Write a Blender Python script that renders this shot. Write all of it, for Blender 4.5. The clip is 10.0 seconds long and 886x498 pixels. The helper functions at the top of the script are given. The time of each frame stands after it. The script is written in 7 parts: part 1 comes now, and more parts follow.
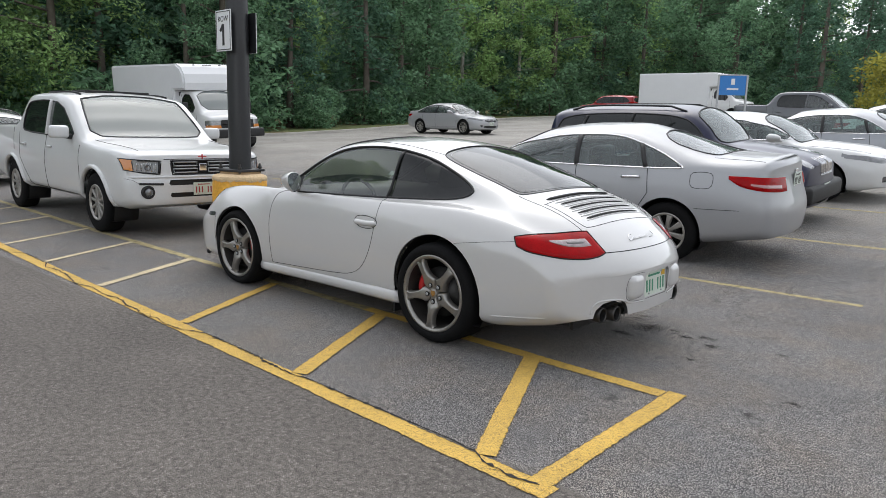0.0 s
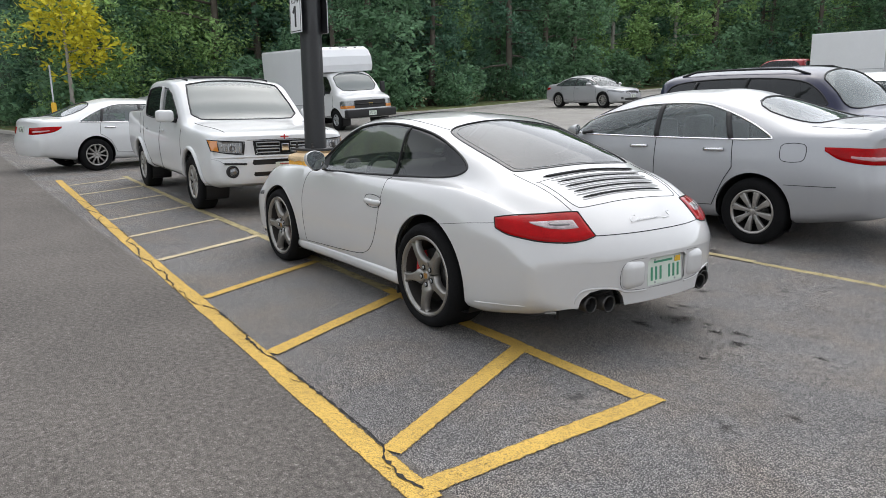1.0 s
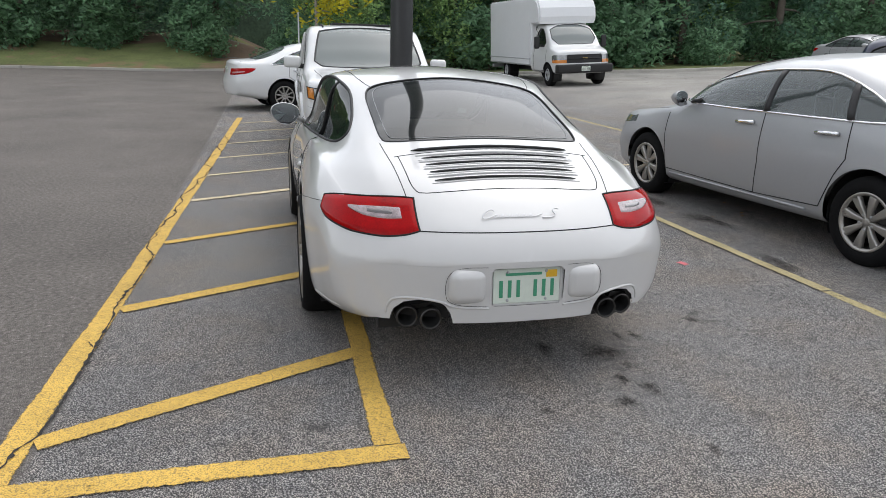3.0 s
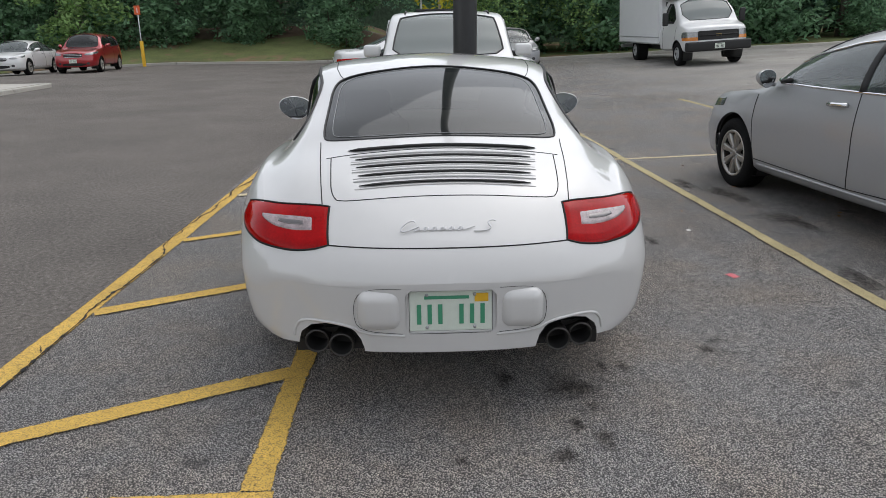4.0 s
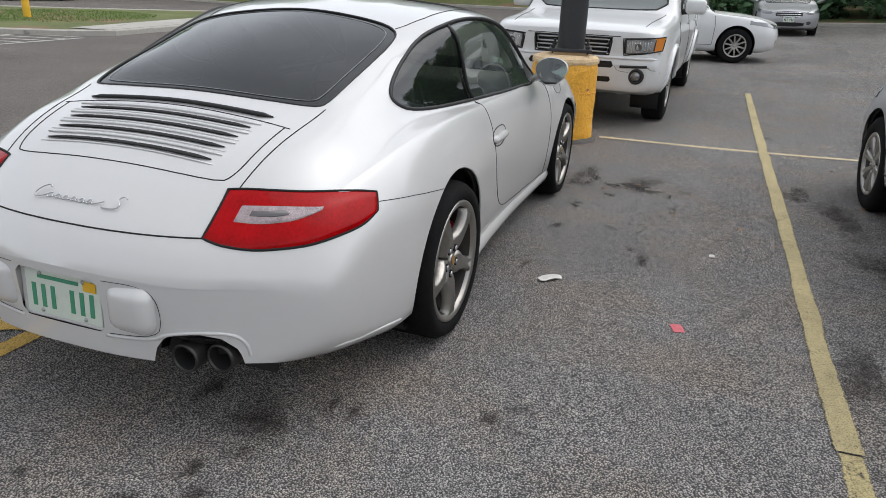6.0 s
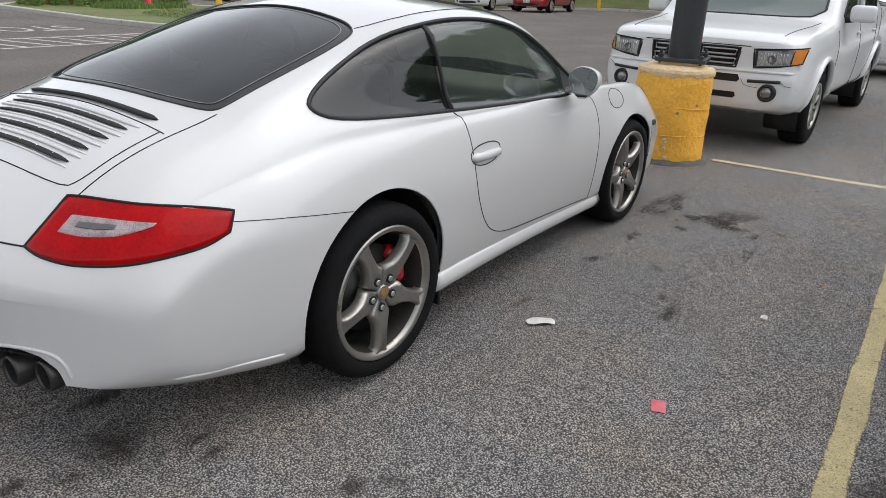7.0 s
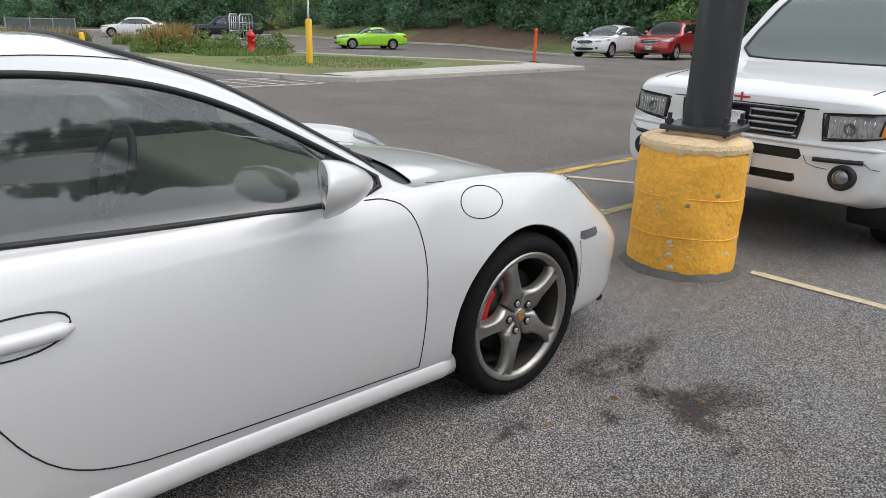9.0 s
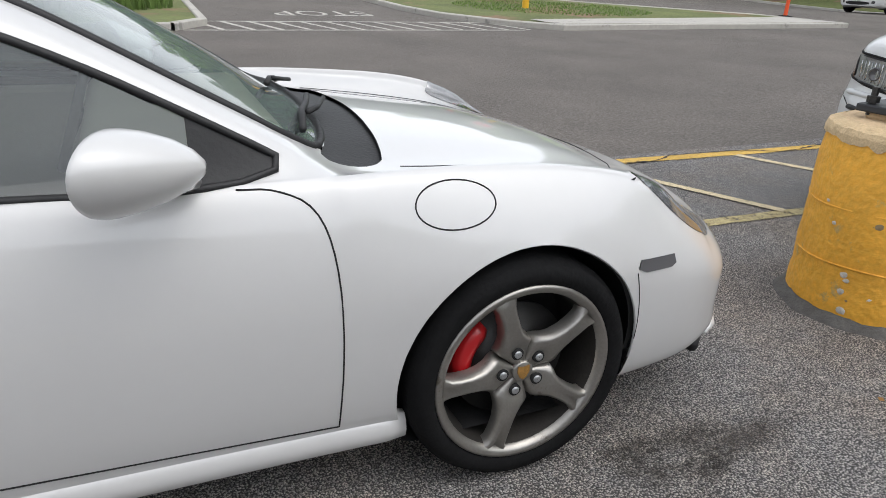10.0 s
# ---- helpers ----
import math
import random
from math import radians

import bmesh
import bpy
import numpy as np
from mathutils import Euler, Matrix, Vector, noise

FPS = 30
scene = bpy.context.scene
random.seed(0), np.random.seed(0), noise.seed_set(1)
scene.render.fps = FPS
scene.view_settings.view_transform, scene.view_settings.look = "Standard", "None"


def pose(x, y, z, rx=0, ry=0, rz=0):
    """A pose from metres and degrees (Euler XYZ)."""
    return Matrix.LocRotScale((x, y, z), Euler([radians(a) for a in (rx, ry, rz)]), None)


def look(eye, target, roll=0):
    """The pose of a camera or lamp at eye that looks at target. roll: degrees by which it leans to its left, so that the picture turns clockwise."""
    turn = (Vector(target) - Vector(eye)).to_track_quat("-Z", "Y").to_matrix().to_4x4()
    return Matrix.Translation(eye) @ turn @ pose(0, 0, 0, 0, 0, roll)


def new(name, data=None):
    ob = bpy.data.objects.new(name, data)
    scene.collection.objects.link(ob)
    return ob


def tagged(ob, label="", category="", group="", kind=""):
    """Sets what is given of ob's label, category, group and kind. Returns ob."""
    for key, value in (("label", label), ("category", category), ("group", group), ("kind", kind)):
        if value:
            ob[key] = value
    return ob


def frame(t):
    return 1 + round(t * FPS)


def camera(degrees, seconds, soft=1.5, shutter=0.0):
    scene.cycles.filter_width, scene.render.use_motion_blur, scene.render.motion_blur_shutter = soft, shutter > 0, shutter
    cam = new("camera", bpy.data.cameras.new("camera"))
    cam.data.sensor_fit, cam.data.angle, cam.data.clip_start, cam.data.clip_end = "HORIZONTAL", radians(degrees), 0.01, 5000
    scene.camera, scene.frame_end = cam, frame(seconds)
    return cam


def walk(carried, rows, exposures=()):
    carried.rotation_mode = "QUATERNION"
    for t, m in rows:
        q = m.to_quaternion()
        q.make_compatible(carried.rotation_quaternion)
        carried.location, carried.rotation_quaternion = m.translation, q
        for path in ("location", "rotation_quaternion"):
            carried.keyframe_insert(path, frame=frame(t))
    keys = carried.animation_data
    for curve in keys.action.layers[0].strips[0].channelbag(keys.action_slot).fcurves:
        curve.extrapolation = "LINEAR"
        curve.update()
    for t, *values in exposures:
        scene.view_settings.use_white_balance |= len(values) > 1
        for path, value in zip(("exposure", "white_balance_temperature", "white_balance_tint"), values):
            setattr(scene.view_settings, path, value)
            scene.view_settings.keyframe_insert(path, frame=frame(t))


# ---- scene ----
cam = camera(64.8, 10.0, soft=0.6)
PATH = [
    (0, (0.0, 0.0, 1.41), (-1.297, 1.483, 1.066), 1.5),
    (0.5, (0.309, 0.41, 1.402), (-1.092, 1.784, 1.017), 1.8),
    (1, (0.541, 0.921, 1.407), (-1.047, 2.064, 0.993), -0.3),
    (1.5, (0.697, 1.507, 1.409), (-0.96, 2.539, 0.971), 0.7),
    (2, (0.817, 2.079, 1.418), (-0.932, 2.941, 0.975), 0.4),
    (2.5, (0.874, 2.625, 1.424), (-0.946, 3.291, 0.931), 2.4),
    (4, (0.524, 4.077, 1.438), (-1.386, 4.161, 0.85), -0.6),
    (4.5, (0.341, 4.534, 1.445), (-1.554, 4.409, 0.818), 1.3),
    (5, (0.092, 4.992, 1.422), (-1.78, 4.762, 0.756), -0.6),
    (5.5, (-0.15, 5.502, 1.429), (-1.989, 5.108, 0.749), 1.0),
    (7, (-1.205, 6.603, 1.422), (-2.728, 5.531, 0.693), 2.4),
    (7.5, (-1.721, 6.694, 1.418), (-3.187, 5.494, 0.777), 3.9),
    (8, (-2.251, 6.737, 1.42), (-3.569, 5.373, 0.785), 2.6),
    (8.5, (-2.81, 6.694, 1.419), (-4.1, 5.289, 0.816), -1.3),
    (9, (-3.422, 6.654, 1.398), (-4.722, 5.269, 0.772), 1.8),
    (9.5, (-3.982, 6.539, 1.348), (-5.238, 5.18, 0.588), 1.4),
    (10, (-4.467, 6.409, 1.332), (-5.234, 4.733, 0.556), 2.6),
]
walk(cam, [(t, look(eye, target, roll)) for t, eye, target, roll in PATH],
     exposures=[(0.0, 1.02), (1.5, 1.17), (2.5, 1.18), (4.0, 0.80), (5.0, 0.82), (7.0, 0.97), (8.0, 1.05), (9.0, 1.12), (9.5, 1.07), (10.0, 1.06)])

# ---- light: an overcast summer day ----
SUN_UP, SUN_WAY = 62.0, 318.0
world = bpy.data.worlds.new("overcast_sky")
scene.world = world
world.use_nodes = True
_n, _l = world.node_tree.nodes, world.node_tree.links
_sky = _n.new("ShaderNodeTexSky")
_sky.sky_type, _sky.sun_disc = "NISHITA", False
_sky.sun_elevation, _sky.sun_rotation = radians(SUN_UP), radians(SUN_WAY)
_sky.air_density, _sky.dust_density = 1.0, 1.5
_grey = _n.new("ShaderNodeHueSaturation")
_grey.inputs["Saturation"].default_value = 0.24
_l.new(_sky.outputs[0], _grey.inputs["Color"])
_l.new(_grey.outputs[0], _n["Background"].inputs["Color"])
_n["Background"].inputs["Strength"].default_value = 0.15
sun = new("sun", bpy.data.lights.new("sun", "SUN"))
sun.data.energy, sun.data.angle, sun.data.color = 0.36, radians(70), (1.0, 0.995, 0.985)
_a, _e = radians(SUN_WAY), radians(SUN_UP)
sun.matrix_world = look((0, 0, 0), (-math.sin(_a) * math.cos(_e), -math.cos(_a) * math.cos(_e), -math.sin(_e)))


# ---- materials ----
def mat(name, color, rough=0.5, metal=0.0, vary=0.0, scale=6.0, bump=0.0, bump_scale=80.0, coat=0.0, spec=0.5, wear=None, wear_scale=3.0, wear_at=0.6, sheen=0.0):
    """Base colour with mottling at two scales, optional worn patches, fine relief and clear coat."""
    m = bpy.data.materials.new(name)
    m.use_nodes = True
    n, l = m.node_tree.nodes, m.node_tree.links
    b = n["Principled BSDF"]
    b.inputs["Base Color"].default_value = (*color, 1)
    b.inputs["Roughness"].default_value, b.inputs["Metallic"].default_value = rough, metal
    b.inputs["Coat Weight"].default_value, b.inputs["Coat Roughness"].default_value = coat, 0.03
    b.inputs["Specular IOR Level"].default_value = spec
    co = n.new("ShaderNodeTexCoord")
    last = None
    if vary:
        big, small = n.new("ShaderNodeTexNoise"), n.new("ShaderNodeTexNoise")
        big.inputs["Scale"].default_value, small.inputs["Scale"].default_value = scale, scale * 11
        big.inputs["Detail"].default_value = small.inputs["Detail"].default_value = 4
        l.new(co.outputs["Object"], big.inputs["Vector"]), l.new(co.outputs["Object"], small.inputs["Vector"])
        add = n.new("ShaderNodeMath")
        add.operation = "ADD"
        l.new(big.outputs[0], add.inputs[0]), l.new(small.outputs[0], add.inputs[1])
        ramp = n.new("ShaderNodeMapRange")
        ramp.inputs[1].default_value, ramp.inputs[2].default_value = 0.6, 1.4
        ramp.inputs[3].default_value, ramp.inputs[4].default_value = 1 - vary, 1 + vary
        l.new(add.outputs[0], ramp.inputs[0])
        mul = n.new("ShaderNodeVectorMath")
        mul.operation = "SCALE"
        mul.inputs[0].default_value = color
        l.new(ramp.outputs[0], mul.inputs["Scale"])
        last = mul.outputs[0]
    if wear:
        w = n.new("ShaderNodeTexNoise")
        w.inputs["Scale"].default_value, w.inputs["Detail"].default_value, w.inputs["Roughness"].default_value = wear_scale, 8, 0.7
        l.new(co.outputs["Object"], w.inputs["Vector"])
        r = n.new("ShaderNodeMapRange")
        r.inputs[1].default_value, r.inputs[2].default_value = wear_at, wear_at + 0.06
        l.new(w.outputs[0], r.inputs[0])
        mix = n.new("ShaderNodeMix")
        mix.data_type = "RGBA"
        mix.inputs["A"].default_value, mix.inputs["B"].default_value = (*color, 1), (*wear, 1)
        l.new(r.outputs[0], mix.inputs["Factor"])
        if last:
            l.new(last, mix.inputs["A"])
        last = mix.outputs["Result"]
    if last:
        l.new(last, b.inputs["Base Color"])
    if bump:
        t = n.new("ShaderNodeTexNoise")
        t.inputs["Scale"].default_value, t.inputs["Detail"].default_value = bump_scale, 5
        l.new(co.outputs["Object"], t.inputs["Vector"])
        bp = n.new("ShaderNodeBump")
        bp.inputs["Strength"].default_value, bp.inputs["Distance"].default_value = bump, 0.01
        l.new(t.outputs[0], bp.inputs["Height"])
        l.new(bp.outputs[0], b.inputs["Normal"])
    return m


def glass(name, tint, gloss=1.0, ior=1.55, film=0.0):
    """A thin pane: clear tint, with Fresnel reflections and a pale film that stands in for hazy sky reflection."""
    m = bpy.data.materials.new(name)
    m.use_nodes = True
    n, l = m.node_tree.nodes, m.node_tree.links
    n.remove(n["Principled BSDF"])
    t, g, f, x = n.new("ShaderNodeBsdfTransparent"), n.new("ShaderNodeBsdfGlossy"), n.new("ShaderNodeFresnel"), n.new("ShaderNodeMixShader")
    t.inputs[0].default_value = (*tint, 1)
    g.inputs["Roughness"].default_value = 0.03
    g.inputs["Color"].default_value = (gloss, gloss, gloss, 1)
    f.inputs[0].default_value = ior
    l.new(f.outputs[0], x.inputs[0]), l.new(t.outputs[0], x.inputs[1]), l.new(g.outputs[0], x.inputs[2])
    # Pale teal diffuse film paints the sky's hazy reflection onto the pane.
    sky_haze, z = n.new("ShaderNodeBsdfDiffuse"), n.new("ShaderNodeMixShader")
    sky_haze.inputs[0].default_value, z.inputs[0].default_value = (0.46, 0.54, 0.53, 1), film
    l.new(x.outputs[0], z.inputs[1]), l.new(sky_haze.outputs[0], z.inputs[2])
    l.new(z.outputs[0], n["Material Output"].inputs[0])
    return m


def asphalt():
    """Worn bays with pale aggregate; the aisle beyond the hatched strip is a finer, darker and browner mat."""
    m = bpy.data.materials.new("asphalt")
    m.use_nodes = True
    n, l = m.node_tree.nodes, m.node_tree.links
    b = n["Principled BSDF"]
    geo = n.new("ShaderNodeNewGeometry")
    sep = n.new("ShaderNodeSeparateXYZ")
    l.new(geo.outputs["Position"], sep.inputs[0])

    def noise_at(scale, detail=4, rough=0.6):
        t = n.new("ShaderNodeTexNoise")
        t.inputs["Scale"].default_value, t.inputs["Detail"].default_value, t.inputs["Roughness"].default_value = scale, detail, rough
        l.new(geo.outputs["Position"], t.inputs["Vector"])
        return t.outputs[0]

    def remap(v, a, c, lo, hi):
        r = n.new("ShaderNodeMapRange")
        r.inputs[1].default_value, r.inputs[2].default_value, r.inputs[3].default_value, r.inputs[4].default_value = a, c, lo, hi
        l.new(v, r.inputs[0])
        return r.outputs[0]

    def blend(f, a, c):
        x = n.new("ShaderNodeMix")
        x.data_type = "RGBA"
        for key, v in (("A", a), ("B", c)):
            if isinstance(v, tuple):
                x.inputs[key].default_value = (*v, 1)
            else:
                l.new(v, x.inputs[key])
        l.new(f, x.inputs["Factor"])
        return x.outputs["Result"]

    def mult(a, c):
        x = n.new("ShaderNodeMath")
        x.operation = "MULTIPLY"
        l.new(a, x.inputs[0]), l.new(c, x.inputs[1])
        return x.outputs[0]

    stones = n.new("ShaderNodeTexVoronoi")
    stones.inputs["Scale"].default_value = 165
    shift, warp = n.new("ShaderNodeTexNoise"), n.new("ShaderNodeVectorMath")
    shift.inputs["Scale"].default_value, shift.inputs["Detail"].default_value = 70, 3
    warp.operation = "MULTIPLY_ADD"
    warp.inputs[1].default_value = (0.007, 0.007, 0.007)
    l.new(geo.outputs["Position"], shift.inputs["Vector"]), l.new(shift.outputs["Color"], warp.inputs[0]), l.new(geo.outputs["Position"], warp.inputs[2])
    l.new(warp.outputs[0], stones.inputs["Vector"])
    shade = n.new("ShaderNodeSeparateColor")
    l.new(stones.outputs["Color"], shade.inputs[0])
    stone = blend(shade.outputs[0], (0.225, 0.217, 0.208), (0.59, 0.565, 0.533))
    pits = remap(stones.outputs["Distance"], 0.34, 0.62, 0.0, 1.0)
    bays = blend(pits, stone, (0.055, 0.054, 0.053))
    patchy = blend(remap(noise_at(21, 5, 0.65), 0.34, 0.66, 0.0, 1.0), (0.78, 0.78, 0.79), (1.22, 1.20, 1.17))
    tint = blend(remap(noise_at(1.7, 4), 0.42, 0.66, 0.0, 1.0), (0.98, 1.0, 1.04), (1.06, 1.0, 0.95))
    for layer in (patchy, tint):
        mul = n.new("ShaderNodeMix")
        mul.data_type, mul.blend_type = "RGBA", "MULTIPLY"
        mul.inputs["Factor"].default_value = 1.0
        l.new(bays, mul.inputs["A"]), l.new(layer, mul.inputs["B"])
        bays = mul.outputs["Result"]
    fine = blend(remap(noise_at(160, 3), 0.35, 0.7, 0.0, 1.0), (0.095, 0.089, 0.083), (0.225, 0.210, 0.195))
    fine = blend(remap(shade.outputs[1], 0.9, 0.97, 0.0, 0.7), fine, (0.32, 0.30, 0.285))
    rough = n.new("ShaderNodeMix")
    rough.data_type, rough.blend_type = "RGBA", "MULTIPLY"
    rough.inputs["Factor"].default_value = 1.0
    l.new(fine, rough.inputs["A"]), l.new(blend(remap(noise_at(34, 6, 0.7), 0.36, 0.62, 0.0, 1.0), (0.60, 0.58, 0.56), (1.22, 1.20, 1.18)), rough.inputs["B"])
    fine = rough.outputs["Result"]
    aisle = remap(sep.outputs[1], 2.27, 2.31, 1.0, 0.0)
    # Far bays lightened: the sky's grazing sheen is put into the colour.
    pale = blend(remap(noise_at(140, 3), 0.35, 0.7, 0.0, 1.0), (0.30, 0.29, 0.27), (0.42, 0.405, 0.375))
    bays = blend(remap(sep.outputs[1], 9.0, 15.0, 0.0, 0.9), bays, pale)
    both = blend(aisle, bays, fine)
    blotch = blend(remap(noise_at(0.55, 6), 0.3, 0.75, 0.0, 1.0), (0.86, 0.85, 0.84), (1.30, 1.28, 1.25))
    x = n.new("ShaderNodeMix")
    x.data_type, x.blend_type = "RGBA", "MULTIPLY"
    x.inputs["Factor"].default_value = 1.0
    l.new(both, x.inputs["A"]), l.new(blotch, x.inputs["B"])
    spots = blend(mult(remap(noise_at(2.6, 5, 0.55), 0.66, 0.74, 0.0, 0.75), remap(sep.outputs[1], 2.6, 3.4, 0.0, 1.0)), x.outputs["Result"], (0.035, 0.034, 0.034))
    l.new(spots, b.inputs["Base Color"])
    b.inputs["Roughness"].default_value = 0.85
    b.inputs["Specular IOR Level"].default_value = 0.3
    bp = n.new("ShaderNodeBump")
    bp.inputs["Strength"].default_value, bp.inputs["Distance"].default_value = 0.9, 0.007
    inv = remap(stones.outputs["Distance"], 0.0, 0.6, 1.0, 0.0)
    l.new(inv, bp.inputs["Height"])
    l.new(bp.outputs[0], b.inputs["Normal"])
    return m


ASPHALT = asphalt()


def road_paint(name, color, cover):
    """Paint over stony asphalt: ragged soft edges, bare spots where it has worn off, dark pits between the stones."""
    m = mat(name, color, 0.8, vary=0.22, scale=3)
    n, l = m.node_tree.nodes, m.node_tree.links
    b = n["Principled BSDF"]
    geo, stones, pit, dark = n.new("ShaderNodeNewGeometry"), n.new("ShaderNodeTexVoronoi"), n.new("ShaderNodeMapRange"), n.new("ShaderNodeMix")
    stones.inputs["Scale"].default_value = 165
    l.new(geo.outputs["Position"], stones.inputs["Vector"])
    pit.inputs[1].default_value, pit.inputs[2].default_value, pit.inputs[4].default_value = 0.5, 0.8, 0.6
    l.new(stones.outputs["Distance"], pit.inputs[0])
    dark.data_type = "RGBA"
    dark.inputs["B"].default_value = (0.09, 0.075, 0.05, 1)
    l.new(b.inputs["Base Color"].links[0].from_socket, dark.inputs["A"])
    l.new(pit.outputs[0], dark.inputs["Factor"])
    l.new(dark.outputs["Result"], b.inputs["Base Color"])
    bp = n.new("ShaderNodeBump")
    bp.invert = True
    bp.inputs["Strength"].default_value, bp.inputs["Distance"].default_value = 0.6, 0.005
    l.new(stones.outputs["Distance"], bp.inputs["Height"])
    l.new(bp.outputs[0], b.inputs["Normal"])
    a, t, x = n.new("ShaderNodeAttribute"), n.new("ShaderNodeBsdfTransparent"), n.new("ShaderNodeMixShader")
    a.attribute_name = "thick"
    s = n.new("ShaderNodeMath")
    s.operation = "MULTIPLY_ADD"
    s.inputs[1].default_value = 1.25
    big, fine, both = n.new("ShaderNodeTexNoise"), n.new("ShaderNodeTexNoise"), n.new("ShaderNodeMath")
    big.inputs["Scale"].default_value, big.inputs["Detail"].default_value = 16, 5
    fine.inputs["Scale"].default_value, fine.inputs["Detail"].default_value = 90, 3
    l.new(geo.outputs["Position"], big.inputs["Vector"]), l.new(geo.outputs["Position"], fine.inputs["Vector"])
    l.new(big.outputs[0], both.inputs[0]), l.new(fine.outputs[0], both.inputs[1])
    l.new(a.outputs["Fac"], s.inputs[0]), l.new(both.outputs[0], s.inputs[2])
    r = n.new("ShaderNodeMapRange")
    r.inputs[1].default_value, r.inputs[2].default_value, r.inputs[4].default_value = 2.22 - cover, 2.54 - cover, 0.97
    l.new(s.outputs[0], r.inputs[0])
    l.new(r.outputs[0], x.inputs[0]), l.new(t.outputs[0], x.inputs[1]), l.new(b.outputs[0], x.inputs[2])
    l.new(x.outputs[0], n["Material Output"].inputs[0])
    return m


YELLOW = road_paint("worn_yellow_road_paint", (0.66, 0.42, 0.085), 0.47)
FADED = road_paint("faded_yellow_road_paint", (0.48, 0.40, 0.20), 0.30)
THIN = road_paint("thin_pale_road_paint", (0.48, 0.40, 0.21), 0.44)
CREAM = road_paint("cream_road_paint", (0.66, 0.55, 0.35), 0.42)
PALE = road_paint("worn_white_road_paint", (0.62, 0.60, 0.54), 0.33)
CRACK = mat("crack_tar", (0.02, 0.019, 0.018), 0.9, vary=0.2)


def stain(name, color):
    """A stain that thins out to bare asphalt at its ragged rim."""
    m = mat(name, color, 0.75, vary=0.3, scale=9)
    n, l = m.node_tree.nodes, m.node_tree.links
    a, t, x = n.new("ShaderNodeAttribute"), n.new("ShaderNodeBsdfTransparent"), n.new("ShaderNodeMixShader")
    a.attribute_name = "thick"
    z, co, r, s = n.new("ShaderNodeTexNoise"), n.new("ShaderNodeTexCoord"), n.new("ShaderNodeMapRange"), n.new("ShaderNodeMath")
    z.inputs["Scale"].default_value, z.inputs["Detail"].default_value = 40, 6
    z2, s2 = n.new("ShaderNodeTexNoise"), n.new("ShaderNodeMath")
    z2.inputs["Scale"].default_value, z2.inputs["Detail"].default_value = 7, 5
    l.new(co.outputs["Object"], z.inputs["Vector"]), l.new(co.outputs["Object"], z2.inputs["Vector"])
    s.operation = s2.operation = "ADD"
    l.new(a.outputs["Fac"], s.inputs[0]), l.new(z.outputs[0], s.inputs[1])
    l.new(s.outputs[0], s2.inputs[0]), l.new(z2.outputs[0], s2.inputs[1])
    r.inputs[1].default_value, r.inputs[2].default_value, r.inputs[4].default_value = 1.30, 2.0, 0.68
    l.new(s2.outputs[0], r.inputs[0])
    l.new(r.outputs[0], x.inputs[0]), l.new(t.outputs[0], x.inputs[1]), l.new(n["Principled BSDF"].outputs[0], x.inputs[2])
    l.new(x.outputs[0], n["Material Output"].inputs[0])
    return m


OIL = stain("oil_stain", (0.038, 0.031, 0.026))
CONCRETE = mat("pale_concrete", (0.42, 0.40, 0.36), 0.85, vary=0.15, scale=1.2, bump=0.4, bump_scale=60, wear=(0.25, 0.24, 0.22), wear_scale=2, wear_at=0.6)
GRASS = mat("dry_mown_grass", (0.12, 0.14, 0.045), 0.95, vary=0.4, scale=0.9, bump=0.8, bump_scale=30, wear=(0.20, 0.13, 0.075), wear_scale=0.35, wear_at=0.52)
EARTH = mat("leaf_litter", (0.13, 0.085, 0.055), 0.95, vary=0.35, scale=1.4, bump=0.8, bump_scale=25)
WHITE = mat("white_car_paint", (0.575, 0.57, 0.56), 0.3, coat=1.0, vary=0.012, scale=2)
WHITE_OLD = mat("dull_white_car_paint", (0.64, 0.645, 0.64), 0.36, coat=0.7, vary=0.03, scale=3)
SILVER = mat("silver_metallic_paint", (0.375, 0.38, 0.39), 0.42, metal=0.32, coat=0.5, vary=0.02, scale=3)
GREY = mat("grey_metallic_paint", (0.10, 0.105, 0.115), 0.35, metal=0.4, coat=0.9, vary=0.03)
NAVY = mat("dark_blue_paint", (0.012, 0.014, 0.042), 0.28, coat=0.35, vary=0.03, spec=0.35)
RED = mat("red_metallic_paint", (0.32, 0.012, 0.018), 0.3, metal=0.3, coat=1.0, vary=0.03)
GREEN = mat("lime_green_paint", (0.30, 0.62, 0.02), 0.35, coat=1.0, vary=0.03)
BLACK_PAINT = mat("black_car_paint", (0.010, 0.012, 0.02), 0.28, coat=0.3, spec=0.35)
PLASTIC = mat("black_plastic", (0.012, 0.012, 0.0125), 0.6, vary=0.2, bump=0.2)
GAP = mat("panel_gap", (0.010, 0.010, 0.010), 0.9)
RUBBER = mat("tyre_rubber", (0.009, 0.009, 0.0093), 0.9, spec=0.14, vary=0.3, scale=8, bump=0.25, bump_scale=90)
LINING = mat("dark_cabin_lining", (0.06, 0.06, 0.058), 0.9, vary=0.1)
BEIGE = mat("beige_cabin_leather", (0.40, 0.37, 0.31), 0.65, vary=0.1)
BLACK_LEATHER = mat("black_cabin_leather", (0.03, 0.03, 0.03), 0.5, vary=0.2)
ALLOY = mat("silver_alloy", (0.40, 0.385, 0.36), 0.36, metal=0.75, vary=0.06, scale=10, wear=(0.25, 0.23, 0.21), wear_scale=9, wear_at=0.64)
BRAKE = mat("drilled_steel_disc", (0.07, 0.068, 0.066), 0.5, metal=0.8, vary=0.2, scale=30)
CALIPER = mat("red_caliper", (0.5, 0.012, 0.015), 0.4, coat=0.5)
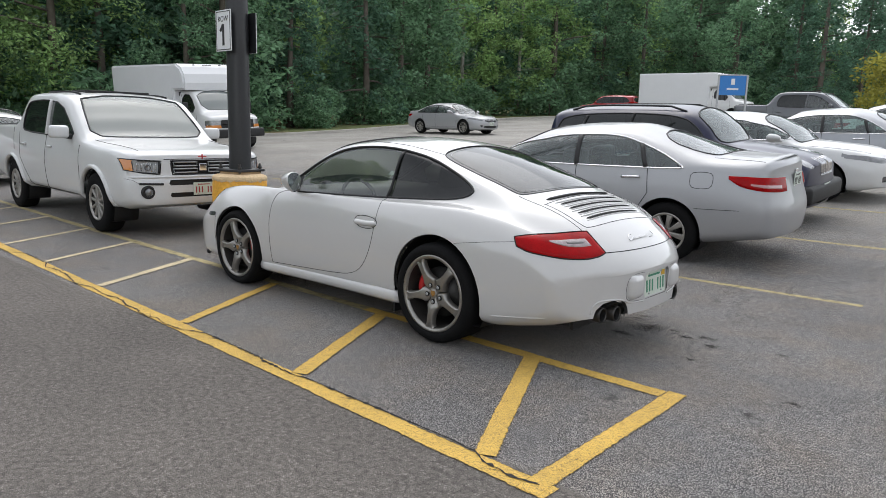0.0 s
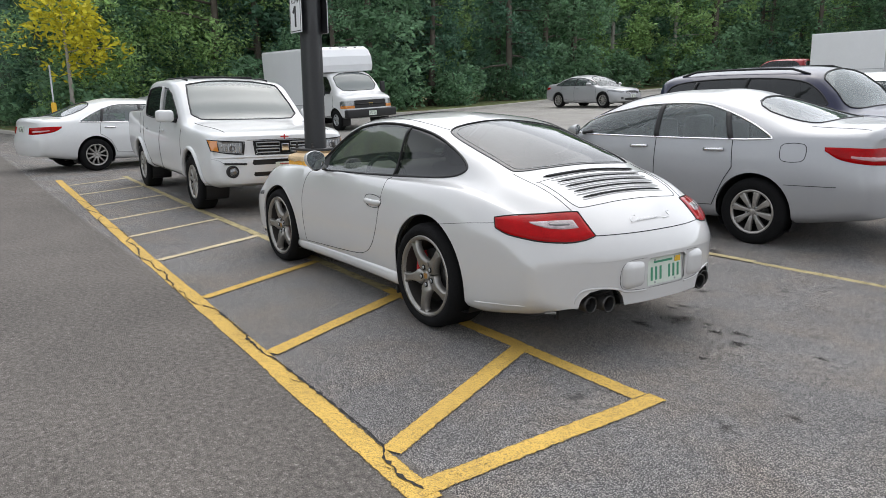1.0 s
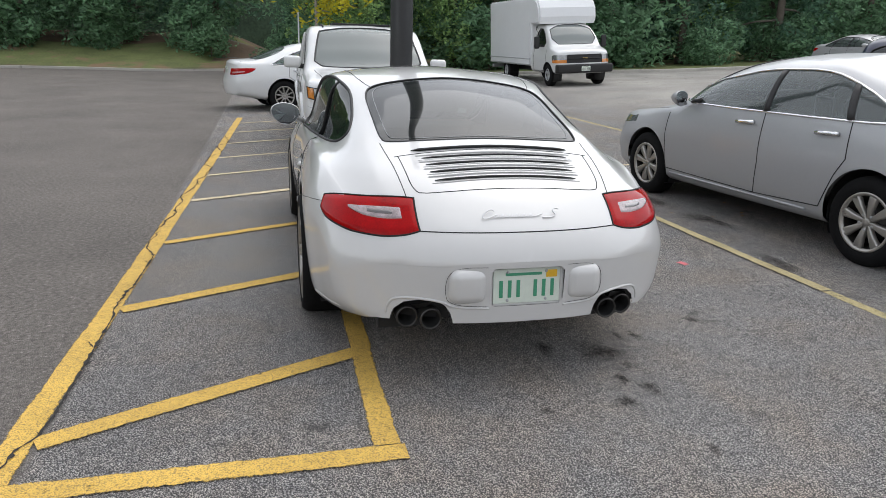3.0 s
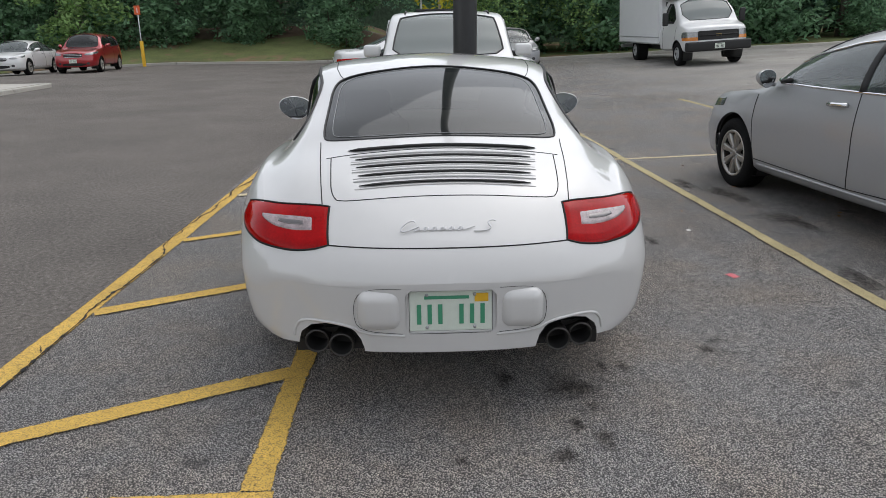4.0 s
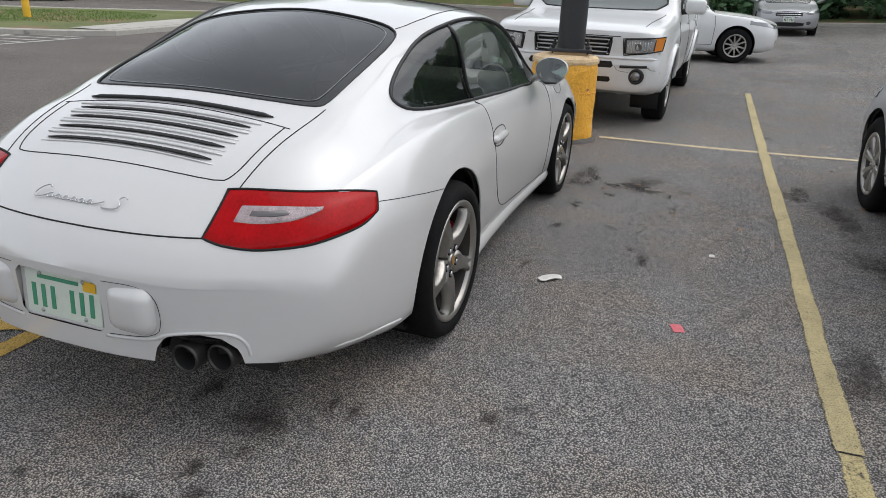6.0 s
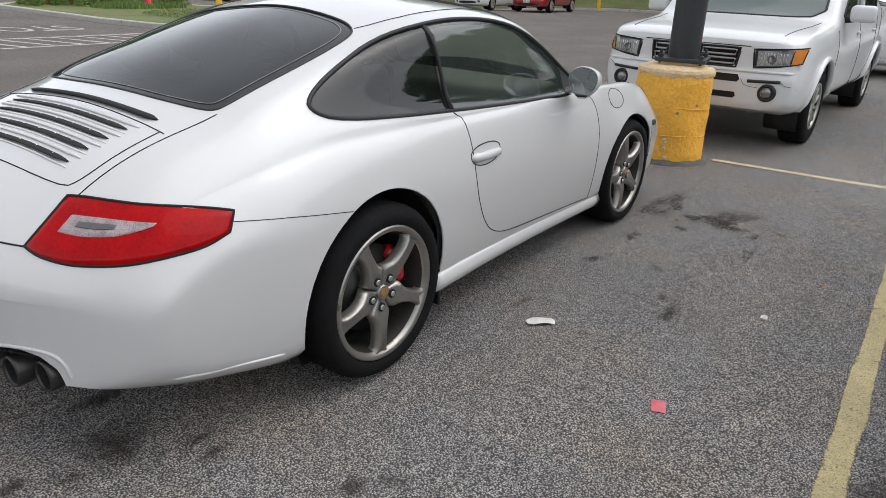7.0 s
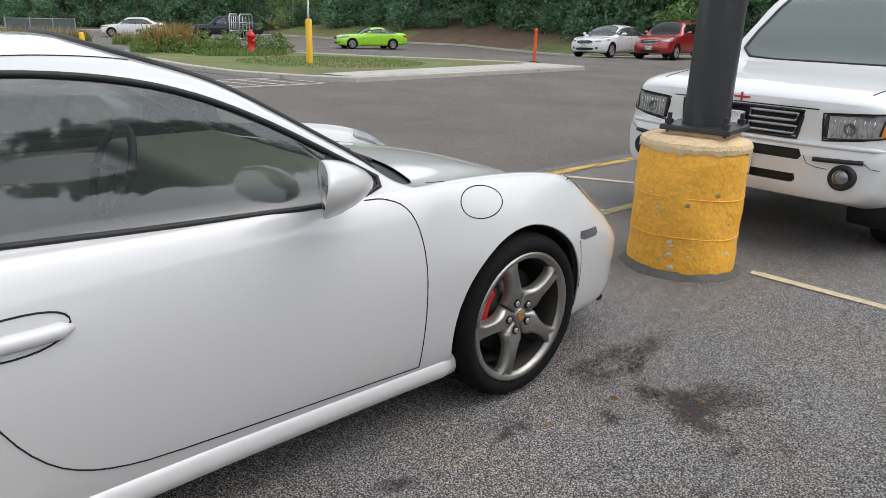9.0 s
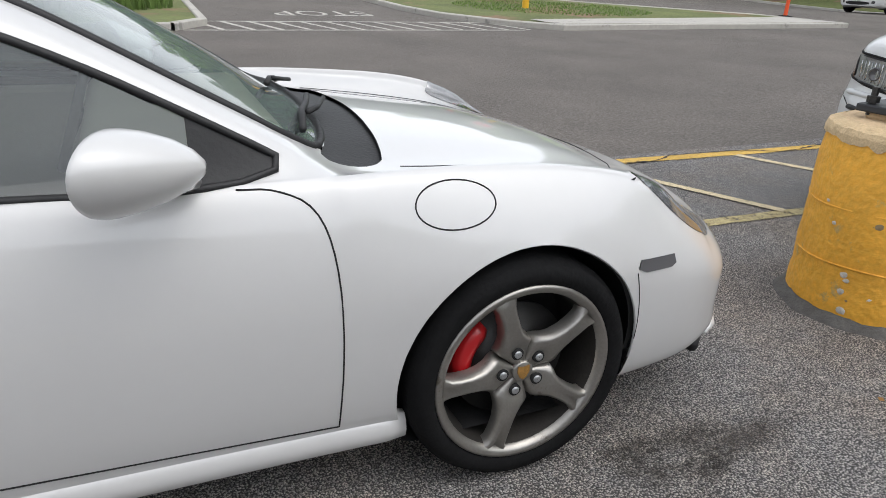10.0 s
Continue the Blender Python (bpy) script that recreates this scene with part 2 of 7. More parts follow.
CHROME = mat("chrome", (0.75, 0.75, 0.76), 0.12, metal=1.0)
STEEL = mat("galvanised_steel", (0.45, 0.46, 0.47), 0.45, metal=0.8, vary=0.1)
MIRROR = mat("mirror_glass", (0.8, 0.82, 0.84), 0.02, metal=1.0)
LENS_RED = mat("red_tail_lens", (0.31, 0.0008, 0.002), 0.05, coat=0.0, spec=0.16, vary=0.35, scale=11)
LENS_PALE = mat("pale_lower_lens", (0.42, 0.20, 0.20), 0.2, coat=1.0, vary=0.2, scale=40)
LENS_CLEAR = mat("clear_lamp_lens", (0.22, 0.225, 0.23), 0.12, metal=0.4, coat=1.0, vary=0.5, scale=18)
LENS_PALE_CLEAR = mat("grey_reflector_lens", (0.36, 0.37, 0.375), 0.2, metal=0.5, coat=1.0, vary=0.5, scale=22)
LENS_AMBER = mat("amber_lamp_lens", (0.62, 0.21, 0.03), 0.2, coat=1.0)
PLATE = mat("plate_face", (0.62, 0.68, 0.60), 0.5, vary=0.06, scale=30)
PLATE_GREEN = mat("plate_green_ink", (0.05, 0.27, 0.15), 0.5)
PLATE_RED = mat("plate_red_ink", (0.35, 0.05, 0.05), 0.5)
ORANGE = mat("orange_plastic", (0.75, 0.09, 0.02), 0.55, vary=0.05)
POLE = mat("dark_bronze_pole_paint", (0.017, 0.018, 0.020), 0.5, vary=0.2, scale=3, bump=0.1, coat=0.2)
BASE_PAINT = mat("chipped_yellow_concrete_paint", (0.84, 0.42, 0.045), 0.55, vary=0.2, scale=4, bump=1.0, bump_scale=26, wear=(0.55, 0.36, 0.12), wear_scale=7, wear_at=0.60)
RAW = mat("weathered_concrete", (0.58, 0.42, 0.25), 0.9, vary=0.2, scale=8, bump=0.9, bump_scale=40)
BOLLARD = mat("yellow_bollard_sleeve", (0.72, 0.42, 0.02), 0.5, vary=0.06)
SIGN_WHITE = mat("white_sign_sheet", (0.75, 0.76, 0.76), 0.4)
SIGN_BLACK = mat("black_sign_ink", (0.015, 0.015, 0.015), 0.5)
SIGN_BLUE = mat("blue_sign_sheet", (0.03, 0.20, 0.55), 0.4)
SIGN_RED = mat("red_sign_sheet", (0.6, 0.015, 0.02), 0.4)
BARK = mat("grey_bark", (0.13, 0.11, 0.09), 0.9, vary=0.3, scale=4, bump=0.8, bump_scale=20)
BIRCH = mat("pale_bark", (0.32, 0.30, 0.27), 0.9, vary=0.3, scale=3, bump=0.5, bump_scale=20)


def leaf(name, color, spread=0.35):
    m = mat(name, color, 0.6, spec=0.3)
    n, l = m.node_tree.nodes, m.node_tree.links
    geo = n.new("ShaderNodeNewGeometry")
    r = n.new("ShaderNodeMapRange")
    r.inputs[3].default_value, r.inputs[4].default_value = 1 - spread, 1 + spread
    l.new(geo.outputs["Random Per Island"], r.inputs[0])
    s = n.new("ShaderNodeVectorMath")
    s.operation = "SCALE"
    s.inputs[0].default_value = color
    l.new(r.outputs[0], s.inputs["Scale"])
    b = n["Principled BSDF"]
    l.new(s.outputs[0], b.inputs["Base Color"])
    t, x = n.new("ShaderNodeBsdfTranslucent"), n.new("ShaderNodeMixShader")
    l.new(s.outputs[0], t.inputs[0])
    x.inputs[0].default_value = 0.5
    l.new(b.outputs[0], x.inputs[1]), l.new(t.outputs[0], x.inputs[2])
    l.new(x.outputs[0], n["Material Output"].inputs[0])
    return m


LEAF = leaf("broadleaf_green", (0.17, 0.30, 0.17), 0.5)
LEAF_DARK = leaf("dark_pine_green", (0.115, 0.22, 0.145), 0.5)
LEAF_LIGHT = leaf("sunlit_ash_green", (0.29, 0.44, 0.17), 0.45)
LEAF_GOLD = leaf("yellowing_leaves", (0.60, 0.54, 0.05))
WEED = leaf("meadow_green", (0.17, 0.25, 0.075))
STRAW = leaf("dry_grass_straw", (0.34, 0.23, 0.09))
CAR_GLASS = glass("car_glass", (0.52, 0.66, 0.62), ior=1.75, film=0.11)
TINTED = glass("tinted_car_glass", (0.055, 0.06, 0.06), ior=1.5, film=0.02)
CLEAR = glass("clear_windscreen", (0.80, 0.86, 0.82), ior=1.6, film=0.16)
HAZED = glass("hazed_windscreen", (0.30, 0.38, 0.365), ior=1.7, film=0.22)
SIDE_DARK = glass("dark_tinted_glass", (0.08, 0.09, 0.088), ior=1.48, film=0.008)


# ---- building kit ----
def link(name, me, material, parent=None, label=""):
    """Links mesh data as one object under its thing or part."""
    me.materials.clear()
    me.materials.append(material)
    ob = new(name, me)
    ob.parent = parent
    return tagged(ob, label)


def data(name, verts, faces, smooth=True):
    me = bpy.data.meshes.new(name)
    me.from_pydata([tuple(v) for v in verts], [], [tuple(int(i) for i in f) for f in faces])
    me.polygons.foreach_set("use_smooth", [smooth] * len(me.polygons))
    me.update()
    return me


def part(name, bm, material, parent, label="", smooth=False):
    me = bpy.data.meshes.new(name)
    bmesh.ops.recalc_face_normals(bm, faces=bm.faces)
    bm.to_mesh(me)
    bm.free()
    me.polygons.foreach_set("use_smooth", [smooth] * len(me.polygons))
    return link(name, me, material, parent, label)


def thing(name, m, label, category, group="", kind=""):
    ob = new(name)
    ob.matrix_world = m
    return tagged(ob, label, category, group, kind)


def slab(x0, x1, y0, y1, z0, z1, bevel=0.0, bm=None, seg=2):
    """A box with rounded edges, added to bm."""
    b = bmesh.new()
    bmesh.ops.create_cube(b, size=1)
    for v in b.verts:
        v.co = Vector(((x0 + x1) / 2 + v.co.x * (x1 - x0), (y0 + y1) / 2 + v.co.y * (y1 - y0), (z0 + z1) / 2 + v.co.z * (z1 - z0)))
    if bevel:
        bmesh.ops.bevel(b, geom=list(b.edges), offset=bevel, segments=seg, profile=0.5, affect="EDGES")
    if bm is None:
        return b
    me = bpy.data.meshes.new("_t")
    b.to_mesh(me)
    b.free()
    bm.from_mesh(me)
    bpy.data.meshes.remove(me)
    return bm


def lathe(profile, n=32, axis="z", closed=False):
    """Verts and faces of a profile [(radius, height)] turned about an axis."""
    v, f = [], []
    for r, h in profile:
        for k in range(n):
            a = 2 * math.pi * k / n
            c, s = r * math.cos(a), r * math.sin(a)
            v.append((c, s, h) if axis == "z" else (c, h, s) if axis == "y" else (h, c, s))
    rows = len(profile)
    for i in range(rows if closed else rows - 1):
        for k in range(n):
            a, b = i * n + k, i * n + (k + 1) % n
            j = (i + 1) % rows
            f.append((a, b, j * n + (k + 1) % n, j * n + k))
    return v, f


def tube(points, radius, n=6, closed=False, flat=1.0):
    """Verts and faces of a round bar along points; radius may be a list."""
    p = np.array(points, float)
    m = len(p)
    rad = np.broadcast_to(np.array(radius, float), (m,))
    d = np.gradient(p, axis=0) if not closed else np.roll(p, -1, 0) - np.roll(p, 1, 0)
    d /= np.maximum(np.linalg.norm(d, axis=1, keepdims=True), 1e-9)
    up = np.array([0, 0, 1.0]) if abs(d[:, 2]).mean() < 0.9 else np.array([1.0, 0, 0])
    v, f = [], []
    for i in range(m):
        a = np.cross(d[i], up)
        a /= max(np.linalg.norm(a), 1e-9)
        b = np.cross(a, d[i])
        for k in range(n):
            w = 2 * math.pi * k / n
            v.append(p[i] + rad[i] * (math.cos(w) * a + flat * math.sin(w) * b))
    for i in range(m if closed else m - 1):
        for k in range(n):
            j = (i + 1) % m
            f.append((i * n + k, i * n + (k + 1) % n, j * n + (k + 1) % n, j * n + k))
    if not closed:
        f += [tuple(range(n))[::-1], tuple((m - 1) * n + k for k in range(n))]
    return v, f


def bars(name, runs, radius, material, parent, label="", n=6, flat=1.0):
    """Bars along the runs, each a part of its own."""
    for run in runs:
        ob = link(name, data(name, *tube(run, radius, n, flat=flat)), material, parent, label)
    return ob


def letters(text, size, material, parent, m, name="lettering", shear=0.0, depth=0.002, space=1.0, width=1.0):
    """Text as a mesh in the built-in font, standing at the pose m of its parent."""
    cu = bpy.data.curves.new(name, "FONT")
    cu.body, cu.size, cu.extrude, cu.shear, cu.space_character = text, size, depth, shear, space
    cu.align_x, cu.align_y = "CENTER", "CENTER"
    cu.resolution_u = 3
    tmp = bpy.data.objects.new("_text", cu)
    scene.collection.objects.link(tmp)
    me = bpy.data.meshes.new_from_object(tmp.evaluated_get(bpy.context.evaluated_depsgraph_get()))
    bpy.data.objects.remove(tmp)
    me.name = name
    me.transform(m @ Matrix.Diagonal((width, 1, 1, 1)))
    return link(name, me, material, parent)


def pchip(pts):
    """A smooth curve through (s, value) points that does not overshoot."""
    xs, ys = np.array([p[0] for p in pts], float), np.array([p[1] for p in pts], float)
    h, d = np.diff(xs), np.diff(ys) / np.diff(xs)
    m = np.zeros(len(xs))
    m[0], m[-1] = d[0], d[-1]
    for i in range(1, len(xs) - 1):
        if d[i - 1] * d[i] > 0:
            w1, w2 = 2 * h[i] + h[i - 1], h[i] + 2 * h[i - 1]
            m[i] = (w1 + w2) / (w1 / d[i - 1] + w2 / d[i])

    def at(x):
        x = np.clip(np.asarray(x, float), xs[0], xs[-1])
        i = np.clip(np.searchsorted(xs, x) - 1, 0, len(h) - 1)
        t = (x - xs[i]) / h[i]
        return ((1 + 2 * t) * (1 - t) ** 2 * ys[i] + t * (1 - t) ** 2 * h[i] * m[i] + t * t * (3 - 2 * t) * ys[i + 1] + t * t * (t - 1) * h[i] * m[i + 1])

    return at


def faired(curve, L, reach):
    """The curve averaged over a short reach, so that the sheet carries no waves; its ends stay put."""
    x = np.linspace(0, L, 901)
    y = curve(x)
    d = np.linspace(-2.5, 2.5, 21)
    w = np.exp(-d * d / 2)
    r = reach * np.clip(np.minimum(x, L - x) / (3 * reach), 0, 1)
    z = sum(a * np.interp(x + r * b, x, y) for a, b in zip(w, d)) / w.sum()
    return lambda a: np.interp(a, x, z)


AX = {"xz": (0, 2, 1), "xy": (0, 1, 2), "yz": (1, 2, 0)}


def inside(poly, p):
    """Which of the 2D points p lie in the polygon."""
    hit = np.zeros(len(p), bool)
    q = np.roll(poly, -1, 0)
    for (x0, y0), (x1, y1) in zip(poly, q):
        if y0 != y1:
            hit ^= ((y0 > p[:, 1]) != (y1 > p[:, 1])) & (p[:, 0] < (x1 - x0) * (p[:, 1] - y0) / (y1 - y0) + x0)
    return hit


def rounded(pts, rounds=2, closed=True):
    """Corner-cut a polygon so that its corners are soft."""
    p = np.array(pts, float)
    for _ in range(rounds):
        q = np.roll(p, -1, 0)
        a, b = 0.75 * p + 0.25 * q, 0.25 * p + 0.75 * q
        if closed:
            p = np.stack([a, b], 1).reshape(-1, 2)
        else:
            p = np.concatenate([p[:1], np.stack([a[:-1], b[:-1]], 1).reshape(-1, 2), p[-1:]])
    return p


class Skin:
    """A sheet of quads from which panels are cut along outlines drawn in a side, top or end view."""

    def __init__(self, v, f, n=None):
        self.v, self.f, self.n = np.array(v, float), np.array(f, int).reshape(-1, 4), n
        if n is None:
            self.update()

    def update(self):
        a = self.v[self.f]
        n = np.cross(a[:, 2] - a[:, 0], a[:, 3] - a[:, 1])
        self.n = np.zeros_like(self.v)
        for k in range(4):
            np.add.at(self.n, self.f[:, k], n)
        self.n /= np.maximum(np.linalg.norm(self.n, axis=1, keepdims=True), 1e-9)

    def cut(self, poly, view, where=None, reach=0.05):
        """Takes the faces within the outline out and returns them as a Skin; both edges follow the outline."""
        poly = np.array(poly, float)
        i, j, k = AX[view]
        c, nn = self.v[self.f].mean(1), self.n[self.f].mean(1)
        take = inside(poly, c[:, [i, j]])
        if where is not None:
            take &= where(c, nn)
        both = np.intersect1d(np.unique(self.f[take]), np.unique(self.f[~take]))
        p = self.v[both][:, [i, j]]
        best, near = np.full(len(p), 1e9), p.copy()
        q = np.roll(poly, -1, 0)
        for a, b in zip(poly, q):
            t = np.clip(((p - a) @ (b - a)) / max((b - a) @ (b - a), 1e-12), 0, 1)
            r = a + t[:, None] * (b - a)
            dd = ((p - r) ** 2).sum(1)
            near[dd < best], best = r[dd < best], np.minimum(best, dd)
        d = near - p
        ok = (np.sqrt(best) < reach) & (abs(self.n[both][:, k]) > 0.12)
        d[~ok] = 0
        nb = self.n[both]
        drop = np.where(ok, -(nb[:, i] * d[:, 0] + nb[:, j] * d[:, 1]) / np.where(abs(nb[:, k]) < 0.12, 1, nb[:, k]), 0)
        self.v[both, i] += d[:, 0]
        self.v[both, j] += d[:, 1]
        self.v[both, k] += np.clip(drop, -reach, reach)
        out = self.pick(take)
        self.f = self.f[~take]
        return out

    def pick(self, mask):
        used, idx = np.unique(self.f[mask], return_inverse=True)
        return Skin(self.v[used], idx, self.n[used].copy())

    def offset(self, d):
        return Skin(self.v + d * self.n, self.f, self.n.copy())

    def place(self, pts, view, where=None, lift=0.0):
        """Drops 2D points onto the sheet."""
        i, j, k = AX[view]
        sel = np.arange(len(self.v)) if where is None else np.where(where(self.v, self.n))[0]
        out = []
        for a in np.array(pts, float):
            d = self.v[sel][:, [i, j]] - a
            m = sel[np.argmin((d ** 2).sum(1))]
            q, n = self.v[m].copy(), self.n[m]
            w = np.zeros(3)
            w[i], w[j] = a[0], a[1]
            w[k] = q[k] - np.clip((n[i] * (a[0] - q[i]) + n[j] * (a[1] - q[j])) / (n[k] if abs(n[k]) > 0.15 else 0.15 * np.sign(n[k] or 1)), -0.05, 0.05)
            out.append(w + lift * n)
        return np.array(out)

    def snap(self, pts, lift=0.0):
        """Brings 3D points onto the sheet."""
        out = []
        for a in np.array(pts, float):
            m = np.argmin(((self.v - a) ** 2).sum(1))
            out.append(a - self.n[m] * float((a - self.v[m]) @ self.n[m]) + lift * self.n[m])
        return np.array(out)

    def rim(self, radius, name, material, parent):
        """A bead along the open edge of the sheet."""
        e = np.concatenate([self.f[:, [i, (i + 1) % 4]] for i in range(4)])
        key = np.sort(e, 1)
        uniq, inv, cnt = np.unique(key, axis=0, return_inverse=True, return_counts=True)
        nxt = {int(a): int(b) for a, b in e[cnt[inv.ravel()] == 1]}
        while nxt:
            start = next(iter(nxt))
            loop, at = [], start
            while at in nxt:
                loop.append(at)
                at = nxt.pop(at)
            if len(loop) > 5:
                p = self.v[loop]
                p = 0.25 * np.roll(p, 1, 0) + 0.5 * p + 0.25 * np.roll(p, -1, 0)
                link(name, data(name, *tube(p, radius, 6, closed=True)), material, parent)

    def trim(self):
        used, idx = np.unique(self.f, return_inverse=True)
        return self.v[used], idx.reshape(-1, 4)

    def made(self, name, material, parent, label=""):
        v, f = self.trim()
        return link(name, data(name, v, f), material, parent, label)


def wrap_lens(skin, cx, side, stations, name, material, parent, lift=0.012, n=22, m=7, label="", rim=0.0):
    """A lens that wraps round a rounded corner: stations are (angle about cx, lower z, upper z), or (lower angle, lower z, upper angle, upper z)."""
    st = np.array([(q[0], q[1], q[0], q[2]) if len(q) == 3 else q for q in stations], float)
    near = (skin.v[:, 0] > cx + 0.1) & (skin.v[:, 1] * side > 0.1)
    q = skin.v[near]
    ang, rad = np.arctan2(q[:, 1] * side, q[:, 0] - cx), np.hypot(q[:, 1], q[:, 0] - cx)
    v = []
    for i in range(n):
        t = (len(st) - 1) * i / (n - 1)
        a0, z0, a1, z1 = (pchip(list(enumerate(st[:, c])))(t) for c in range(4))
        for j in range(m):
            u = j / (m - 1)
            a, z = radians(a0 + (a1 - a0) * u), z0 + (z1 - z0) * u
            da, dz = (ang - a) / 0.06, (q[:, 2] - z) / 0.045
            w = np.exp(-0.5 * (da ** 2 + dz ** 2)) + 1e-9
            fit = np.stack([np.ones_like(da), da, dz, da * da, da * dz, dz * dz], 1) * w[:, None]
            r = float(np.linalg.lstsq(fit, w * rad, rcond=None)[0][0]) + (lift if 0 < i < n - 1 and 0 < j < m - 1 else lift - 0.010)
            v.append((cx + r * math.cos(a), side * r * math.sin(a), float(z)))
    f = [(i * m + j, (i + 1) * m + j, (i + 1) * m + j + 1, i * m + j + 1) for i in range(n - 1) for j in range(m - 1)]
    lens = link(name, data(name, v, f), material, parent, label)
    if rim:
        loop = [v[j] for j in range(m)] + [v[i * m + m - 1] for i in range(1, n)] + [v[(n - 1) * m + j] for j in range(m - 2, -1, -1)] + [v[i * m] for i in range(n - 2, 0, -1)]
        link("lamp_gasket", data("lamp_gasket", *tube(loop, rim, 6, True)), GAP, lens)
    return lens


def dense(poly, step=0.03, closed=True):
    """Points at even steps along an outline."""
    p = np.array(poly, float)
    q = np.vstack([p, p[:1]]) if closed else p
    out = []
    for a, b in zip(q[:-1], q[1:]):
        k = max(1, int(np.linalg.norm(b - a) / step))
        out += [a + (b - a) * t / k for t in range(k)]
    if not closed:
        out.append(q[-1])
    return np.array(out)


def body_shell(L, c, nose=((0, 0), (2, 0)), tail=((0, 0), (2, 0)), bow=(0.2, 0.2), ends=(0.9, 0.9), ns=90, seg=(2, 2, 4, 6, 8, 4, 4), soft=(0.14, 0.12), power=2.4, half=0.9, fair=0.0):
    """A car body lofted from its long curves. c holds bot, wid, wz, belt, tuck, rw, re, top over the distance from the nose."""
    g = {k: faired(pchip(p), L, fair) if fair and k in ("top", "belt", "tuck", "rw", "re", "wid", "wz", "shelf") else pchip(p) for k, p in c.items()}
    fn, ft = pchip(nose), pchip(tail)
    t = np.linspace(0, 1, ns)
    s = L * (0.72 * t + 0.28 * (0.5 - 0.5 * np.cos(math.pi * t)))
    rows = []
    cuts = np.cumsum([0, *seg])
    for a in s:
        w, b, zt = float(g["wid"](a)), float(g["bot"](a)), float(g["top"](a))
        zb, wz, tk, rw, re = (float(g[k](a)) for k in ("belt", "wz", "tuck", "rw", "re"))
        wz = min(max(wz, b + 0.14), zb - 0.05)
        ctrl = [(0, b), (w * 0.82, b), (w - 0.035, b + 0.07), (w, wz), (w - tk, zb), (rw, zt - re), (rw * 0.55, zt - re * 0.28), (0, zt), (-rw * 0.55, zt - re * 0.28)]
        if "shelf" in g:
            sh = min(float(g["shelf"](a)), 0.5 * (w - tk - rw))
            ctrl.insert(5, (w - tk - sh, zb + min(0.3 * sh, 0.4 * (zt - re - zb))))
        ctrl = np.array(ctrl)
        u = np.concatenate([[0], np.cumsum(np.linalg.norm(np.diff(ctrl, axis=0), axis=1))])
        py, pz = pchip(list(zip(u, ctrl[:, 0]))), pchip(list(zip(u, ctrl[:, 1])))
        uu = np.concatenate([np.linspace(u[i], u[i + 1], seg[i], endpoint=False) for i in range(len(seg))] + [[u[len(seg)]]])
        y, z = py(uu), pz(uu)
        y[-1] = 0.0
        d = min(a, L - a)
        r = soft[0]
        if d < r:
            k = 1 - soft[1] * (1 - math.sqrt(max(0.0, 1 - ((r - d) / r) ** 2)))
            zc = (b + zt) / 2
            y, z = y * k, zc + (z - zc) * k
        rows.append(np.stack([np.full_like(y, a), y, z], 1))
    half_n = cuts[-1] + 1
    ring = 2 * half_n - 2

    def bend(p):
        q = p.copy()
        rel = np.abs(p[:, 1]) / half
        f0, f1 = np.clip(1 - p[:, 0] / ends[0], 0, 1) ** 2, np.clip(1 - (L - p[:, 0]) / ends[1], 0, 1) ** 2
        q[:, 0] += f0 * (fn(p[:, 2]) + bow[0] * rel ** power) - f1 * (ft(p[:, 2]) + bow[1] * rel ** power)
        return q

    v, f = [], []
    for r in rows:
        left = r[1:-1][::-1] * (1, -1, 1)
        v.append(np.vstack([r, left]))
    v = np.vstack(v)
    for i in range(ns - 1):
        for k in range(ring):
            a, b = i * ring + k, i * ring + (k + 1) % ring
            f.append((a, b, b + ring, a + ring))
    # end caps, row by row between the two sides
    K = 20
    for end, row in ((0, rows[0]), (ns - 1, rows[-1])):
        first = cuts[1]
        base = len(v)
        add = []
        idx = []
        for i in range(first, half_n - 1):
            rid = [end * ring + i]
            for k in range(1, K):
                y = row[i, 1] * (1 - 2 * k / K)
                rid.append(base + len(add))
                add.append((row[i, 0], y, row[i, 2]))
            rid.append(end * ring + ring - i)
            idx.append(rid)
        v = np.vstack([v, np.array(add)])
        for a, b in zip(idx[:-1], idx[1:]):
            for k in range(K):
                q = (a[k], b[k], b[k + 1], a[k + 1])
                f.append(q if end else q[::-1])
    v = bend(v)
    return Skin(v, f)


RIGHT = lambda p, n: p[:, 1] > 0.1
LEFT = lambda p, n: p[:, 1] < -0.1
UP = lambda p, n: n[:, 2] > 0.12
FORE = lambda p, n: n[:, 0] < -0.1
AFT = lambda p, n: n[:, 0] > 0.1


# ---- the lie of the land ----
def ease(a, b, x):
    t = min(1.0, max(0.0, (x - a) / (b - a)))
    return t * t * (3 - 2 * t)


def lie(x, y):
    """Height of the ground: flat round the bays, rising gently to the wood behind them."""
    up = y - 7.5
    north = 0.06 * (up if up > 2 else 0.25 * max(0.0, up + 2) ** 2 / 2) if up > -2 else 0.0
    bank = 2.0 * ease(40.5, 52, -x) * ease(6, 0, y)
    west = bank + 0.008 * max(0.0, -x - 9) * ease(-3, 6, y) * ease(27, 14, y)
    dip = -0.6 * ease(27, 47, math.hypot(x + 3, y - 6)) * ease(-8, -20, y)
    return min(north + west + dip, 6.0)


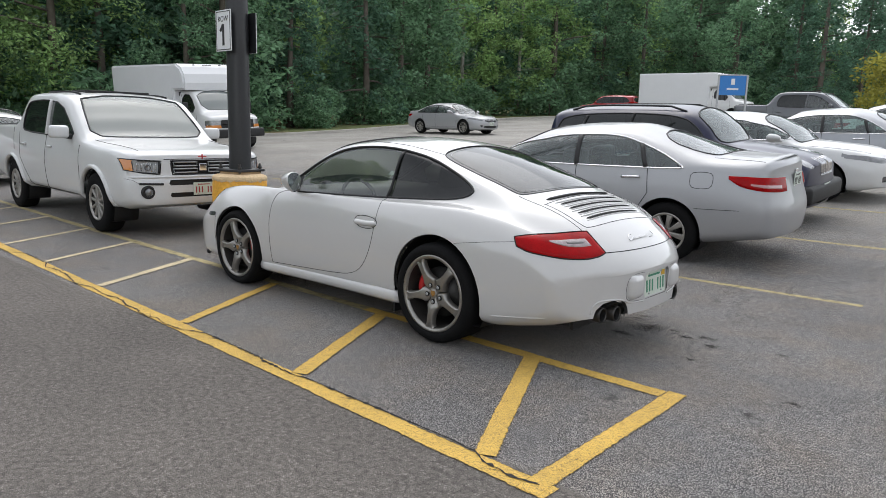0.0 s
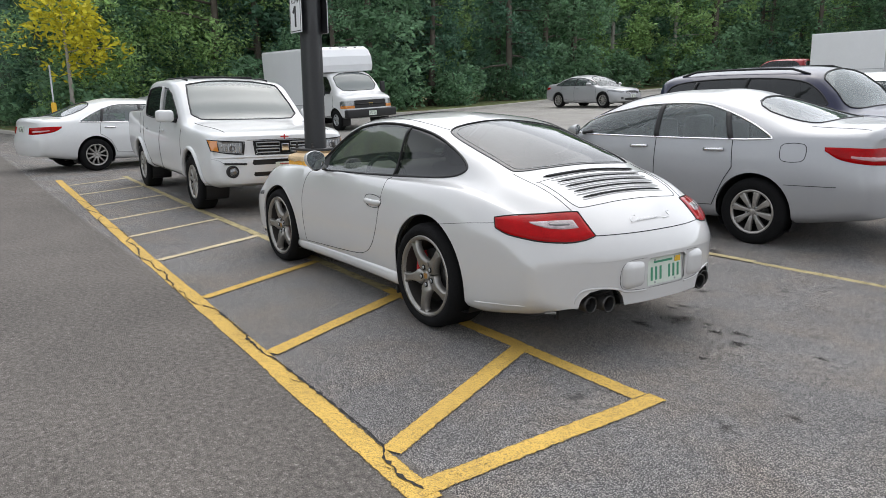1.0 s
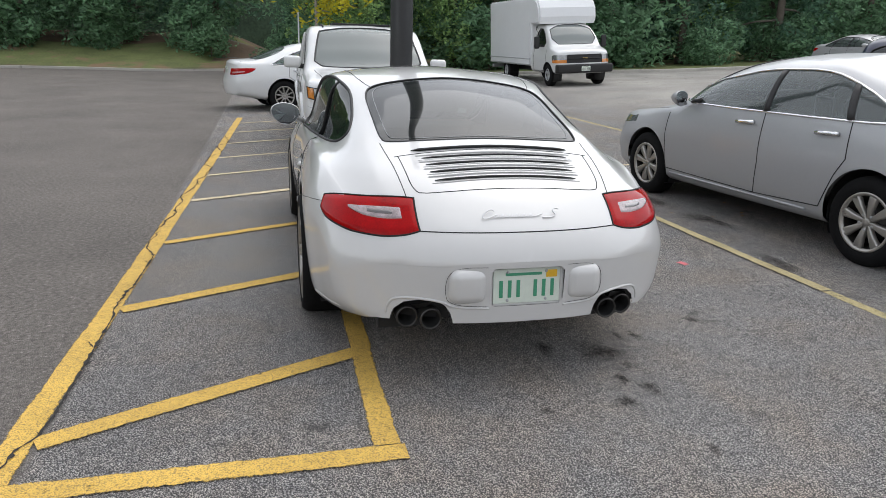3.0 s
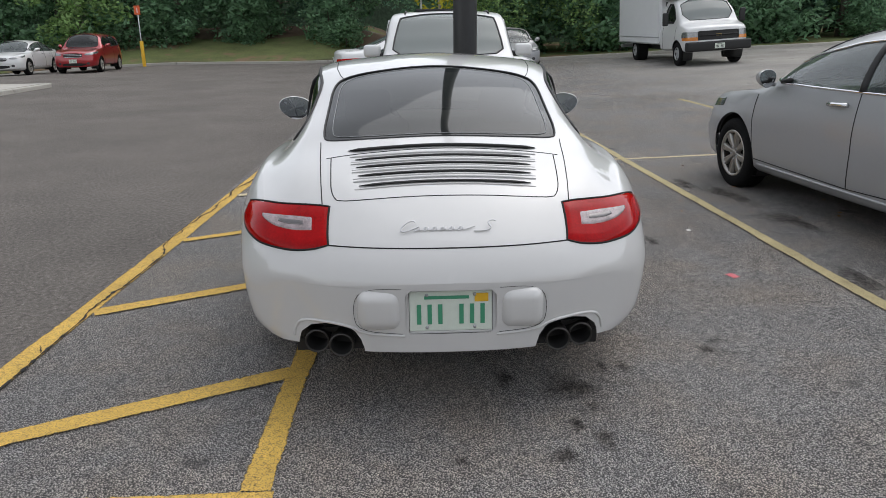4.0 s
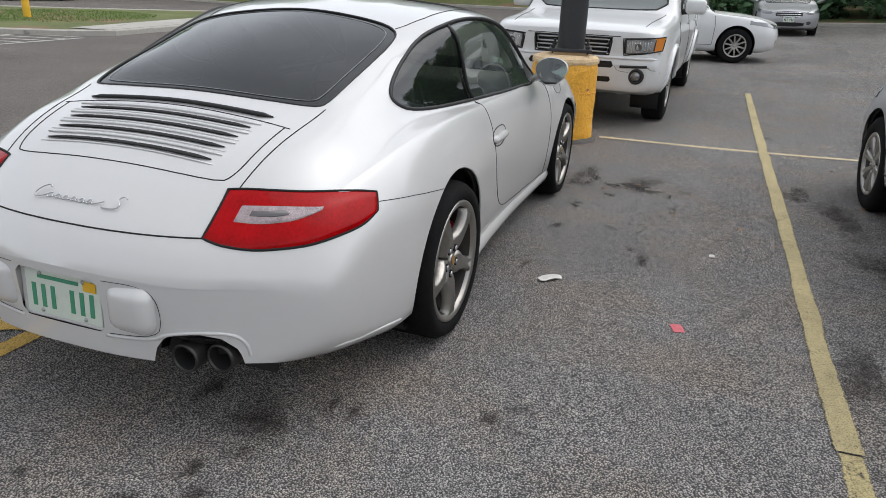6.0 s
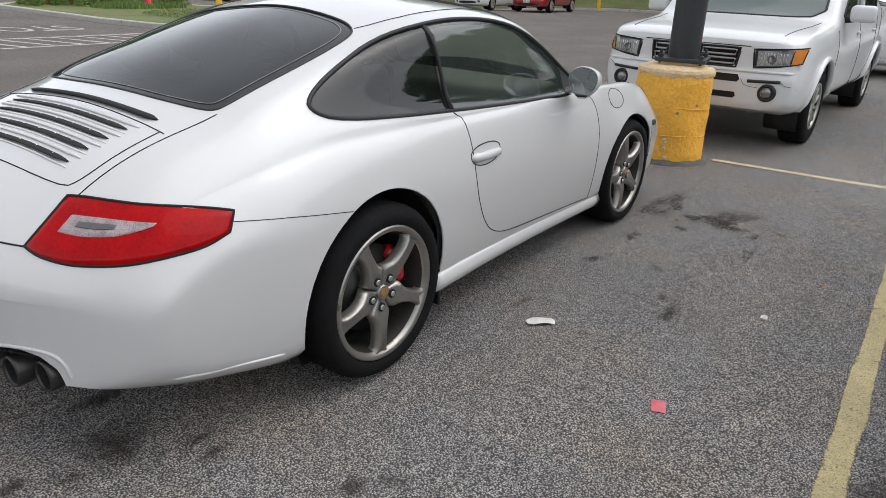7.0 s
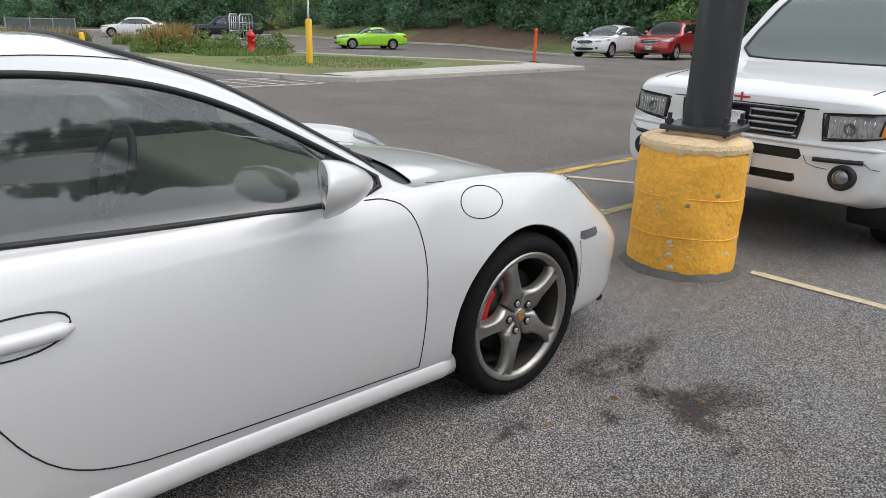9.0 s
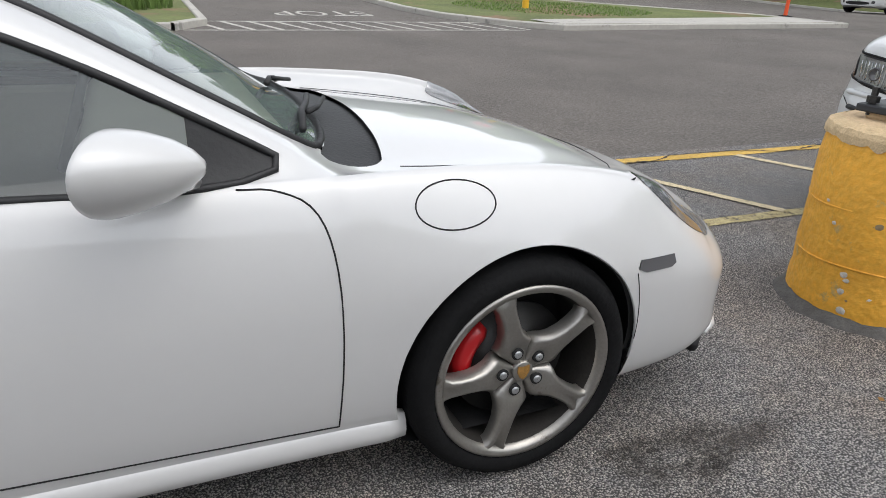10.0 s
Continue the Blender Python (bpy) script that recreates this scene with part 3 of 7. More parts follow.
def stand(x, y, yaw, reach=2.6):
    """A pose on the ground at (x, y), turned by yaw and tilted with the slope."""
    c, s = math.cos(radians(yaw)), math.sin(radians(yaw))
    z = lie(x, y)
    fx = Vector((reach * c, reach * s, lie(x + reach * c, y + reach * s) - z)).normalized()
    side = Vector((-s, c, (lie(x - s, y + c) - z) * (1.0 if y < 20 else 0.4))).normalized()
    up = fx.cross(side).normalized()
    side = up.cross(fx)
    m = Matrix((fx, side, up)).transposed().to_4x4()
    m.translation = (x, y, z)
    return m


# ---- wheels ----
WHEELS = {}


def spoke(n, stations, twist=0.0, thick=0.022):
    """n spokes; stations are (radius, half width, outward offset)."""
    v, f = [], []
    for k in range(n):
        a = 2 * math.pi * k / n + twist
        d, t = np.array([math.cos(a), 0, math.sin(a)]), np.array([-math.sin(a), 0, math.cos(a)])
        base = len(v)
        last = stations[-1][0]
        for r, w, h in stations:
            dish = -0.002 - 0.010 * max(0.0, min(1.0, (r - 0.45 * last) / (0.4 * last)))
            for q, e in ((-1.0, -thick * 1.4), (-0.90, -0.004), (-0.55, 0.005), (0.0, dish), (0.55, 0.005), (0.90, -0.004), (1.0, -thick * 1.4)):
                v.append(d * r + t * w * q + np.array([0, h + e, 0]))
        m = 7
        for i in range(len(stations) - 1):
            for j in range(m - 1):
                p = base + i * m + j
                f.append((p, p + m, p + m + 1, p + 1))
    return v, f


def wheel_meshes(style, r, w, rim):
    key = (style, r, w, rim)
    if key in WHEELS:
        return WHEELS[key]
    s = (r - rim)
    tyre = data("tyre", *lathe([(rim - 0.004, -0.03), (rim, -0.006), (rim + 0.006, 0.0), (rim + 0.35 * s, 0.006), (rim + 0.7 * s, 0.003), (r - 0.012, -0.012), (r - 0.003, -0.028),
                                (r, -0.045), (r, -0.5 * w), (r, -w + 0.045), (r - 0.012, -w + 0.012), (rim + 0.4 * s, -w - 0.004), (rim, -w + 0.01)], 56, "y"))
    barrel = data("wheel", *lathe([(rim + 0.002, -0.010), (rim - 0.002, 0.001), (rim - 0.010, 0.001), (rim - 0.022, -0.005), (rim - 0.027, -0.020)], 56, "y"))
    drum = data("rim_barrel", *lathe([(rim - 0.0265, -0.019), (rim - 0.036, -0.06), (rim - 0.032, -w + 0.03)], 56, "y"))
    back = data("wheel_back", *lathe([(rim - 0.03, -w + 0.03), (0.001, -w + 0.03)], 24, "y"))
    if style == "five":
        sp = spoke(5, [(0.004, 0.003, -0.028), (0.045, 0.0327, -0.028), (0.066, 0.0478, -0.026), (0.078, 0.0545, -0.022), (0.090, 0.0500, -0.017), (0.105, 0.0390, -0.012), (0.125, 0.0305, -0.008), (0.155, 0.0255, -0.004), (0.185, 0.0250, -0.003), (rim - 0.048, 0.0270, -0.004), (rim - 0.032, 0.0340, -0.007), (rim - 0.022, 0.0470, -0.010), (rim - 0.012, 0.0660, -0.014)], math.pi / 2 + 0.72, 0.03)
    elif style == "ten":
        sp = spoke(8, [(0.004, 0.002, -0.026), (0.05, 0.0205, -0.024), (0.068, 0.0215, -0.020), (0.09, 0.022, -0.014), (0.13, 0.028, -0.008), (rim - 0.035, 0.036, -0.008), (rim - 0.024, 0.034, -0.010), (rim - 0.014, 0.026, -0.014)], 0.2)
    elif style == "split":
        sp = spoke(10, [(0.0, 0.03, -0.03), (0.05, 0.02, -0.02), (0.1, 0.016, -0.014), (rim - 0.03, 0.017, -0.012), (rim - 0.012, 0.022, -0.014)], 0.2)
    else:
        sp = spoke(5, [(0.0, 0.06, -0.03), (0.05, 0.05, -0.02), (0.1, 0.04, -0.014), (rim - 0.03, 0.045, -0.012), (rim - 0.012, 0.06, -0.014)], 0.5)
    spokes = data("rim_spokes", *sp)
    cap = data("hub_cap", *lathe([(0.031, -0.03), (0.030, -0.019), (0.027, -0.0165), (0.001, -0.016)], 24, "y"))
    disc = data("brake_disc", *lathe([(0.168 if rim > 0.22 else 0.13, -0.105), (0.168 if rim > 0.22 else 0.13, -0.092), (0.085, -0.088), (0.08, -0.07), (0.001, -0.07)], 40, "y"))
    pts = [(0.155 * math.cos(a), -0.098, 0.15 * math.sin(a)) for a in np.linspace(-0.55, 0.55, 9)]
    cal = data("brake_caliper", *tube(pts, [0.030] + [0.044] * 7 + [0.030], 8, flat=0.75))
    nuts = data("wheel_nut", *lathe([(0.011, -0.03), (0.011, -0.0165), (0.008, -0.0145), (0.001, -0.016)], 10, "y"))
    WHEELS[key] = (tyre, barrel, drum, back, spokes, cap, disc, cal, nuts)
    return WHEELS[key]


def wheel(car, x, side, y, r, w, rim, style, finish, caliper=0, fine=True):
    """One wheel with its outer face at y on the given side (+1 or -1)."""
    tyre, barrel, drum, back, spokes, cap, disc, cal, nuts = wheel_meshes(style, r, w, rim)
    hub = link("wheel", barrel, finish, car)
    hub.matrix_local = pose(x, side * y, r, 0, 0, 0 if side > 0 else 180)
    link("tyre", tyre, RUBBER, hub)
    turned = 0.21 if caliper > 0 else 0.0
    link("rim_spokes", spokes, finish, hub).rotation_euler = (0, -turned, 0)
    link("wheel_back", back, PLASTIC, hub)
    link("rim_barrel", drum, DUSTED if caliper else SOOT, hub)
    if fine:
        link("hub_cap", cap, finish, hub)
        if caliper:
            v = [(a, -0.0155 + d, b) for d in (-0.001, 0.0015) for a, b in ((-0.017, 0.019), (0.0, 0.016), (0.017, 0.019), (0.018, 0.0), (0.010, -0.015), (0.0, -0.022), (-0.010, -0.015), (-0.018, 0.0))]
            f = [tuple(range(8, 16)), tuple(range(7, -1, -1))] + [(i, (i + 1) % 8, 8 + (i + 1) % 8, 8 + i) for i in range(8)]
            link("crest", data("crest", v, f, False), CREST, hub, "small gold shield badge")
        link("brake_disc", disc, BRAKE, hub)
        for k in range(5):
            a = 2 * math.pi * k / 5 + math.pi / 2 + 0.72 + turned
            if caliper:
                link("nut_seat", data("nut_seat", *lathe([(0.017, -0.03), (0.017, -0.0195), (0.014, -0.0188), (0.001, -0.0188)], 16, "y")), GAP, hub).location = (0.058 * math.cos(a), 0, 0.058 * math.sin(a))
            link("wheel_nut", nuts, STEEL, hub).location = (0.058 * math.cos(a), 0, 0.058 * math.sin(a))
    if caliper:
        c = link("brake_caliper", cal, CALIPER, hub, "red painted brake caliper")
        back_way = -1 if caliper > 0 else 1
        turn = back_way * (1 if side > 0 else -1)
        c.matrix_local = pose(0, 0, 0, 0, 90 + 112 * turn, 0)
    return hub


DUST_ALLOY = mat("dusty_grey_alloy", (0.33, 0.315, 0.29), 0.34, metal=0.8, vary=0.12, scale=12, wear=(0.17, 0.15, 0.13), wear_scale=6, wear_at=0.60)
DUSTED = mat("brake_dusted_alloy", (0.045, 0.041, 0.037), 0.55, metal=0.4, vary=0.3, scale=14)
CREST = mat("gold_crest_enamel", (0.36, 0.19, 0.05), 0.45, metal=0.3, vary=0.5, scale=60)


def arch_poly(x, z, r, drop, n=40):
    """Outline of a wheel arch: round above, straight down to below the sill."""
    a = np.linspace(-0.25, math.pi + 0.25, n)
    p = [(x + r * math.cos(t), z + r * math.sin(t)) for t in a]
    return np.array([(p[0][0] * 1.0, drop)] + p + [(p[-1][0], drop)])


def arches(skin, car, xs, z, r, half, drop=0.0, lip=None):
    """Cuts the four arches, and lines them."""
    for x in xs:
        for where, s in ((RIGHT, 1), (LEFT, -1)):
            skin.cut(arch_poly(x, z, r, drop), "xz", lambda p, n, s=s, h=half: (p[:, 1] * s > h - 0.32), reach=0.08)
            pr = [(r + 0.012, half - 0.06), (r + 0.01, half - 0.2), (r + 0.005, half - 0.36), (0.02, half - 0.37)]
            v, f = lathe([(a, s * h) for a, h in pr], 40, "y")
            ob = link("wheel_well", data("wheel_well", [(p[0] + x, p[1], max(p[2] + z, 0.16)) for p in v], f), PLASTIC, car)


def seals(skin, poly, view, where, car, radius=0.008, material=None, name="window_seal", flat=1.0):
    p = skin.place(dense(poly, 0.03), view, where)
    v, f = tube(p, radius, 6, closed=True, flat=flat)
    return link(name, data(name, v, f), material or PLASTIC, car)


def seams(skin, runs, view, where, car, radius=0.0022, name="panel_seam", material=None):
    return bars(name, [skin.place(dense(r, 0.03, False), view, where, 0.0) for r in runs], radius, material or GAP, car)


def mirror_cup(car, x, y, z, side, paint, size=(0.10, 0.115, 0.075), arm=0.1):
    """A door mirror: cup, glass and foot."""
    v, f = lathe([(0.001, -1.25), (0.22, -1.18), (0.46, -0.98), (0.70, -0.66), (0.90, -0.24), (0.985, 0.08), (1.0, 0.22), (0.985, 0.30), (0.955, 0.32)], 32, "x")
    v = [(p[0] + 0.50 * p[1] * side, p[1] * (1 + 0.22 * p[2]), p[2] + 0.12 * p[1] * side) for p in v]
    v = [(p[0] * size[0] + x, p[1] * size[1] + y, p[2] * size[2] + z) for p in v]
    cup = link("door_mirror", data("door_mirror", v, f), paint, car)
    g, h = lathe([(0.955, 0.31), (0.001, 0.31)], 32, "x")
    g = [(p[0] + 0.50 * p[1] * side, p[1] * (1 + 0.22 * p[2]), p[2] + 0.12 * p[1] * side) for p in g]
    link("mirror_glass", data("mirror_glass", [(p[0] * size[0] + x, p[1] * size[1] + y, p[2] * size[2] + z) for p in g], h, False), MIRROR, cup)
    bars("mirror_foot", [[(x - 0.3 * size[0], y - side * size[1] * 0.3, z - size[2] * 0.25), (x - 0.8 * size[0], y - side * size[1] * 0.75, z - size[2] * 0.5), (x - size[0], y - side * (size[1] + arm), z - size[2] * 0.8)]], [0.05, 0.04, 0.03], paint, cup, n=10, flat=0.7)
    return cup


def plate(car, m, kind="bars", w=0.305, h=0.152):
    """A number plate, its writing as plain bars."""
    p = part("number_plate", slab(-w / 2, w / 2, -h / 2, h / 2, -0.004, 0.002, 0.002), PLATE, car, "pale plate with plain bars of ink")
    p.matrix_local = m
    ink = PLATE_GREEN if kind == "green" else PLATE_RED if kind == "red" else SIGN_BLACK
    for k in range(7):
        if k != 3:
            x = (k - 3) * w * 0.128
            part("plate_bar", slab(x - 0.008, x + 0.008, -0.050, 0.026, 0.002, 0.004), ink, p)
    part("plate_header_bar", slab(-w * 0.32, w * 0.22, 0.046, 0.058, 0.002, 0.004), ink, p)
    if kind == "green":
        part("plate_sticker", slab(0.088, 0.138, 0.034, 0.066, 0.002, 0.0045), BOLLARD, p, "small orange validation sticker")
        fb = bmesh.new()
        for a0, a1, b0, b1 in ((-0.172, -0.154, -0.088, 0.088), (0.154, 0.172, -0.088, 0.088), (-0.154, 0.154, 0.077, 0.088), (-0.154, 0.154, -0.088, -0.077)):
            slab(a0, a1, b0, b1, -0.012, 0.0, 0.003, fb)
        part("plate_surround", fb, WHITE, p, "white painted plate surround")
    for x in (-0.088, 0.088):
        for z in (-0.062, 0.062):
            v, f = lathe([(0.007, 0.002), (0.006, 0.006), (0.001, 0.007)], 8)
            link("plate_bolt", data("plate_bolt", [(a + x, b + z, c) for a, b, c in v], f), STEEL, p)
    return p


FRONT = Matrix.Rotation(radians(-90), 4, "Z") @ Matrix.Rotation(radians(90), 4, "X")   # faces -x
REAR = Matrix.Rotation(radians(90), 4, "Z") @ Matrix.Rotation(radians(90), 4, "X")     # faces +x


# ---- the white sports coupe ----
def sports_coupe(m):
    car = thing("sports_coupe", m, "white two-door sports coupe with tinted glass and silver five-spoke wheels", "car")
    L, sf, wb = 4.435, 0.95, 2.35
    c = dict(
        bot=[(0, 0.205), (0.3, 0.162), (0.95, 0.171), (1.5, 0.177), (3, 0.182), (3.7, 0.182), (4.1, 0.222), (L, 0.298)],
        wid=[(0, 0.699), (0.12, 0.780), (0.35, 0.843), (0.65, 0.876), (0.95, 0.884), (1.4, 0.865), (2, 0.860), (2.6, 0.872), (3, 0.895), (3.3, 0.902), (3.7, 0.900), (4, 0.864), (4.25, 0.836), (L, 0.812)],
        wz=[(0, 0.452), (0.95, 0.591), (1.6, 0.580), (2.6, 0.597), (3.3, 0.640), (4, 0.650), (L, 0.530)],
        belt=[(0, 0.548), (0.2, 0.652), (0.4, 0.762), (0.65, 0.829), (0.95, 0.863), (1.3, 0.878), (1.6, 0.878), (2.2, 0.879), (2.8, 0.886), (3.1, 0.895), (3.4, 0.895), (3.7, 0.872), (3.9, 0.835), (4.1, 0.792), (4.25, 0.748), (4.36, 0.672), (L, 0.560)],
        tuck=[(0, 0.125), (0.3, 0.136), (0.95, 0.145), (1.5, 0.084), (2.2, 0.066), (2.7, 0.080), (3, 0.086), (3.3, 0.086), (3.8, 0.102), (4.2, 0.114), (L, 0.100)],
        shelf=[(0, 0.01), (1.6, 0.01), (2.2, 0.016), (2.6, 0.028), (3, 0.056), (3.3, 0.074), (3.55, 0.060), (3.8, 0.024), (4.0, 0.010), (L, 0.008)],
        rw=[(0, 0.402), (0.3, 0.442), (0.95, 0.524), (1.25, 0.597), (1.5, 0.688), (1.8, 0.682), (2.1, 0.667), (2.5, 0.653), (2.8, 0.635), (3.05, 0.603), (3.3, 0.590), (3.7, 0.591), (4, 0.577), (L, 0.500)],
        re=[(0, 0.028), (0.95, 0.036), (1.4, 0.050), (1.8, 0.073), (2.3, 0.070), (2.8, 0.073), (3.05, 0.083), (3.3, 0.090), (3.7, 0.057), (4, 0.034), (L, 0.020)],
        top=[(0, 0.622), (0.15, 0.660), (0.4, 0.738), (0.7, 0.802), (0.95, 0.837), (1.2, 0.868), (1.33, 0.887), (1.6, 1.046), (1.85, 1.188), (2.05, 1.281), (2.25, 1.321), (2.45, 1.330), (2.7, 1.316), (2.9, 1.286), (3.1, 1.242), (3.3, 1.186), (3.6, 1.078), (3.74, 1.014), (3.88, 0.971), (4, 0.930), (4.14, 0.870), (4.24, 0.806), (4.32, 0.744), (4.375, 0.692), (4.41, 0.645), (L, 0.585)],
    )
    k = body_shell(L, c, nose=[(0.1, 0.06), (0.2, -0.012), (0.35, 0.028), (0.5, 0.04), (0.7, 0.125)], tail=[(0.15, 0.089), (0.3, 0.006), (0.4, 0.002), (0.56, -0.003), (0.65, 0.006), (0.85, 0.031)],
                   bow=(0.172, 0.38), ends=(1.0, 1.0), ns=190, seg=(3, 3, 8, 12, 5, 12, 8, 10), soft=(0.10, 0.05), power=2.6, half=0.9, fair=0.05)
    full = k.offset(0)
    arches(k, car, (sf,), 0.335, 0.354, 0.885)
    arches(k, car, (sf + wb,), 0.342, 0.383, 0.885)
    for where in (RIGHT, LEFT):
        for x, z, r in ((sf, 0.335, 0.356), (sf + wb, 0.342, 0.385)):
            arc = [(x + r * math.cos(a), z + r * math.sin(a)) for a in np.linspace(-0.12, math.pi + 0.12, 40)]
            bars("arch_lip", [full.place(arc, "xz", where, -0.005)], 0.0045, WHITE, car, n=8)
    # side glass
    dlo = rounded([(1.45, 0.868), (1.70, 1.008), (1.92, 1.125), (2.12, 1.207), (2.32, 1.248), (2.55, 1.260), (2.78, 1.243), (3.02, 1.190), (3.24, 1.105), (3.40, 1.030), (3.44, 0.985), (3.33, 0.942), (2.9, 0.915), (2.3, 0.89)], 2)
    for where, s in ((RIGHT, 1), (LEFT, -1)):
        g = k.cut(dlo, "xz", where)
        seals(full, dlo, "xz", where, car, 0.009)
        sail = g.cut(np.array([(1.0, 0.5), (1.72, 0.5), (1.72, 1.5), (1.0, 1.5)]), "xz")
        sail.offset(-0.002).made("mirror_sail", PLASTIC, car)
        door = g.cut(np.array([(1.0, 0.5), (2.70, 0.5), (2.80, 1.5), (1.0, 1.5)]), "xz")
        quarter = g
        door.offset(-0.004).made("door_glass", SIDE_TINT, car)
        quarter.offset(-0.004).made("quarter_glass", SIDE_DARK, car)
        pil = full.place(dense([(2.715, 0.91), (2.74, 1.06), (2.77, 1.243)], 0.04, False), "xz", where)
        bars("door_pillar", [pil], 0.018, PLASTIC, car, flat=0.5)
        seams(full, [rounded([(2.715, 0.905), (2.715, 0.80), (2.695, 0.60), (2.60, 0.42), (2.48, 0.335), (2.28, 0.30), (1.445, 0.265)], 2, False),
                     rounded([(1.64, 0.872), (1.56, 0.868), (1.48, 0.83), (1.445, 0.72), (1.435, 0.5), (1.445, 0.265)], 2, False)], "xz", where, car)
        seams(full, [[(3.92, 0.750), (3.72, 0.729), (sf + wb + 0.17, 0.690)], rounded([(0.632, 0.572), (0.612, 0.50), (0.60, 0.42), (0.598, 0.36)], 2, False)], "xz", where, car, 0.0014)
        # sill bulge
        sill = full.place(dense([(1.27, 0.215), (1.9, 0.222), (2.6, 0.232), (2.96, 0.24)], 0.05, False), "xz", where)
        bars("sill", [sill], [0.03] + [0.036] * (len(sill) - 2) + [0.03], WHITE, car, n=10, flat=1.3)
        hd = rounded([(2.48, 0.745), (2.53, 0.773), (2.66, 0.772), (2.735, 0.748), (2.72, 0.702), (2.63, 0.682), (2.52, 0.695)], 2)
        seams(full, [np.vstack([hd, hd[:1]])], "xz", where, car, 0.0025)
        bars("door_handle", [full.place([(2.485 + 0.027 * i, 0.721 + 0.0003 * (i - 4) ** 2) for i in range(10)], "xz", where, 0.002)], [0.006] + [0.02] * 8 + [0.008], WHITE, car, "body-coloured pull handle", n=10)
        mirror_cup(car, 1.838, s * 0.925, 0.962, s, WHITE, (0.106, 0.102, 0.079), 0.03)
        # lamps
        hl = rounded(np.array([(0.20, s * 0.60), (0.22, s * 0.70), (0.35, s * 0.77), (0.55, s * 0.765), (0.64, s * 0.68), (0.55, s * 0.58), (0.35, s * 0.53)]), 2)
        lamp = k.cut(hl, "xy", UP)
        if len(lamp.f):
            lamp.offset(0.002).made("headlight", LENS_CLEAR, car)
        mk = [(0.475, 0.597), (0.625, 0.607), (0.632, 0.572), (0.485, 0.565)]
        k.cut(mk, "xz", where).offset(0.003).made("side_marker", LENS_SMOKE, car)
    c0 = full.place([(1.150, 0.80)], "xz", lambda p, n: (p[:, 1] > 0.6) & (n[:, 1] > 0.3))[0]
    nn = full.n[np.argmin(((full.v - c0) ** 2).sum(1))]
    t2 = np.cross(nn, (1.0, 0, 0))
    t2 /= np.linalg.norm(t2)
    ring = [c0 + np.array([0.104 * math.cos(a), 0, 0]) + t2 * 0.060 * math.sin(a) for a in np.linspace(0, 2 * math.pi, 37)[:-1]]
    link("fuel_cap_seam", data("fuel_cap_seam", *tube(full.snap(ring), 0.002, 6, True)), GAP, car)
    # tail lamps: outline in the end view, running out into a point on the flank
    for s in (1, -1):
        st = [(27.6, 0.690, 32.0, 0.806), (31.5, 0.672, 36.0, 0.808), (37, 0.663, 41.0, 0.806), (43.5, 0.668, 46.5, 0.801), (50, 0.682, 52.0, 0.796), (56, 0.698, 57.5, 0.787), (60.3, 0.724, 61.5, 0.775)]
        lens = wrap_lens(full, L - 1.0, s, st, "tail_lamp", LENS_RED, car, 0.010, 34, 9, "red wrap-round tail lamp with clear band", rim=0.0045)
        clear = wrap_lens(full, L - 1.0, s, [(32.0, 0.728, 34.2, 0.778), (37, 0.722, 39, 0.779), (42, 0.728, 43.5, 0.776), (45.5, 0.742, 47, 0.771), (49, 0.760, 49.5, 0.766)], "reversing_lens", LENS_LED, lens, 0.0125, 24, 7)
        wrap_lens(full, L - 1.0, s, [(35.0, 0.744, 36.0, 0.765), (39, 0.741, 40, 0.766), (43, 0.748, 43.6, 0.764)], "reflector_bowl", BOWL, clear, 0.0138, 14, 5)
    # windscreen and rear window
    ws = rounded([(1.46, -0.62), (1.36, -0.45), (1.33, 0), (1.36, 0.45), (1.46, 0.62), (1.65, 0.63), (1.95, 0.595), (2.18, 0.545), (2.24, 0.3), (2.26, 0), (2.24, -0.3), (2.18, -0.545), (1.95, -0.595), (1.65, -0.63)], 2)
    k.cut(ws, "xy", UP).offset(-0.003).made("windscreen", CLEAR, car)
    seals(full, ws, "xy", UP, car, 0.011)
    rw = rounded([(2.96, -0.30), (2.94, 0), (2.96, 0.30), (3.0, 0.47), (3.09, 0.525), (3.4, 0.525), (3.66, 0.525), (3.71, 0.49), (3.735, 0.3), (3.745, 0), (3.735, -0.3), (3.71, -0.49), (3.66, -0.525), (3.4, -0.525), (3.09, -0.525), (3.0, -0.47)], 2)
    k.cut(rw, "xy", UP).offset(-0.003).made("rear_window", TINTED, car)
    seals(full, rw, "xy", UP, car, 0.0045)
    inner = np.array(rw) * (0.93, 0.93) + (3.36 * 0.07, 0)
    bars("window_border", [full.place(dense(np.vstack([inner, inner[:1]]), 0.03, False), "xy", UP, -0.001)], 0.0018, BORDER, car, n=6, flat=0.4)
    # engine lid with its slats
    for i in range(4):
        x = 3.91 + 0.060 * i
        ys = np.linspace(-0.365 + 0.008 * i, 0.365 - 0.008 * i, 25)
        taper = [0.004, 0.010] + [0.0155] * 21 + [0.010, 0.004]
        bars("grille_slot", [full.place([(x, y) for y in ys], "xy", UP, 0.0015)], taper, GAP, car, n=8, flat=0.25)
        bars("grille_slat", [full.place([(x - 0.026, y) for y in ys * 1.07], "xy", UP, 0.0015)], [0.45 * r + 0.001 for r in taper], WHITE, car, "white engine-lid slat", n=10, flat=0.7)
        bars("slat_tail", [full.place([(x + 0.016, y) for y in ys * 1.05], "xy", UP, 0.0)], [0.35 * r + 0.001 for r in taper], WHITE, car, n=8, flat=0.6)
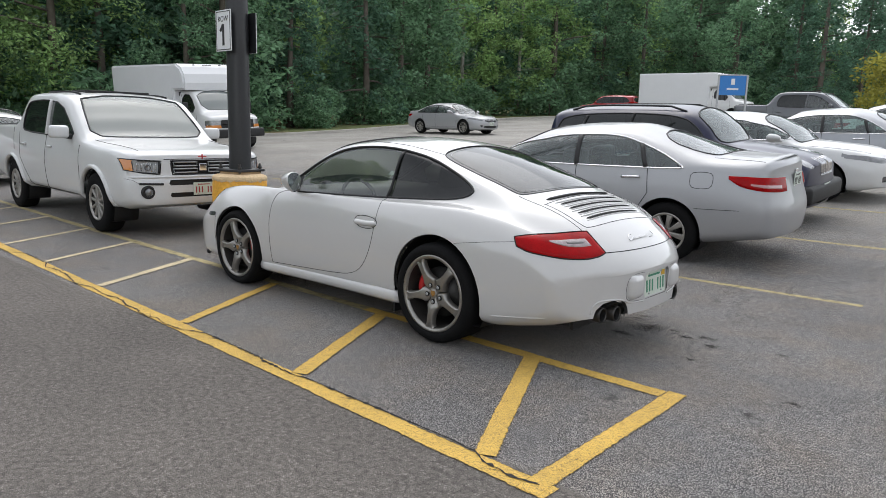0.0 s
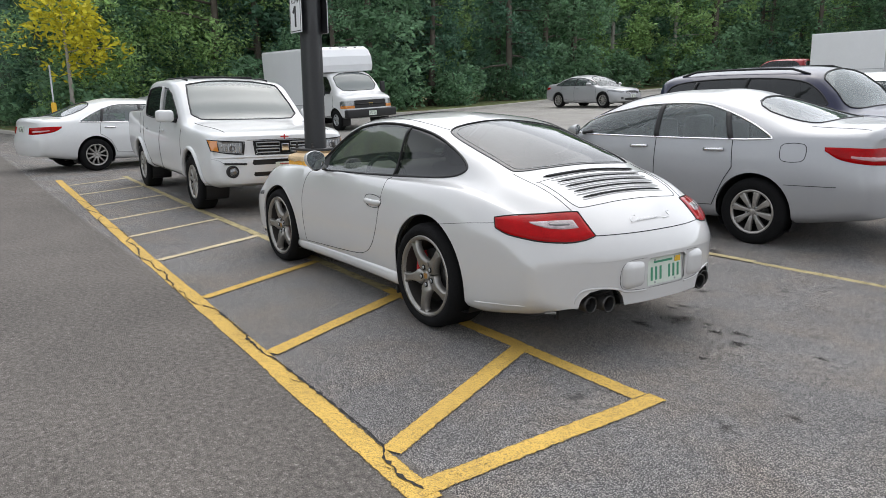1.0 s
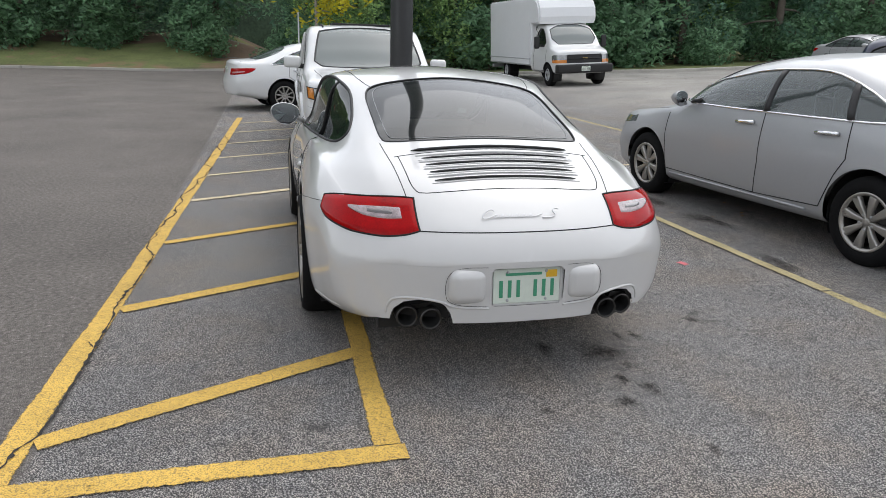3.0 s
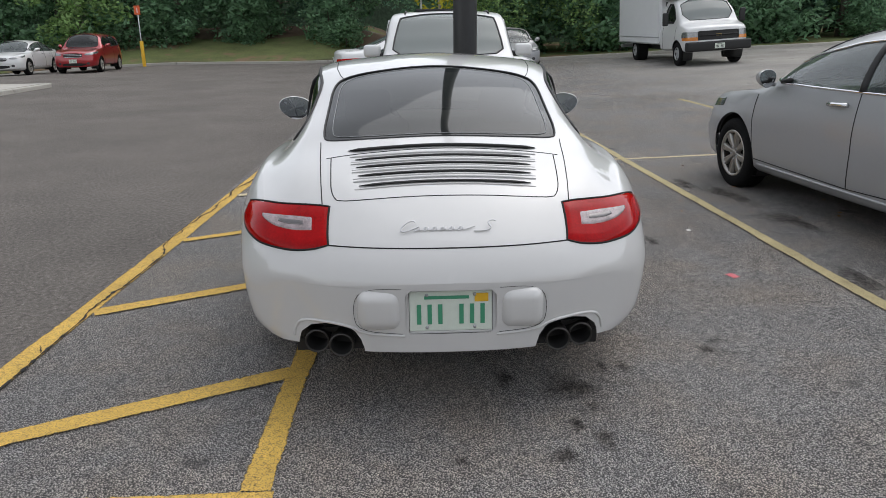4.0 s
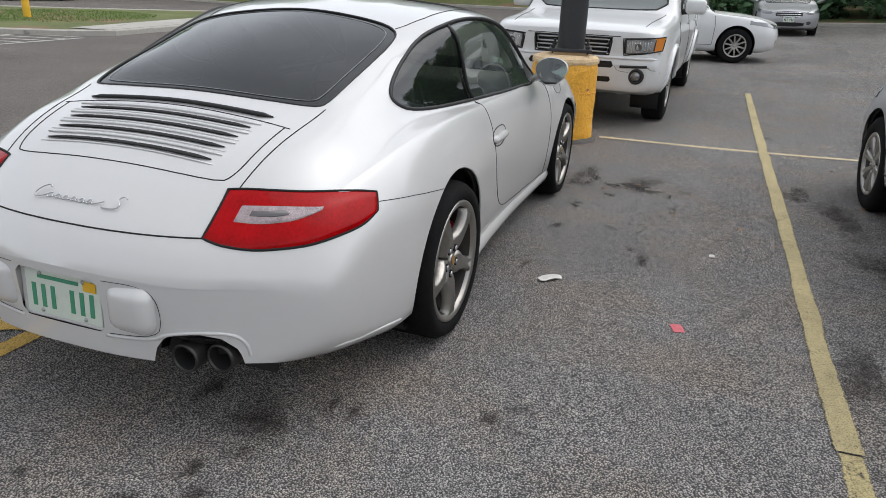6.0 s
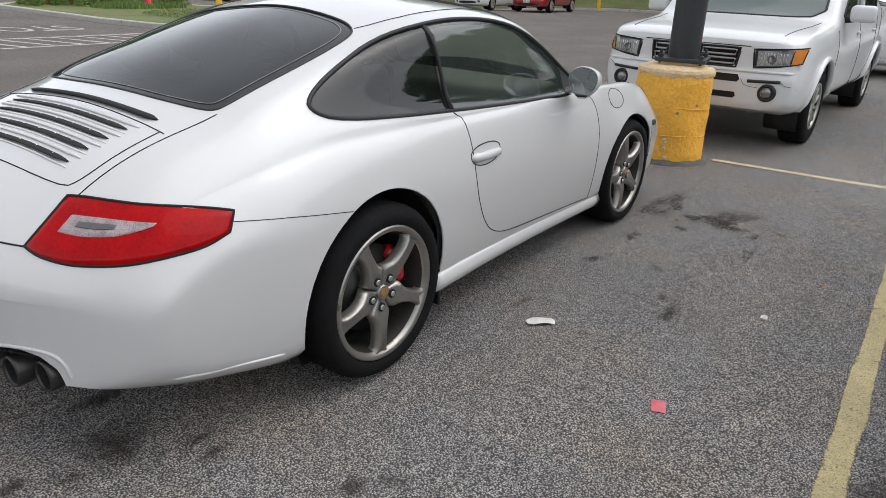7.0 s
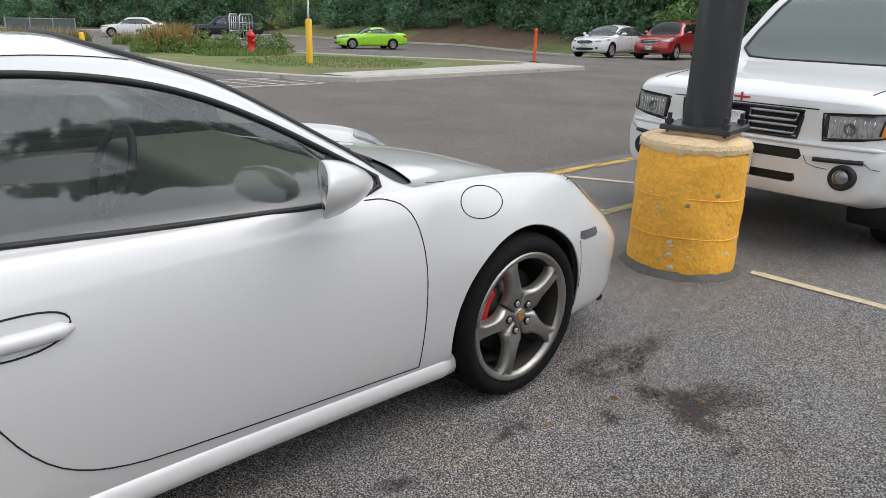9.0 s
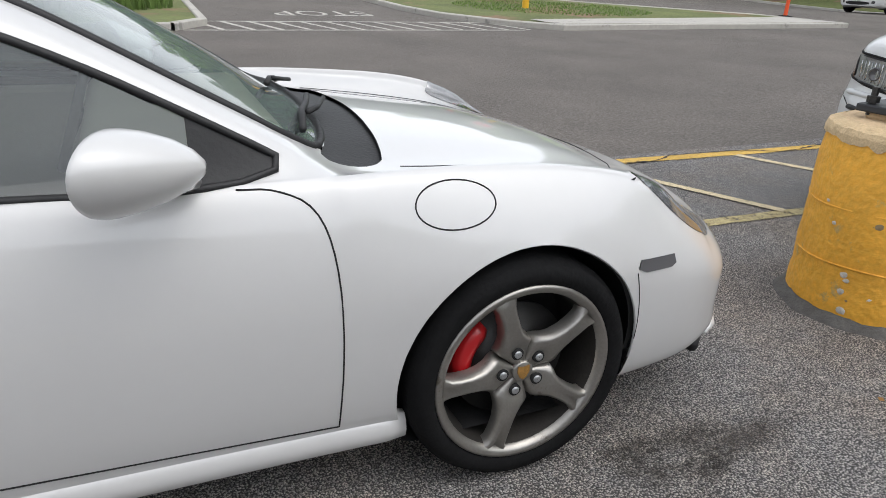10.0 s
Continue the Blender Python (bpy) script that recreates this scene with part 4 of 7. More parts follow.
        for y in (-0.25, -0.15, -0.05, 0.05, 0.15, 0.25):
            bars("grille_rib", [full.place([(x - 0.010, y), (x, y), (x + 0.010, y)], "xy", UP, 0.003)], 0.0015, WHITE, car)
    bars("slot_lip", [full.place([(3.825, y) for y in np.linspace(-0.40, 0.40, 21)], "xy", UP, 0.002)], [0.004] + [0.019] * 19 + [0.004], GAP, car, flat=0.35)
    seams(full, [rounded([(3.865, -0.47), (4.0, -0.46), (4.11, -0.45), (4.16, -0.41), (4.168, 0), (4.16, 0.41), (4.11, 0.45), (4.0, 0.46), (3.865, 0.47)], 2, False),
                 rounded([(3.865, -0.49), (3.85, 0), (3.865, 0.49)], 2, False),
                 [(3.70, -0.53), (3.865, -0.515), (4.05, -0.495), (4.18, -0.478)], [(3.70, 0.53), (3.865, 0.515), (4.05, 0.495), (4.18, 0.478)]], "xy", UP, car)
    seams(full, [[(y, 0.690) for y in np.linspace(-0.46, 0.46, 20)]], "yz", AFT, car, 0.0028)
    # bonnet seam
    seams(full, [[(1.20, -0.57), (1.1, -0.56), (0.7, -0.50), (0.4, -0.42), (0.30, -0.25), (0.27, 0), (0.30, 0.25), (0.4, 0.42), (0.7, 0.50), (1.1, 0.56), (1.20, 0.57)],
                 [(2.2, -0.545), (2.5, -0.55), (2.8, -0.53), (2.95, -0.50), (3.01, -0.48)], [(2.2, 0.545), (2.5, 0.55), (2.8, 0.53), (2.95, 0.50), (3.01, 0.48)]], "xy", UP, car)
    # rear bumper
    pl = np.array([(-0.168, 0.38), (-0.168, 0.55), (0.168, 0.55), (0.168, 0.38)])
    back = lambda p, n: (n[:, 0] > 0.2) & (p[:, 0] > 4.2)
    k.cut(pl, "yz", back)
    full.offset(-0.03).cut(pl, "yz", back).made("plate_recess", WHITE, car)
    plate(car, Matrix.Translation((L - 0.018, 0, 0.465)) @ REAR @ pose(0, 0, 0, -4), "green")
    for s in (1, -1):
        b = slab(L - 0.10, L + 0.010, s * 0.262 - 0.084, s * 0.262 + 0.084, 0.392, 0.552, 0.046, seg=5)
        part("bumper_overrider", b, WHITE, car, smooth=True)
        ex = rounded(np.array([(s * 0.31, 0.20), (s * 0.33, 0.38), (s * 0.42, 0.41), (s * 0.50, 0.41), (s * 0.58, 0.36), (s * 0.585, 0.20)]), 2)
        k.cut(ex, "yz", lambda p, n: (p[:, 0] > 3.9) & (p[:, 2] < 0.4))
        full.offset(-0.06).cut(ex, "yz", lambda p, n: (p[:, 0] > 3.9) & (p[:, 2] < 0.4)).made("exhaust_surround", PLASTIC, car)
        part("exhaust_box", slab(L - 0.26, L - 0.24, min(s * 0.33, s * 0.61), max(s * 0.33, s * 0.61), 0.22, 0.42), PLASTIC, car)
        rim = rounded([(s * 0.598, 0.335), (s * 0.592, 0.375), (s * 0.56, 0.412), (s * 0.45, 0.414), (s * 0.36, 0.40), (s * 0.33, 0.378), (s * 0.17, 0.372)], 2, False)
        bars("bumper_crease", [full.place(dense(rim, 0.02, False), "yz", AFT, -0.001)], 0.006, WHITE, car, n=8)
        pad = rounded([(s * 0.18, 0.557), (s * 0.29, 0.557), (s * 0.350, 0.53), (s * 0.362, 0.45), (s * 0.342, 0.388), (s * 0.18, 0.380)], 2, False)
        bars("panel_seam", [full.place(dense(pad, 0.02, False), "yz", AFT, 0.0)], 0.0010, GAP, car)
        low = full.place(dense([(3.74, 0.262), (3.95, 0.285), (4.12, 0.300)], 0.03, False), "xz", RIGHT if s > 0 else LEFT, -0.008)
        bars("bumper_lip", [low], [0.003] + [0.011] * (len(low) - 2) + [0.006], WHITE, car, n=12, flat=0.7)
        for y in (0.412, 0.508):
            v, f = lathe([(0.046, -0.14), (0.048, 0.0), (0.046, 0.012), (0.040, 0.008), (0.038, -0.12), (0.001, -0.12)], 24, "x")
            link("tailpipe", data("tailpipe", [(p[0] + L - 0.06 - 0.45 * (y - 0.40), p[1] + s * y, p[2] + 0.320) for p in v], f), SOOT, car)
            v, f = lathe([(0.0398, 0.004), (0.0365, -0.02), (0.0365, -0.118), (0.001, -0.118)], 24, "x")
            link("pipe_bore", data("pipe_bore", [(p[0] + L - 0.06 - 0.45 * (y - 0.40), p[1] + s * y, p[2] + 0.320) for p in v], f), GAP, car)
    q = full.place([(0, 0.75)], "yz", AFT, 0.004)[0]
    # silver script as plain joined strokes
    at = Matrix.Translation((float(q[0]), 0, float(q[2]))) @ REAR @ pose(0, 0, 0, -42)

    def stroke(pts, r=0.0022):
        line = [at @ Vector((x + 0.28 * y, y, 0.002)) for x, y in rounded(np.array(pts), 3, False)]
        link("script_stroke", data("script_stroke", *tube([tuple(p) for p in line], r, 6)), CHROME_SCRIPT, car)

    stroke([(-0.128, 0.018), (-0.136, 0.026), (-0.152, 0.024), (-0.172, 0.006), (-0.178, -0.012), (-0.166, -0.020), (-0.145, -0.016), (-0.130, -0.008), (-0.112, 0.0)], 0.0026)
    run = [(-0.112, 0.0)]
    for i in range(6):
        x = -0.112 + 0.032 * i
        run += [(x, 0.002), (x - 0.012, -0.004), (x - 0.010, -0.017), (x + 0.002, -0.014), (x + 0.006, 0.0), (x + 0.008, -0.016), (x + 0.020, -0.012)]
    stroke(run + [(0.085, -0.006), (0.098, 0.0)])
    stroke([(0.172, 0.020), (0.160, 0.026), (0.145, 0.020), (0.146, 0.008), (0.160, -0.002), (0.158, -0.014), (0.140, -0.020), (0.100, -0.020)], 0.0026)
    # cabin
    for s in (-1, 1):
        b = bmesh.new()
        slab(2.25, 2.75, s * 0.36 - 0.23, s * 0.36 + 0.23, 0.28, 0.44, 0.06, b, 3)
        part("seat_cushion", b, BEIGE, car, smooth=True)
        b = slab(0, 0.13, -0.22, 0.22, 0, 0.66, 0.06, seg=3)
        part("seat_back", b, BEIGE, car, smooth=True).matrix_local = pose(2.70, s * 0.36, 0.40, 0, 18)
        b = slab(0, 0.09, -0.12, 0.12, 0, 0.2, 0.04, seg=3)
        part("headrest", b, BEIGE, car, smooth=True).matrix_local = pose(2.92, s * 0.36, 0.98, 0, 14)
        part("door_card", slab(1.75, 2.85, s * 0.70 - 0.03, s * 0.70 + 0.03, 0.35, 0.84, 0.02), BEIGE, car)
    part("dashboard", slab(1.43, 1.95, -0.60, 0.60, 0.55, 0.895, 0.05, seg=3), BEIGE, car, smooth=True)
    part("cabin_floor", slab(1.45, 3.5, -0.75, 0.75, 0.24, 0.28), LINING, car)
    part("rear_shelf", slab(2.95, 3.7, -0.55, 0.55, 0.5, 0.86, 0.05), LINING, car)
    ring = [(1.99 - 0.06 * math.sin(a), -0.36 + 0.18 * math.cos(a), 0.80 + 0.17 * math.sin(a)) for a in np.linspace(0, 2 * math.pi, 33)[:-1]]
    v, f = tube(ring, 0.016, 8, closed=True)
    sw = link("steering_wheel", data("steering_wheel", v, f), BLACK_LEATHER, car)
    for a in (0.0, math.pi, -math.pi / 2):
        bars("steering_spoke", [[(1.97, -0.36, 0.80), (1.99 - 0.06 * math.sin(a), -0.36 + 0.17 * math.cos(a), 0.80 + 0.16 * math.sin(a))]], 0.02, BLACK_LEATHER, sw, flat=0.5)
    # wipers and cowl
    cw = rounded([(1.21, -0.48), (1.16, 0), (1.21, 0.48), (1.27, 0.585), (1.44, 0.635), (1.345, 0.42), (1.325, 0), (1.345, -0.42), (1.44, -0.635), (1.27, -0.585)], 2)
    k.cut(cw, "xy", UP).offset(-0.012).made("cowl", PLASTIC, car)
    chin = full.place([(y, 0.215) for y in np.linspace(-0.70, 0.70, 29)], "yz", FORE, 0.0)
    bars("chin_lip", [chin], [0.012] + [0.03] * 27 + [0.012], WHITE, car, n=10, flat=0.6)
    bars("chin_skirt", [chin - np.array([-0.04, 0, 0.045])], 0.022, PLASTIC, car, n=8)
    st = full.place([(1.50, 0.50)], "xy", UP, -0.02)[0]
    part("inspection_sticker", slab(-0.03, 0.03, -0.035, 0.035, -0.001, 0.001), PLATE, car, "small pale windscreen sticker").matrix_local = Matrix.Translation(Vector(st)) @ pose(0, 0, 0, 0, -28)
    k.made("body", WHITE, car)
    k.pick(k.v[k.f][:, :, 2].mean(1) > 0.3).offset(-0.03).made("cabin_lining", LINING, car)
    for y0, y1 in ((-0.45, 0.12), (0.05, 0.56)):
        bars("wiper", [full.place([(1.31, y0 - 0.05), (1.35, y0 + 0.1), (1.40, (y0 + y1) / 2), (1.46, y1)], "xy", UP, 0.022)], 0.010, PLASTIC, car)
        bars("wiper_arm", [full.place([(1.27, y0), (1.33, y0 + 0.16), (1.40, (y0 + y1) / 2 + 0.05)], "xy", UP, 0.03)], 0.008, PLASTIC, car)
    for s in (1, -1):
        wheel(car, sf, s, 0.872, 0.325, 0.235, 0.258, "five", DUST_ALLOY, 1)
        wheel(car, sf + wb, s, 0.905, 0.333, 0.295, 0.258, "five", DUST_ALLOY, -1)
        part("mud_flap", slab(sf + wb - 0.40, sf + wb - 0.385, s * 0.78 - 0.08, s * 0.78 + 0.08, 0.13, 0.30, 0.004), PLASTIC, car)
    return car


BORDER = mat("grey_glass_border", (0.26, 0.27, 0.275), 0.5)
SIDE_TINT = glass("lightly_tinted_glass", (0.34, 0.39, 0.38), ior=1.75, film=0.045)
LENS_LED = mat("clear_led_mesh_lens", (0.30, 0.235, 0.24), 0.2, coat=1.0, vary=0.6, scale=26, bump=0.5, bump_scale=260)
LENS_SMOKE = mat("smoked_lens", (0.08, 0.08, 0.085), 0.15, coat=1.0)
BOWL = mat("dark_lamp_bowl", (0.12, 0.11, 0.11), 0.15, metal=0.6, coat=1.0)
SOOT = mat("sooty_steel", (0.06, 0.057, 0.054), 0.4, metal=0.7, vary=0.3, scale=20)
CHROME_SCRIPT = mat("silver_script", (0.60, 0.60, 0.61), 0.3, metal=0.8)


# ---- ordinary cars ----
def saloon_curves(L, W, H, sf, wb, hood, cowl, wtop, rend, deck_s, deck_z, belt, kind):
    h = W / 2
    ri = sf + wb
    boxy = kind in ("suv", "van")
    c = dict(
        bot=[(0, 0.26), (0.4, 0.2 if not boxy else 0.26), (sf, 0.2 if not boxy else 0.28), (ri, 0.22 if not boxy else 0.28), (L, 0.34)],
        wid=[(0, 0.86 * h), (0.2, 0.93 * h), (sf * 0.7, 0.98 * h), (sf + 0.2, 0.99 * h), (L * 0.5, h), (ri, 0.995 * h), (L - 0.4, 0.965 * h), (L - 0.1, 0.92 * h), (L, 0.88 * h)],
        wz=[(0, 0.5), (sf, 0.62), (L * 0.5, 0.66), (L, 0.62)],
        belt=[(0, hood * 0.74), (0.3, hood * 0.86), (sf, hood * 0.93), (cowl, hood * 0.96), (cowl + 0.5, belt), (rend, belt + 0.03), (max(deck_s, rend + 0.1), min(deck_z - 0.05, belt + 0.06) if not boxy else belt + 0.04), (L, (deck_z - 0.12) if not boxy else belt - 0.05)],
        tuck=[(0, 0.10), (0.4, 0.12), (sf, 0.10), (cowl, 0.07), (L * 0.5, 0.05), (rend, 0.06), (L - 0.3, 0.10 if not boxy else 0.06), (L, 0.1)],
        rw=[(0, 0.55 * h), (sf, 0.62 * h), (cowl, 0.80 * h), (wtop, 0.67 * h), (L * 0.55, 0.66 * h), (rend, 0.66 * h), (deck_s, 0.70 * h), (L, 0.68 * h)],
        re=[(0, 0.04), (sf, 0.05), (cowl, 0.06), (wtop, 0.09), (L * 0.55, 0.085), (rend, 0.08), (deck_s, 0.035 if not boxy else 0.1), (L, 0.03 if not boxy else 0.1)],
        top=[(0, hood * 0.80), (0.15, hood * 0.86), (0.5, hood * 0.93), (cowl * 0.75, hood * 0.985), (cowl, hood + 0.01), ((cowl + wtop) / 2, (hood + H) / 2 + 0.03), (wtop, H - 0.055), (wtop + 0.5, H - 0.005), ((wtop + rend) / 2 + 0.3, H), (rend, H - 0.075), (deck_s, deck_z + 0.012), (L - 0.08, deck_z - 0.02), (L, deck_z - 0.07)],
    )
    if boxy:
        c["top"] = c["top"][:9] + [(rend, H - 0.03), (L - 0.1, H - 0.07), (L, H - 0.12)]
    return c


def ordinary(name, m, label, paint, L=4.8, W=1.82, H=1.46, sf=0.95, wb=2.78, hood=0.93, cowl=1.28, wtop=2.05, rend=3.35, deck_s=4.1, deck_z=1.08, belt=0.93,
             kind="saloon", ns=84, seg=(2, 2, 4, 6, 7, 4, 4), wheels=(0.325, 0.215, 0.215, "ten"), glass_mat=None, finish=None, fine=True, plates=("bars", "bars"), roof_rails=False, lamp_amber=False, nose_grille="bar", interior=True, extras=None):
    car = thing(name, m, label, "car")
    c = saloon_curves(L, W, H, sf, wb, hood, cowl, wtop, rend, deck_s, deck_z, belt, kind)
    h = W / 2
    boxy = kind in ("suv", "van")
    blunt = nose_grille == "slots"
    k = body_shell(L, c, nose=[(0.1, 0.16), (0.3, 0.03), (0.5, 0.0), (hood * 0.75, 0.02 if blunt else 0.05), (hood, 0.05 if blunt else 0.16)],
                   tail=[(0.2, 0.12), (0.4, 0.02), (0.6, 0.0), (0.8, 0.05), (1.0, 0.09), (1.6, 0.25 if boxy else 0.1)], bow=(0.14 if blunt else 0.36, 0.20), ends=(1.0, 1.0), ns=ns, seg=seg, soft=(0.07, 0.03), power=2.5, half=h)
    full = k.offset(0)
    r, w, rim, style = wheels
    arches(k, car, (sf, sf + wb), r + 0.01, r + 0.045, h - 0.02)
    pane = glass_mat or CAR_GLASS
    lo, hi = belt + 0.03, H - 0.135
    end_top, end_low = (rend - 0.08, deck_s - 0.30) if not boxy else (rend - 0.05, L - 0.42)
    if boxy:
        dlo = rounded([(cowl + 0.20, lo), ((cowl + wtop) / 2 + 0.14, (lo + hi) / 2 + 0.05), (wtop + 0.16, hi - 0.02), ((wtop + rend) / 2, hi + 0.015), (end_top, hi - 0.03), ((end_top + end_low) / 2 + 0.05, (lo + hi) / 2 + 0.02), (end_low, lo + 0.03), ((wtop + rend) / 2, lo + 0.01)], 2)
    else:
        a = (cowl + wtop) / 2
        dlo = rounded([(cowl + 0.16, lo), (cowl + 0.26, lo + 0.09), (a + 0.14, (lo + hi) / 2 + 0.055), (wtop + 0.02, hi - 0.055), (wtop + 0.28, hi), ((wtop + rend) / 2 + 0.1, hi + 0.02), (end_top - 0.22, hi + 0.005), (end_top - 0.04, hi - 0.045), ((end_top + end_low) / 2 - 0.02, (lo + hi) / 2 + 0.01), (end_low - 0.05, lo + 0.05), (end_low, lo + 0.005), ((wtop + rend) / 2, lo - 0.005)], 1)
    bp = (cowl + end_low) / 2 + 0.06
    cp = bp + (0.86 if not boxy else 0.9)
    for where, s in ((RIGHT, 1), (LEFT, -1)):
        g = k.cut(dlo, "xz", where)
        a = g.cut(np.array([(0, 0), (bp, 0), (bp - 0.05, 3), (0, 3)]), "xz")
        b = g.cut(np.array([(0, 0), (cp, 0), (cp - 0.15, 3), (0, 3)]), "xz")
        for piece in (a, b, g):
            if len(piece.f):
                piece.offset(-0.004).made("side_glass", pane, car)
        seals(full, dlo, "xz", where, car, 0.010, CHROME if kind == "saloon" and fine else PLASTIC)
        pil = [full.place(dense([(x0, lo), (x0 - d, hi)], 0.05, False), "xz", where) for x0, d in ((bp + 0.02, 0.04),)] + [full.place(dense([(cp, lo + 0.01), (cp - 0.11, hi - (0.075 if not boxy else 0.03))], 0.05, False), "xz", where)]
        bars("window_pillar", pil, 0.03, PLASTIC, car, flat=0.5)
        seams(full, [[(cowl + 0.1, hood * 0.93), (cowl + 0.08, 0.7), (cowl + 0.1, 0.34)], [(bp + 0.02, lo), (bp + 0.03, 0.6), (bp, 0.33)], [(cowl + 0.1, 0.34), (bp, 0.33), (sf + wb - 0.42, 0.36)],
                     [(cp + 0.02, lo), (cp + 0.05, 0.75), (sf + wb - 0.3, 0.62), (sf + wb - 0.42, 0.36)]], "xz", where, car, 0.004)
        for x in (bp - 0.26, cp - 0.24):
            bars("door_handle", [full.place(dense([(x - 0.02, belt - 0.078), (x + 0.19, belt - 0.07)], 0.05, False), "xz", where, 0.016)], 0.018, CHROME if fine and kind != "suv" else paint, car, n=8)
        mirror_cup(car, cowl + 0.42, s * (h + 0.085), belt + 0.075, s, paint, (0.10, 0.10, 0.075), 0.03)
        hl = rounded(np.array([(s * 0.50 * h, hood * 0.76), (s * 0.75 * h, hood * 0.80), (s * 0.97 * h, hood * 0.84), (s * 0.97 * h, hood * 0.77), (s * 0.75 * h, hood * 0.69), (s * 0.52 * h, hood * 0.69)]), 1)
        if blunt:
            hl = np.array([(s * 0.66 * h + 0.10 * math.cos(a), hood * 0.82 + 0.10 * math.sin(a)) for a in np.linspace(0, 2 * math.pi, 21)[:-1]])
        lamp = k.cut(hl, "yz", lambda p, n: (n[:, 0] < -0.1) & (p[:, 0] < 0.75))
        if len(lamp.f):
            lamp.offset(0.003).made("headlight", LENS_CLEAR, car)
        if lamp_amber:
            am = k.cut(np.array([(s * 0.88 * h, hood * 0.84), (s * 1.02 * h, hood * 0.84), (s * 1.02 * h, hood * 0.70), (s * 0.88 * h, hood * 0.70)]), "yz", lambda p, n: (n[:, 0] < -0.05) & (p[:, 0] < 0.9))
            if len(am.f):
                am.offset(0.003).made("indicator", LENS_AMBER, car)
        z0, z1 = (deck_z * 0.70, deck_z * 0.84) if not boxy else (0.85, 1.15)
        dz = z1 - z0
        lens = wrap_lens(full, L - 1.0, s, [(22, z0, z1 - 0.02), (30, z0, z1 - 0.015), (44, z0 + 0.12 * dz, z1 - 0.005), (54, z0 + 0.34 * dz, z1), (61, z0 + 0.80 * dz, z1)], "tail_lamp", LENS_RED, car)
        wrap_lens(full, L - 1.0, s, [(28, z0 + 0.16 * dz, z0 + 0.44 * dz), (42, z0 + 0.28 * dz, z0 + 0.54 * dz), (51, z0 + 0.46 * dz, z0 + 0.60 * dz)], "lamp_band", LENS_PALE, lens, 0.0145)
        fog = [(s * 0.62 * h + 0.07 * math.cos(a), 0.40 + 0.055 * math.sin(a)) for a in np.linspace(0, 2 * math.pi, 16)[:-1]]
        k.cut(fog, "yz", lambda p, n: (n[:, 0] < -0.1) & (p[:, 0] < 0.8)).offset(-0.01).made("fog_lamp", LENS_SMOKE, car)
    ws = rounded([(cowl + 0.10, -0.74 * h), (cowl + 0.02, -0.3), (cowl + 0.02, 0.3), (cowl + 0.10, 0.74 * h), ((cowl + wtop) / 2, 0.695 * h), (wtop - 0.01, 0.60 * h), (wtop - 0.01, -0.60 * h), ((cowl + wtop) / 2, -0.695 * h)], 2)
    k.cut(ws, "xy", UP).offset(-0.003).made("windscreen", HAZED if fine else pane, car)
    seals(full, ws, "xy", UP, car, 0.012)
    if not boxy:
        rw = rounded([(rend + 0.03, -0.56 * h), (rend + 0.03, 0.56 * h), (deck_s - 0.06, 0.63 * h), (deck_s - 0.02, 0.3), (deck_s - 0.02, -0.3), (deck_s - 0.06, -0.63 * h)], 2)
        k.cut(rw, "xy", UP).offset(-0.003).made("rear_window", pane, car)
        seals(full, rw, "xy", UP, car, 0.010)
        seams(full, [[(deck_s - 0.05, -0.70 * h), (L - 0.25, -0.68 * h)], [(deck_s - 0.05, 0.70 * h), (L - 0.25, 0.68 * h)]], "xy", UP, car, 0.003)
    else:
        rw = rounded(np.array([(-0.62 * h, H - 0.2), (0.62 * h, H - 0.2), (0.70 * h, belt + 0.08), (-0.70 * h, belt + 0.08)]), 2)
        k.cut(rw, "yz", lambda p, n: (n[:, 0] > 0.2) & (p[:, 0] > L - 0.9)).offset(-0.003).made("rear_window", pane, car)
    gz0, gz1 = hood * 0.60, hood * 0.78
    if nose_grille == "bar":
        gp = rounded([(-0.40 * h, gz1), (0.40 * h, gz1), (0.44 * h, gz0), (-0.44 * h, gz0)], 1)
        k.cut(gp, "yz", lambda p, n: (n[:, 0] < -0.1) & (p[:, 0] < 0.7))
        full.offset(-0.03).cut(gp, "yz", lambda p, n: (n[:, 0] < -0.1) & (p[:, 0] < 0.7)).made("grille", PLASTIC, car)
        for i in range(3):
            z = gz0 + (gz1 - gz0) * (i + 0.5) / 3
            bars("grille_bar", [full.place([(y, z) for y in np.linspace(-0.39 * h, 0.39 * h, 9)], "yz", FORE, -0.006)], 0.010, CHROME, car)
    lower = rounded([(-0.55 * h, 0.42), (0.55 * h, 0.42), (0.5 * h, 0.30), (-0.5 * h, 0.30)], 1)
    k.cut(lower, "yz", lambda p, n: (n[:, 0] < -0.1) & (p[:, 0] < 0.7)).offset(-0.02).made("air_intake", PLASTIC, car)
    seams(full, [[(cowl, -0.80 * h), (sf, -0.74 * h), (0.35, -0.62 * h)], [(cowl, 0.80 * h), (sf, 0.74 * h), (0.35, 0.62 * h)]], "xy", UP, car, 0.003)
    q = full.place([(0, 0.50)], "yz", FORE, 0.012)[0]
    plate(car, Matrix.Translation((float(q[0]), 0, 0.50)) @ FRONT, plates[0])
    zr = deck_z * 0.78 if not boxy else 0.78
    q = full.place([(0, zr)], "yz", AFT, 0.012)[0]
    plate(car, Matrix.Translation((float(q[0]), 0, zr)) @ REAR, plates[1])
